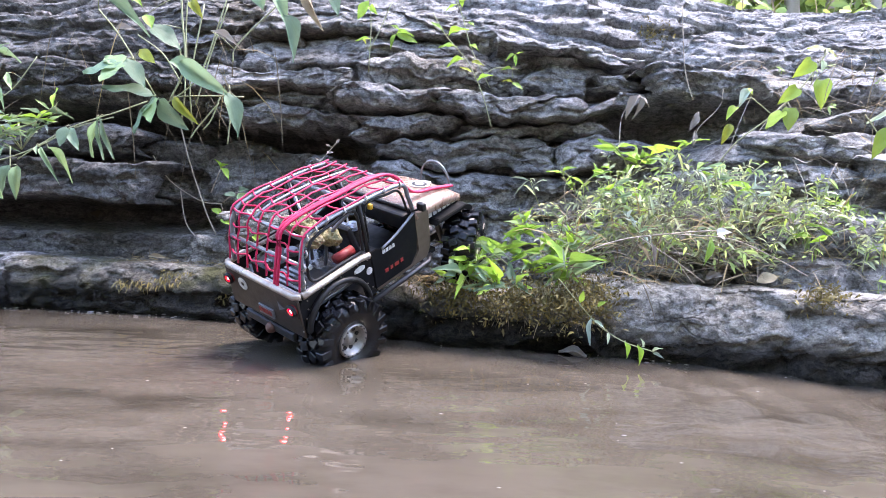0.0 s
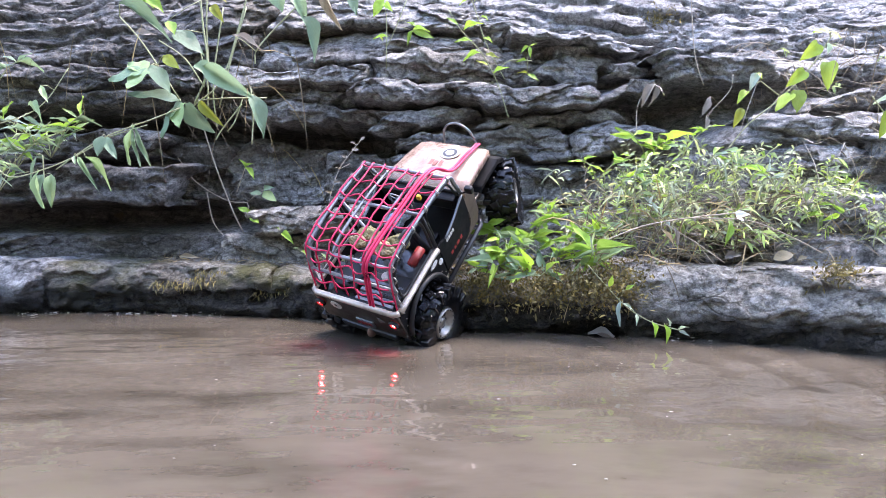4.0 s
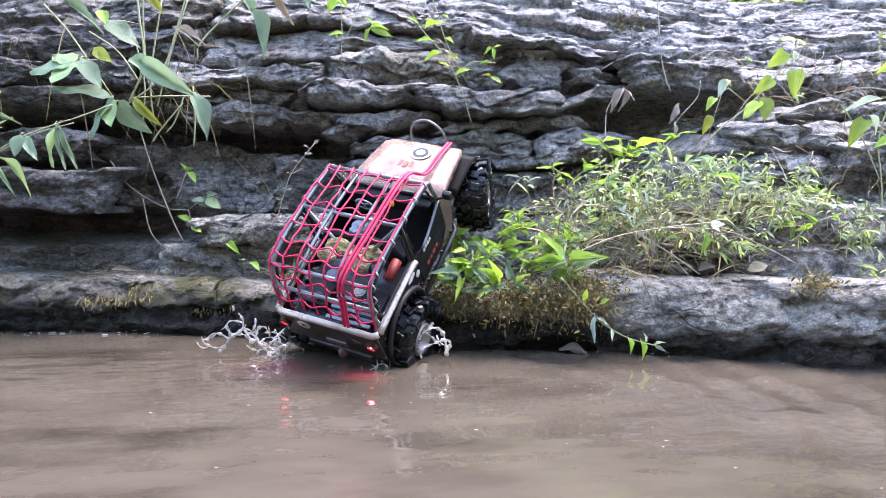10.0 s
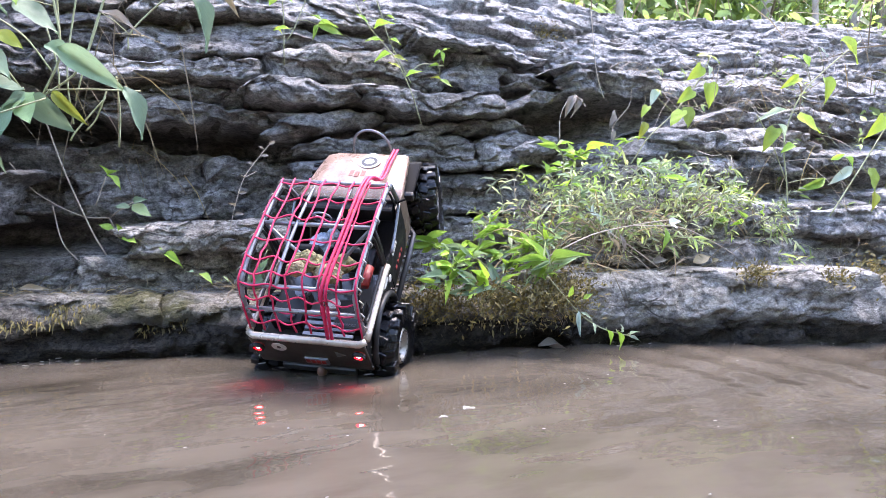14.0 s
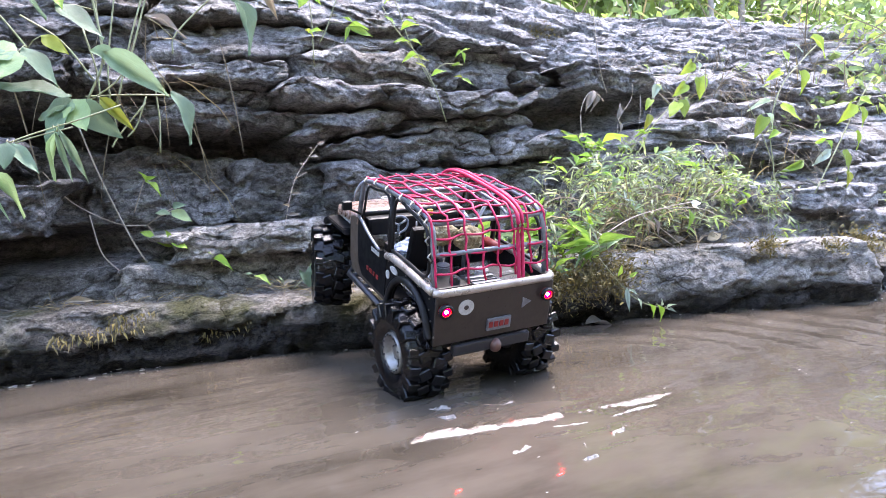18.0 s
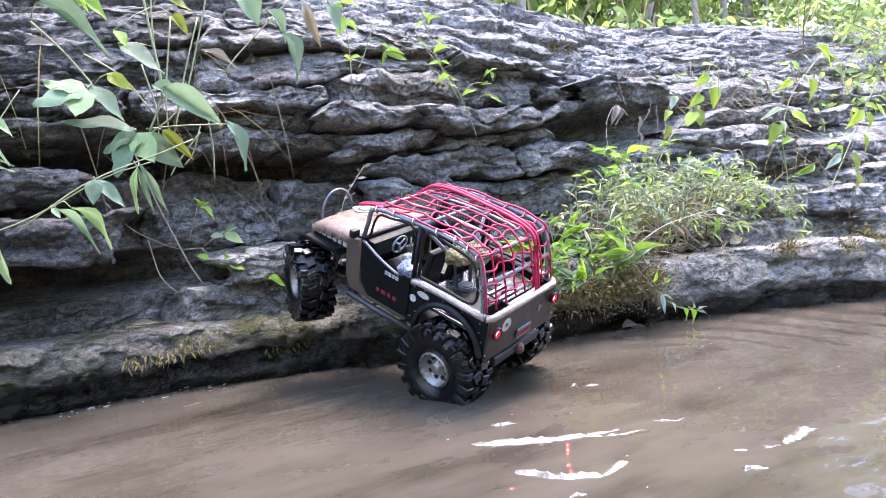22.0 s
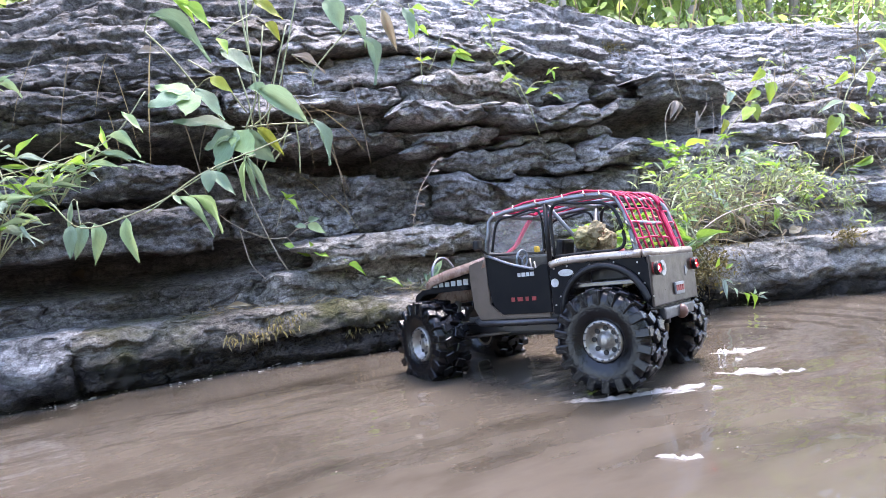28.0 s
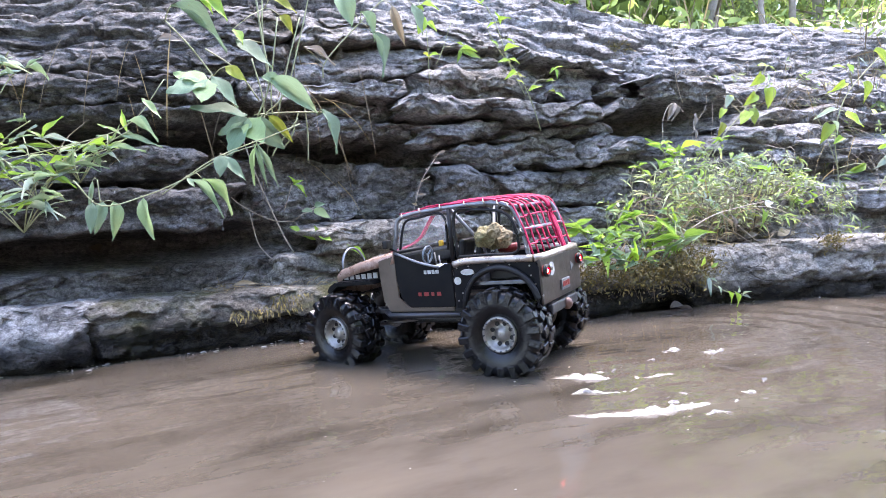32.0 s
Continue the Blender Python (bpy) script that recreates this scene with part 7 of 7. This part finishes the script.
# ---- the truck's way: seconds, place, turns ----
TRUCK_ROWS = [
    (0.0, -0.1152, 1.1774, 0.0791, 14.9, -27.2, 46.3),
    (0.5, -0.1105, 1.1887, 0.0854, 16.1, -28.1, 49.7),
    (1.0, -0.0873, 1.2073, 0.1085, 19.4, -35.2, 52.6),
    (1.5, -0.0545, 1.2572, 0.1361, 16.7, -48.5, 56.0),
    (2.0, -0.0655, 1.2544, 0.1229, 16.6, -43.4, 46.9),
    (2.5, -0.0627, 1.2435, 0.1279, 14.8, -46.0, 47.5),
    (3.0, -0.0568, 1.2384, 0.1277, 15.7, -45.7, 46.3),
    (3.5, -0.0574, 1.2414, 0.1285, 15.3, -46.3, 47.1),
    (5.5, -0.066, 1.2446, 0.1355, 15.5, -49.6, 52.0),
    (6.0, -0.0622, 1.2491, 0.1345, 16.1, -48.6, 51.1),
    (6.5, -0.0592, 1.2489, 0.1346, 16.9, -48.8, 50.2),
    (7.0, -0.0443, 1.2313, 0.128, 12.4, -47.4, 49.9),
    (7.5, -0.0543, 1.2444, 0.1311, 16.6, -48.6, 49.2),
    (8.0, -0.0527, 1.2433, 0.1317, 16.3, -48.9, 49.8),
    (8.5, -0.0468, 1.2439, 0.1322, 16.0, -48.4, 50.1),
    (9.0, -0.0486, 1.2439, 0.1305, 15.3, -48.0, 51.0),
    (9.5, -0.0487, 1.2414, 0.1343, 15.8, -47.5, 51.1),
    (10.0, -0.0449, 1.2415, 0.1413, 16.7, -50.1, 49.7),
    (10.5, -0.0504, 1.2453, 0.13, 13.0, -49.4, 51.4),
    (11.0, -0.048, 1.2476, 0.1254, 14.2, -48.5, 49.2),
    (11.5, -0.0587, 1.2462, 0.1285, 16.1, -48.4, 52.5),
    (12.0, -0.0604, 1.2346, 0.1301, 12.9, -48.1, 52.5),
    (12.5, -0.0865, 1.2571, 0.1516, 17.0, -50.7, 56.5),
    (13.0, -0.0807, 1.2838, 0.1602, 21.6, -56.5, 57.3),
    (13.5, -0.0681, 1.2486, 0.1303, 5.3, -48.8, 54.8),
    (15.5, -0.0713, 1.2417, 0.1177, 11.7, -43.5, 54.2),
    (16.0, -0.1042, 1.1802, 0.0974, 13.6, -33.0, 57.1),
    (16.5, -0.1518, 1.1012, 0.053, 8.8, -18.7, 67.5),
    (17.0, -0.1487, 1.0624, 0.0475, -3.3, -16.7, 78.9),
    (17.5, -0.1582, 1.0614, 0.043, -3.1, -14.9, 85.4),
    (18.0, -0.1659, 1.0873, 0.0552, -1.3, -19.2, 91.6),
    (18.5, -0.1762, 1.1351, 0.0836, -6.5, -29.1, 100.8),
    (19.0, -0.2232, 1.1579, 0.1269, 7.9, -43.7, 103.3),
    (19.5, -0.2756, 1.1547, 0.158, 19.4, -49.7, 103.6),
    (20.0, -0.2811, 1.1681, 0.1393, 10.8, -47.6, 111.1),
    (20.5, -0.2693, 1.1815, 0.1196, 3.4, -42.2, 117.1),
    (21.0, -0.2472, 1.2105, 0.1048, -2.1, -37.2, 115.3),
    (21.5, -0.2477, 1.1985, 0.095, -6.2, -32.0, 113.5),
    (22.0, -0.2599, 1.1516, 0.0771, -10.0, -24.4, 114.0),
    (22.5, -0.2629, 1.1006, 0.0219, -6.9, -9.0, 114.3),
    (23.0, -0.2716, 1.0796, 0.0264, -15.7, -2.0, 115.8),
    (23.5, -0.2746, 1.0824, 0.0218, -18.2, -0.3, 115.7),
    (24.0, -0.2749, 1.0767, 0.0246, -17.4, -1.7, 116.0),
    (24.5, -0.2777, 1.0687, 0.0217, -15.8, -1.3, 116.1),
    (25.0, -0.2778, 1.0721, 0.0242, -16.7, -1.7, 116.3),
    (25.5, -0.2816, 1.0715, 0.0241, -16.6, -1.6, 116.7),
    (27.5, -0.2633, 1.0152, 0.0152, -10.5, -0.2, 117.7),
    (28.0, -0.2585, 0.9409, -0.0039, 4.3, 3.2, 116.5),
    (28.5, -0.2512, 0.9095, 0.0019, 3.2, 1.4, 119.0),
    (29.0, -0.2463, 0.9206, 0.0029, 2.9, 0.9, 120.1),
    (29.5, -0.2583, 0.9677, 0.002, 3.1, 1.0, 121.5),
    (30.0, -0.2938, 1.0416, 0.0028, 2.0, 2.0, 124.4),
    (30.5, -0.3307, 1.0484, 0.0067, -3.1, 0.5, 124.7),
    (31.0, -0.3543, 1.0407, 0.0004, -2.2, 2.5, 124.5),
    (31.5, -0.3592, 1.0455, 0.0015, -1.7, 2.2, 125.5),
    (32.0, -0.3656, 1.0365, 0.0001, -1.3, 2.3, 125.9),
]


# ---- moving water: wave crests and thrown drops ----
CREST, cn, cl, cb = material("wave_crest_water", 0.04, 0, (0.12, 0.098, 0.075), 1.0)
cb.inputs["IOR"].default_value = 1.7
bump(cn, cl, cb, noise_node(cn, cl, 150, 5, (1, 1.4, 1), 0.7), 0.55, 0.005)
DROPS, cn, cl, cb = material("thrown_water", 0.06, 0, (0.68, 0.64, 0.61), 0.8)
cb.inputs["IOR"].default_value = 1.33
cb.inputs["Transmission Weight"].default_value = 0.65


def crest(length, height=0.006, width=0.009, bow=0.02, seed=0):
    """One low wave, its crest along x, steep towards -y, broken along its length."""
    nu, nv = 160, 21
    u = np.linspace(-0.5, 0.5, nu)
    v = np.linspace(-2.2, 2.2, nv)
    U, V = np.meshgrid(u, v, indexing="ij")
    p = np.stack([U * length, 0 * U, 0 * U], -1).reshape(-1, 3)
    n1 = fbm(p * (16 if length > 0.25 else 40 if length > 0.13 else 60) + seed, seed, 3).reshape(U.shape)
    q = np.stack([U * length, V * width, 0 * U], -1).reshape(-1, 3)
    n2 = fbm(q * 150 + seed * 2, seed + 3, 3).reshape(U.shape)
    env = np.clip(1 - (2 * np.abs(U)) ** 2, 0, 1) * np.clip((1.0 if length > 0.13 else 0.62) + (0.5 if length > 0.13 else 1.2) * n1, 0.0, 1.35)
    front = np.clip(1 + V / 1.25, 0, 1)
    front = front ** 1.15 * (1 - 0.12 * front)
    Z = height * env * np.where(V < 0, front, 0.88 * np.exp(-V ** 2)) * (1 + 0.3 * n2) - 0.0032
    Y = V * width * np.where(V < 0, 1.0, 1.5) + bow * (4 * U * U - 0.5) + 0.008 * n1
    me = grid_mesh("wave_crest", np.stack([U * length, Y, Z], -1), nu, nv)
    ob = part("wave_crest", smooth(me), CREST, None)
    return tagged(ob, "low brown wave with a bright wet crest", "wave", group="waves round the truck")


# length, start time, end time, start x, y, end x, y, turn
WAVES = [
    (0.27, 15.5, 16.7, -0.15, 0.75, -0.14, 0.665, -8), (0.42, 16.9, 20.0, -0.16, 0.85, -0.2, 0.40, -9), (0.2, 19.8, 23.3, -0.18, 0.80, -0.07, 0.46, -14), (0.27, 20.8, 23.5, -0.17, 0.85, -0.35, 0.55, -19),
    (0.14, 21.4, 22.7, -0.29, 0.68, -0.33, 0.58, -25), (0.14, 22.5, 25.7, -0.24, 0.82, -0.31, 0.69, -20), (0.17, 24.2, 26.9, -0.17, 0.82, -0.2, 0.70, -21), (0.28, 28.0, 30.3, -0.25, 0.74, -0.31, 0.53, -24),
    (0.27, 29.4, 32.0, -0.2, 0.82, -0.22, 0.745, -28), (0.26, 29.8, 32.0, -0.26, 0.63, -0.31, 0.615, -25), (0.1, 18.0, 19.6, -0.14, 0.82, -0.15, 0.74, -12), (0.09, 18.4, 20.4, -0.07, 0.86, -0.06, 0.8, -8),
    (0.1, 20.4, 22.4, -0.2, 0.9, -0.22, 0.84, -16), (0.08, 22.0, 25.0, -0.13, 0.88, -0.14, 0.84, -14), (0.08, 23.6, 25.6, -0.26, 0.74, -0.28, 0.72, -22), (0.1, 27.7, 30.0, -0.14, 0.84, -0.16, 0.8, -16),
    (0.1, 29.2, 32.0, -0.15, 0.86, -0.16, 0.82, -20), (0.07, 30.4, 32.0, -0.1, 0.8, -0.11, 0.77, -20), (0.12, 1.8, 3.4, -0.05, 0.92, -0.02, 0.80, 5), (0.1, 10.2, 12.0, -0.02, 0.92, 0.05, 0.8, 4), (0.12, 13.0, 15.2, -0.05, 0.90, 0.0, 0.74, 3),
    (0.14, 27.5, 28.6, -0.20, 0.74, -0.21, 0.70, -24), (0.15, 27.5, 28.6, 0.02, 0.82, 0.01, 0.79, -24), (0.14, 27.5, 28.6, -0.07, 0.73, -0.08, 0.69, -24), (0.10, 27.5, 28.6, -0.35, 0.57, -0.37, 0.53, -24),
]

glint_rng = random.Random(41)
for t0, t1, n in ((16.2, 18.6, 6), (18.4, 21.0, 9), (20.6, 24.0, 11), (23.0, 26.5, 8), (27.8, 30.0, 8), (29.6, 32.0, 9)):
    for k in range(n):
        ta = glint_rng.uniform(t0, t1 - 0.8)
        x, y = glint_rng.uniform(-0.3, -0.02), glint_rng.uniform(0.68, 0.92)
        WAVES.append((glint_rng.uniform(0.03, 0.08), ta, min(32.0, ta + glint_rng.uniform(0.9, 2.0)), x, y, x - 0.02, y - 0.06, glint_rng.uniform(-30, 0)))


def truck_at(t):
    ts = [r[0] for r in TRUCK_ROWS]
    k = [float(np.interp(t, ts, [r[j] for r in TRUCK_ROWS])) for j in range(1, 7)]
    return pose(*k)


def bead_mesh(seed):
    """One loose drop, drawn out."""
    rng = random.Random(seed)
    bm = bmesh.new()
    bmesh.ops.create_icosphere(bm, subdivisions=3, radius=rng.choice((0.0007, 0.001, 0.0015, 0.0022)))
    long_ = rng.uniform(1.0, 2.4)
    for v in bm.verts:
        q = v.co * 260 + Vector((seed, 0, 0))
        v.co = Vector((v.co.x * (1 + 0.2 * noise.noise(q)), v.co.y, v.co.z * long_ * (1 + 0.3 * noise.noise(q * 0.6))))
    me = bpy.data.meshes.new("water_drop")
    bm.to_mesh(me)
    bm.free()
    smooth(me)
    me.materials.append(DROPS)
    return me


def sheet_mesh(seed, high=0.075):
    """A torn web of thrown water: a thick thread that bends and loops, with side threads that grow out of it, all swelling into beads."""
    rng = random.Random(seed)
    verts, faces = [], []
    def thread(start, head, steps, r0):
        p, d, path = Vector(start), Vector(head).normalized(), []
        curl = rng.choice((-1, 1)) * rng.uniform(0.1, 0.3)
        for k in range(steps):
            path.append(p.copy())
            c, s = math.cos(curl), math.sin(curl)
            d = Vector((d.x * c - d.z * s, d.y, d.x * s + d.z * c)) + 0.22 * Vector((rng.uniform(-1, 1), rng.uniform(-0.5, 0.5), rng.uniform(-1, 1)))
            d.normalize()
            curl += rng.uniform(-0.14, 0.14)
            p = p + d * high * 0.055
        path = curve_through(path, 3)
        n, base, phase = 8, len(verts), rng.uniform(0, 6)
        for k, q in enumerate(path):
            t = k / (len(path) - 1)
            d = (path[min(k + 1, len(path) - 1)] - path[max(k - 1, 0)]).normalized()
            side = d.cross(Vector((0, 1, 0)))
            side = side.normalized() if side.length > 0.1 else Vector((1, 0, 0))
            up = side.cross(d)
            r = r0 * (0.55 + 0.3 * math.sin(phase + 0.9 * k) + 0.25 * math.sin(2.3 * phase + 0.37 * k)) * (1 - 0.35 * t)
            r = max(r, 0.0005) * (1.5 if 0.93 < t < 0.99 else 0.2 if t in (0.0, 1.0) else 1)
            for j in range(n):
                a = 2 * math.pi * j / n
                verts.append(q + r * (1.25 * math.cos(a) * side + 0.8 * math.sin(a) * up))
            if k:
                for j in range(n):
                    faces.append((base + (k - 1) * n + j, base + (k - 1) * n + (j + 1) % n, base + k * n + (j + 1) % n, base + k * n + j))
        return path
    main = thread((0, 0, 0), (rng.uniform(-0.6, 0.6), 0, 1), rng.randint(16, 24), 0.0034)
    for k in range(rng.randint(5, 8)):
        q = rng.choice(main[4:])
        side = thread(q, (rng.uniform(-1, 1), rng.uniform(-0.3, 0.3), rng.uniform(-0.7, 1)), rng.randint(5, 12), 0.0021)
        if rng.random() < 0.6:
            thread(side[len(side) // 2], (rng.uniform(-1, 1), 0, rng.uniform(-1, 0.6)), rng.randint(4, 7), 0.0015)
    me = bpy.data.meshes.new("water_sheet")
    me.from_pydata(verts, [], faces)
    smooth(me)
    me.materials.append(DROPS)
    return me


BEADS = [bead_mesh(k) for k in range(10)]
SHEETS = [sheet_mesh(k + 2) for k in range(14)]
SPLASHES = []
# time, wheel side (1 left, -1 right), sheets, clusters of drops, speed to the left, to the camera, up, spread, for how long
for t0, side, ns, nb, vx, vy, vz, sp, last in ((0.8, -1, 6, 14, 0.05, 0.3, 1.0, 0.25, 0.4), (2.7, 1, 5, 26, 0.45, 0.35, 1.1, 0.4, 0.35), (11.6, -1, 8, 14, 0.0, 0.25, 1.0, 0.25, 0.7), (11.5, 1, 5, 10, 0.1, 0.25, 0.9, 0.25, 0.8), (1.66, 1, 22, 40, 0.15, 0.2, 1.52, 0.25, 0.4), (1.64, -1, 20, 40, 0.02, 0.2, 1.5, 0.13, 0.45), (9.72, 1, 26, 40, 0.3, 0.25, 1.35, 0.3, 0.85), (9.72, -1, 20, 30, 0.0, 0.22, 1.4, 0.22, 0.9),
                                               (12.62, 1, 40, 80, 0.5, 0.16, 1.68, 0.4, 0.7), (12.65, -1, 34, 40, 0.05, 0.2, 1.52, 0.25, 0.6), (16.75, 1, 12, 16, 0.0, 0.35, 1.15, 0.25, 0.35), (17.9, 1, 1, 6, -0.15, 0.2, 0.6, 0.25, 0.4), (18.45, 1, 24, 26, -0.12, 0.1, 1.15, 0.2, 1.4),
                                               (18.2, -1, 28, 26, -0.12, 0.2, 1.15, 0.25, 1.7), (19.75, -1, 8, 10, -0.12, 0.2, 1.1, 0.2, 0.6), (27.7, -1, 12, 24, -0.2, 0.2, 0.95, 0.3, 0.6), (27.7, 1, 6, 14, 0.1, -0.2, 0.8, 0.25, 0.5)):
    rng_ = random.Random(int(t0 * 100) + side)
    for k in range(ns + int(0.58 * nb)):
        flat = k < ns
        ta = t0 + last * (((k + 0.5) / ns) if flat else rng_.random())
        ob = new("water_web" if flat else "water_drop", rng_.choice(SHEETS if flat else BEADS))
        s = rng_.uniform(0.6, 1.25) * (0.75 if vz < 1.0 else 1.05 if vz < 1.5 else 1.45)
        ob.scale = (s * rng_.choice((-1, 1)) if flat else s, s, s)
        tagged(ob, "torn web of muddy water thrown up by a spinning tyre" if flat else "loose drop of muddy water thrown up by a tyre", "splash" if flat else "water drop", group="thrown water webs" if flat else "thrown water drops")
        start = truck_at(ta) @ Vector((-AXLE_X - 0.05, side * 0.1, 0.03))
        start.z = -0.045 if flat else 0.012
        start.x += rng_.uniform(-0.015, 0.015)
        f = 0.9 if flat else 1.1
        v = Vector(((-vx + rng_.uniform(-sp, sp)) * f, (-vy + rng_.uniform(-sp, sp) * 0.6) * f, max(0.45, vz * f + rng_.uniform(-sp, sp) * 0.8)))
        SPLASHES.append((ob, ta, start, v, rng_.uniform(-120, 120) if flat else rng_.uniform(-300, 300), -30 * v.x / max(0.3, v.z)))


def glints_and_foam():
    """Pale beads as sun glints along the foot of the ledge, and small floating bubbles."""
    rng = random.Random(77)
    bm = bmesh.new()
    # sun glints at the waterline, modelled as pale beads
    for k in range(300):
        x = rng.uniform(-1.2, 1.0)
        if noise.noise(Vector((x * 9, 0, 0))) < -0.12:
            continue
        r = rng.choice((0.0006, 0.0008, 0.0011, 0.0015))
        b = bmesh.ops.create_icosphere(bm, subdivisions=1, radius=r)
        y = float(ledge_y(x)) + rng.choice((rng.uniform(-0.004, 0.045), rng.uniform(-0.02, 0.03)))
        bmesh.ops.transform(bm, matrix=Matrix.Translation((x, y, 0.0095)) @ Matrix.Diagonal((rng.uniform(1, 5), 1, 0.8, 1)), verts=b["verts"])
    # specks of foam afloat
    for k in range(50):
        x, y = rng.uniform(-0.7, 0.9), rng.uniform(0.35, 1.0)
        b = bmesh.ops.create_icosphere(bm, subdivisions=1, radius=rng.choice((0.0006, 0.0009, 0.0013)))
        bmesh.ops.transform(bm, matrix=Matrix.Translation((x, y, 0.0105)) @ Matrix.Diagonal((rng.uniform(1, 2.5), 1, 0.5, 1)), verts=b["verts"])
    me = bpy.data.meshes.new("foam")
    bm.to_mesh(me)
    bm.free()
    ob = part("foam", smooth(me), DROPS, None)
    tagged(ob, "specks of pale foam on the water and pale beads as sun glints along the ledge", "foam", kind="stuff")


glints_and_foam()


# ---- what moves ----
# spells in which the tyres spin in place: from, to, degrees each second
SPINS = ((0.9, 2.3, 420), (9.9, 10.9, 650), (12.6, 13.4, 700), (18.0, 20.3, 480), (27.7, 28.1, 200))
STEER = ((0, 28), (2, 25), (9, 20), (15, 8), (16.5, 0), (18.5, -20), (22.5, -25), (25.5, -25), (27.5, -20), (29, -18), (30.2, -6), (32, -8))


def motions():
    walk(truck, [(t, pose(x, y, z, rx, ry, rz)) for t, x, y, z, rx, ry, rz in TRUCK_ROWS])
    # wheels roll with the truck, and spin where they slip
    turn, rolls, last = 0.0, [], None
    for k in range(0, 321):
        t = k / 10
        m = truck_at(t)
        if last is not None:
            turn += math.degrees((m.translation - last.translation).dot(last.to_3x3() @ Vector((1, 0, 0))) / WHEEL_R)
            turn += sum(rate * 0.1 for a, b, rate in SPINS if a <= t < b)
        rolls.append((t, turn))
        last = m
    for w, x, s in zip(WHEELS, (AXLE_X, AXLE_X, -AXLE_X, -AXLE_X), (1, -1, 1, -1)):
        walk(w, [(t, pose(x, s * WHEEL_Y, WHEEL_R, 0, a, float(np.interp(t, [q[0] for q in STEER], [q[1] for q in STEER])) if x > 0 else 0)) for t, a in rolls])
    for i, (ln, ta, tb, xa, ya, xb, yb, turn_) in enumerate(WAVES):
        for ob, off in ((crest(ln, 0.0092 if ln > 0.3 else 0.0078 if ln > 0.13 else 0.0056, 0.0105 if ln > 0.3 else 0.0085 if ln > 0.13 else 0.0048, 0.012 if ln > 0.3 else 0.03, 500 + i), 0.0), (crest(0.6 * ln, 0.005, 0.0042, 0.02, 600 + i), 0.028)):
            shift = Vector((off * (1.2 if i % 2 else -1.6), -off, 0))
            a, b = Vector((xa, ya, 0)) + shift, Vector((xb, yb, 0)) + 1.5 * shift
            rows = [(0.0, pose(a.x, a.y, -0.03, 0, 0, turn_))] if ta > 0.4 else []
            rows += [(ta - 0.35, pose(a.x, a.y, -0.02, 0, 0, turn_)), (ta, pose(a.x, a.y, 0.008, 0, 0, turn_)), (tb, pose(b.x, b.y, 0.008, 0, 0, turn_))]
            if tb < 31.5:
                rows += [(tb + 0.4, pose(b.x, b.y, -0.02, 0, 0, turn_)), (32.0, pose(b.x, b.y, -0.03, 0, 0, turn_))]
            walk(ob, rows)
    for ob, ta, p, v, spin, lean in SPLASHES:
        low = -0.16 if p.z < 0 else -0.05
        fall = (v.z + math.sqrt(v.z ** 2 + 2 * 9.81 * (p.z - low))) / 9.81
        rows = [(0.0, pose(p.x, p.y, low, 0, lean, 0)), (ta - 0.1, pose(p.x, p.y, low, 0, lean, 0))]
        n = max(4, int(fall / 0.05))
        for k in range(n + 1):
            d = fall * k / n
            q = p + v * d + Vector((0, 0, -4.905 * d * d))
            rows.append((ta + d, pose(q.x, q.y, q.z, 0, lean + spin * d * 0.5, 0)))
        q = rows[-1][1].translation
        rows.append((ta + fall + 0.15, pose(q.x, q.y, low, 0, lean + spin * fall * 0.5, 0)))
        rows.append((32.0, pose(q.x, q.y, low, 0, lean + spin * fall * 0.5, 0)))
        walk(ob, rows)


motions()
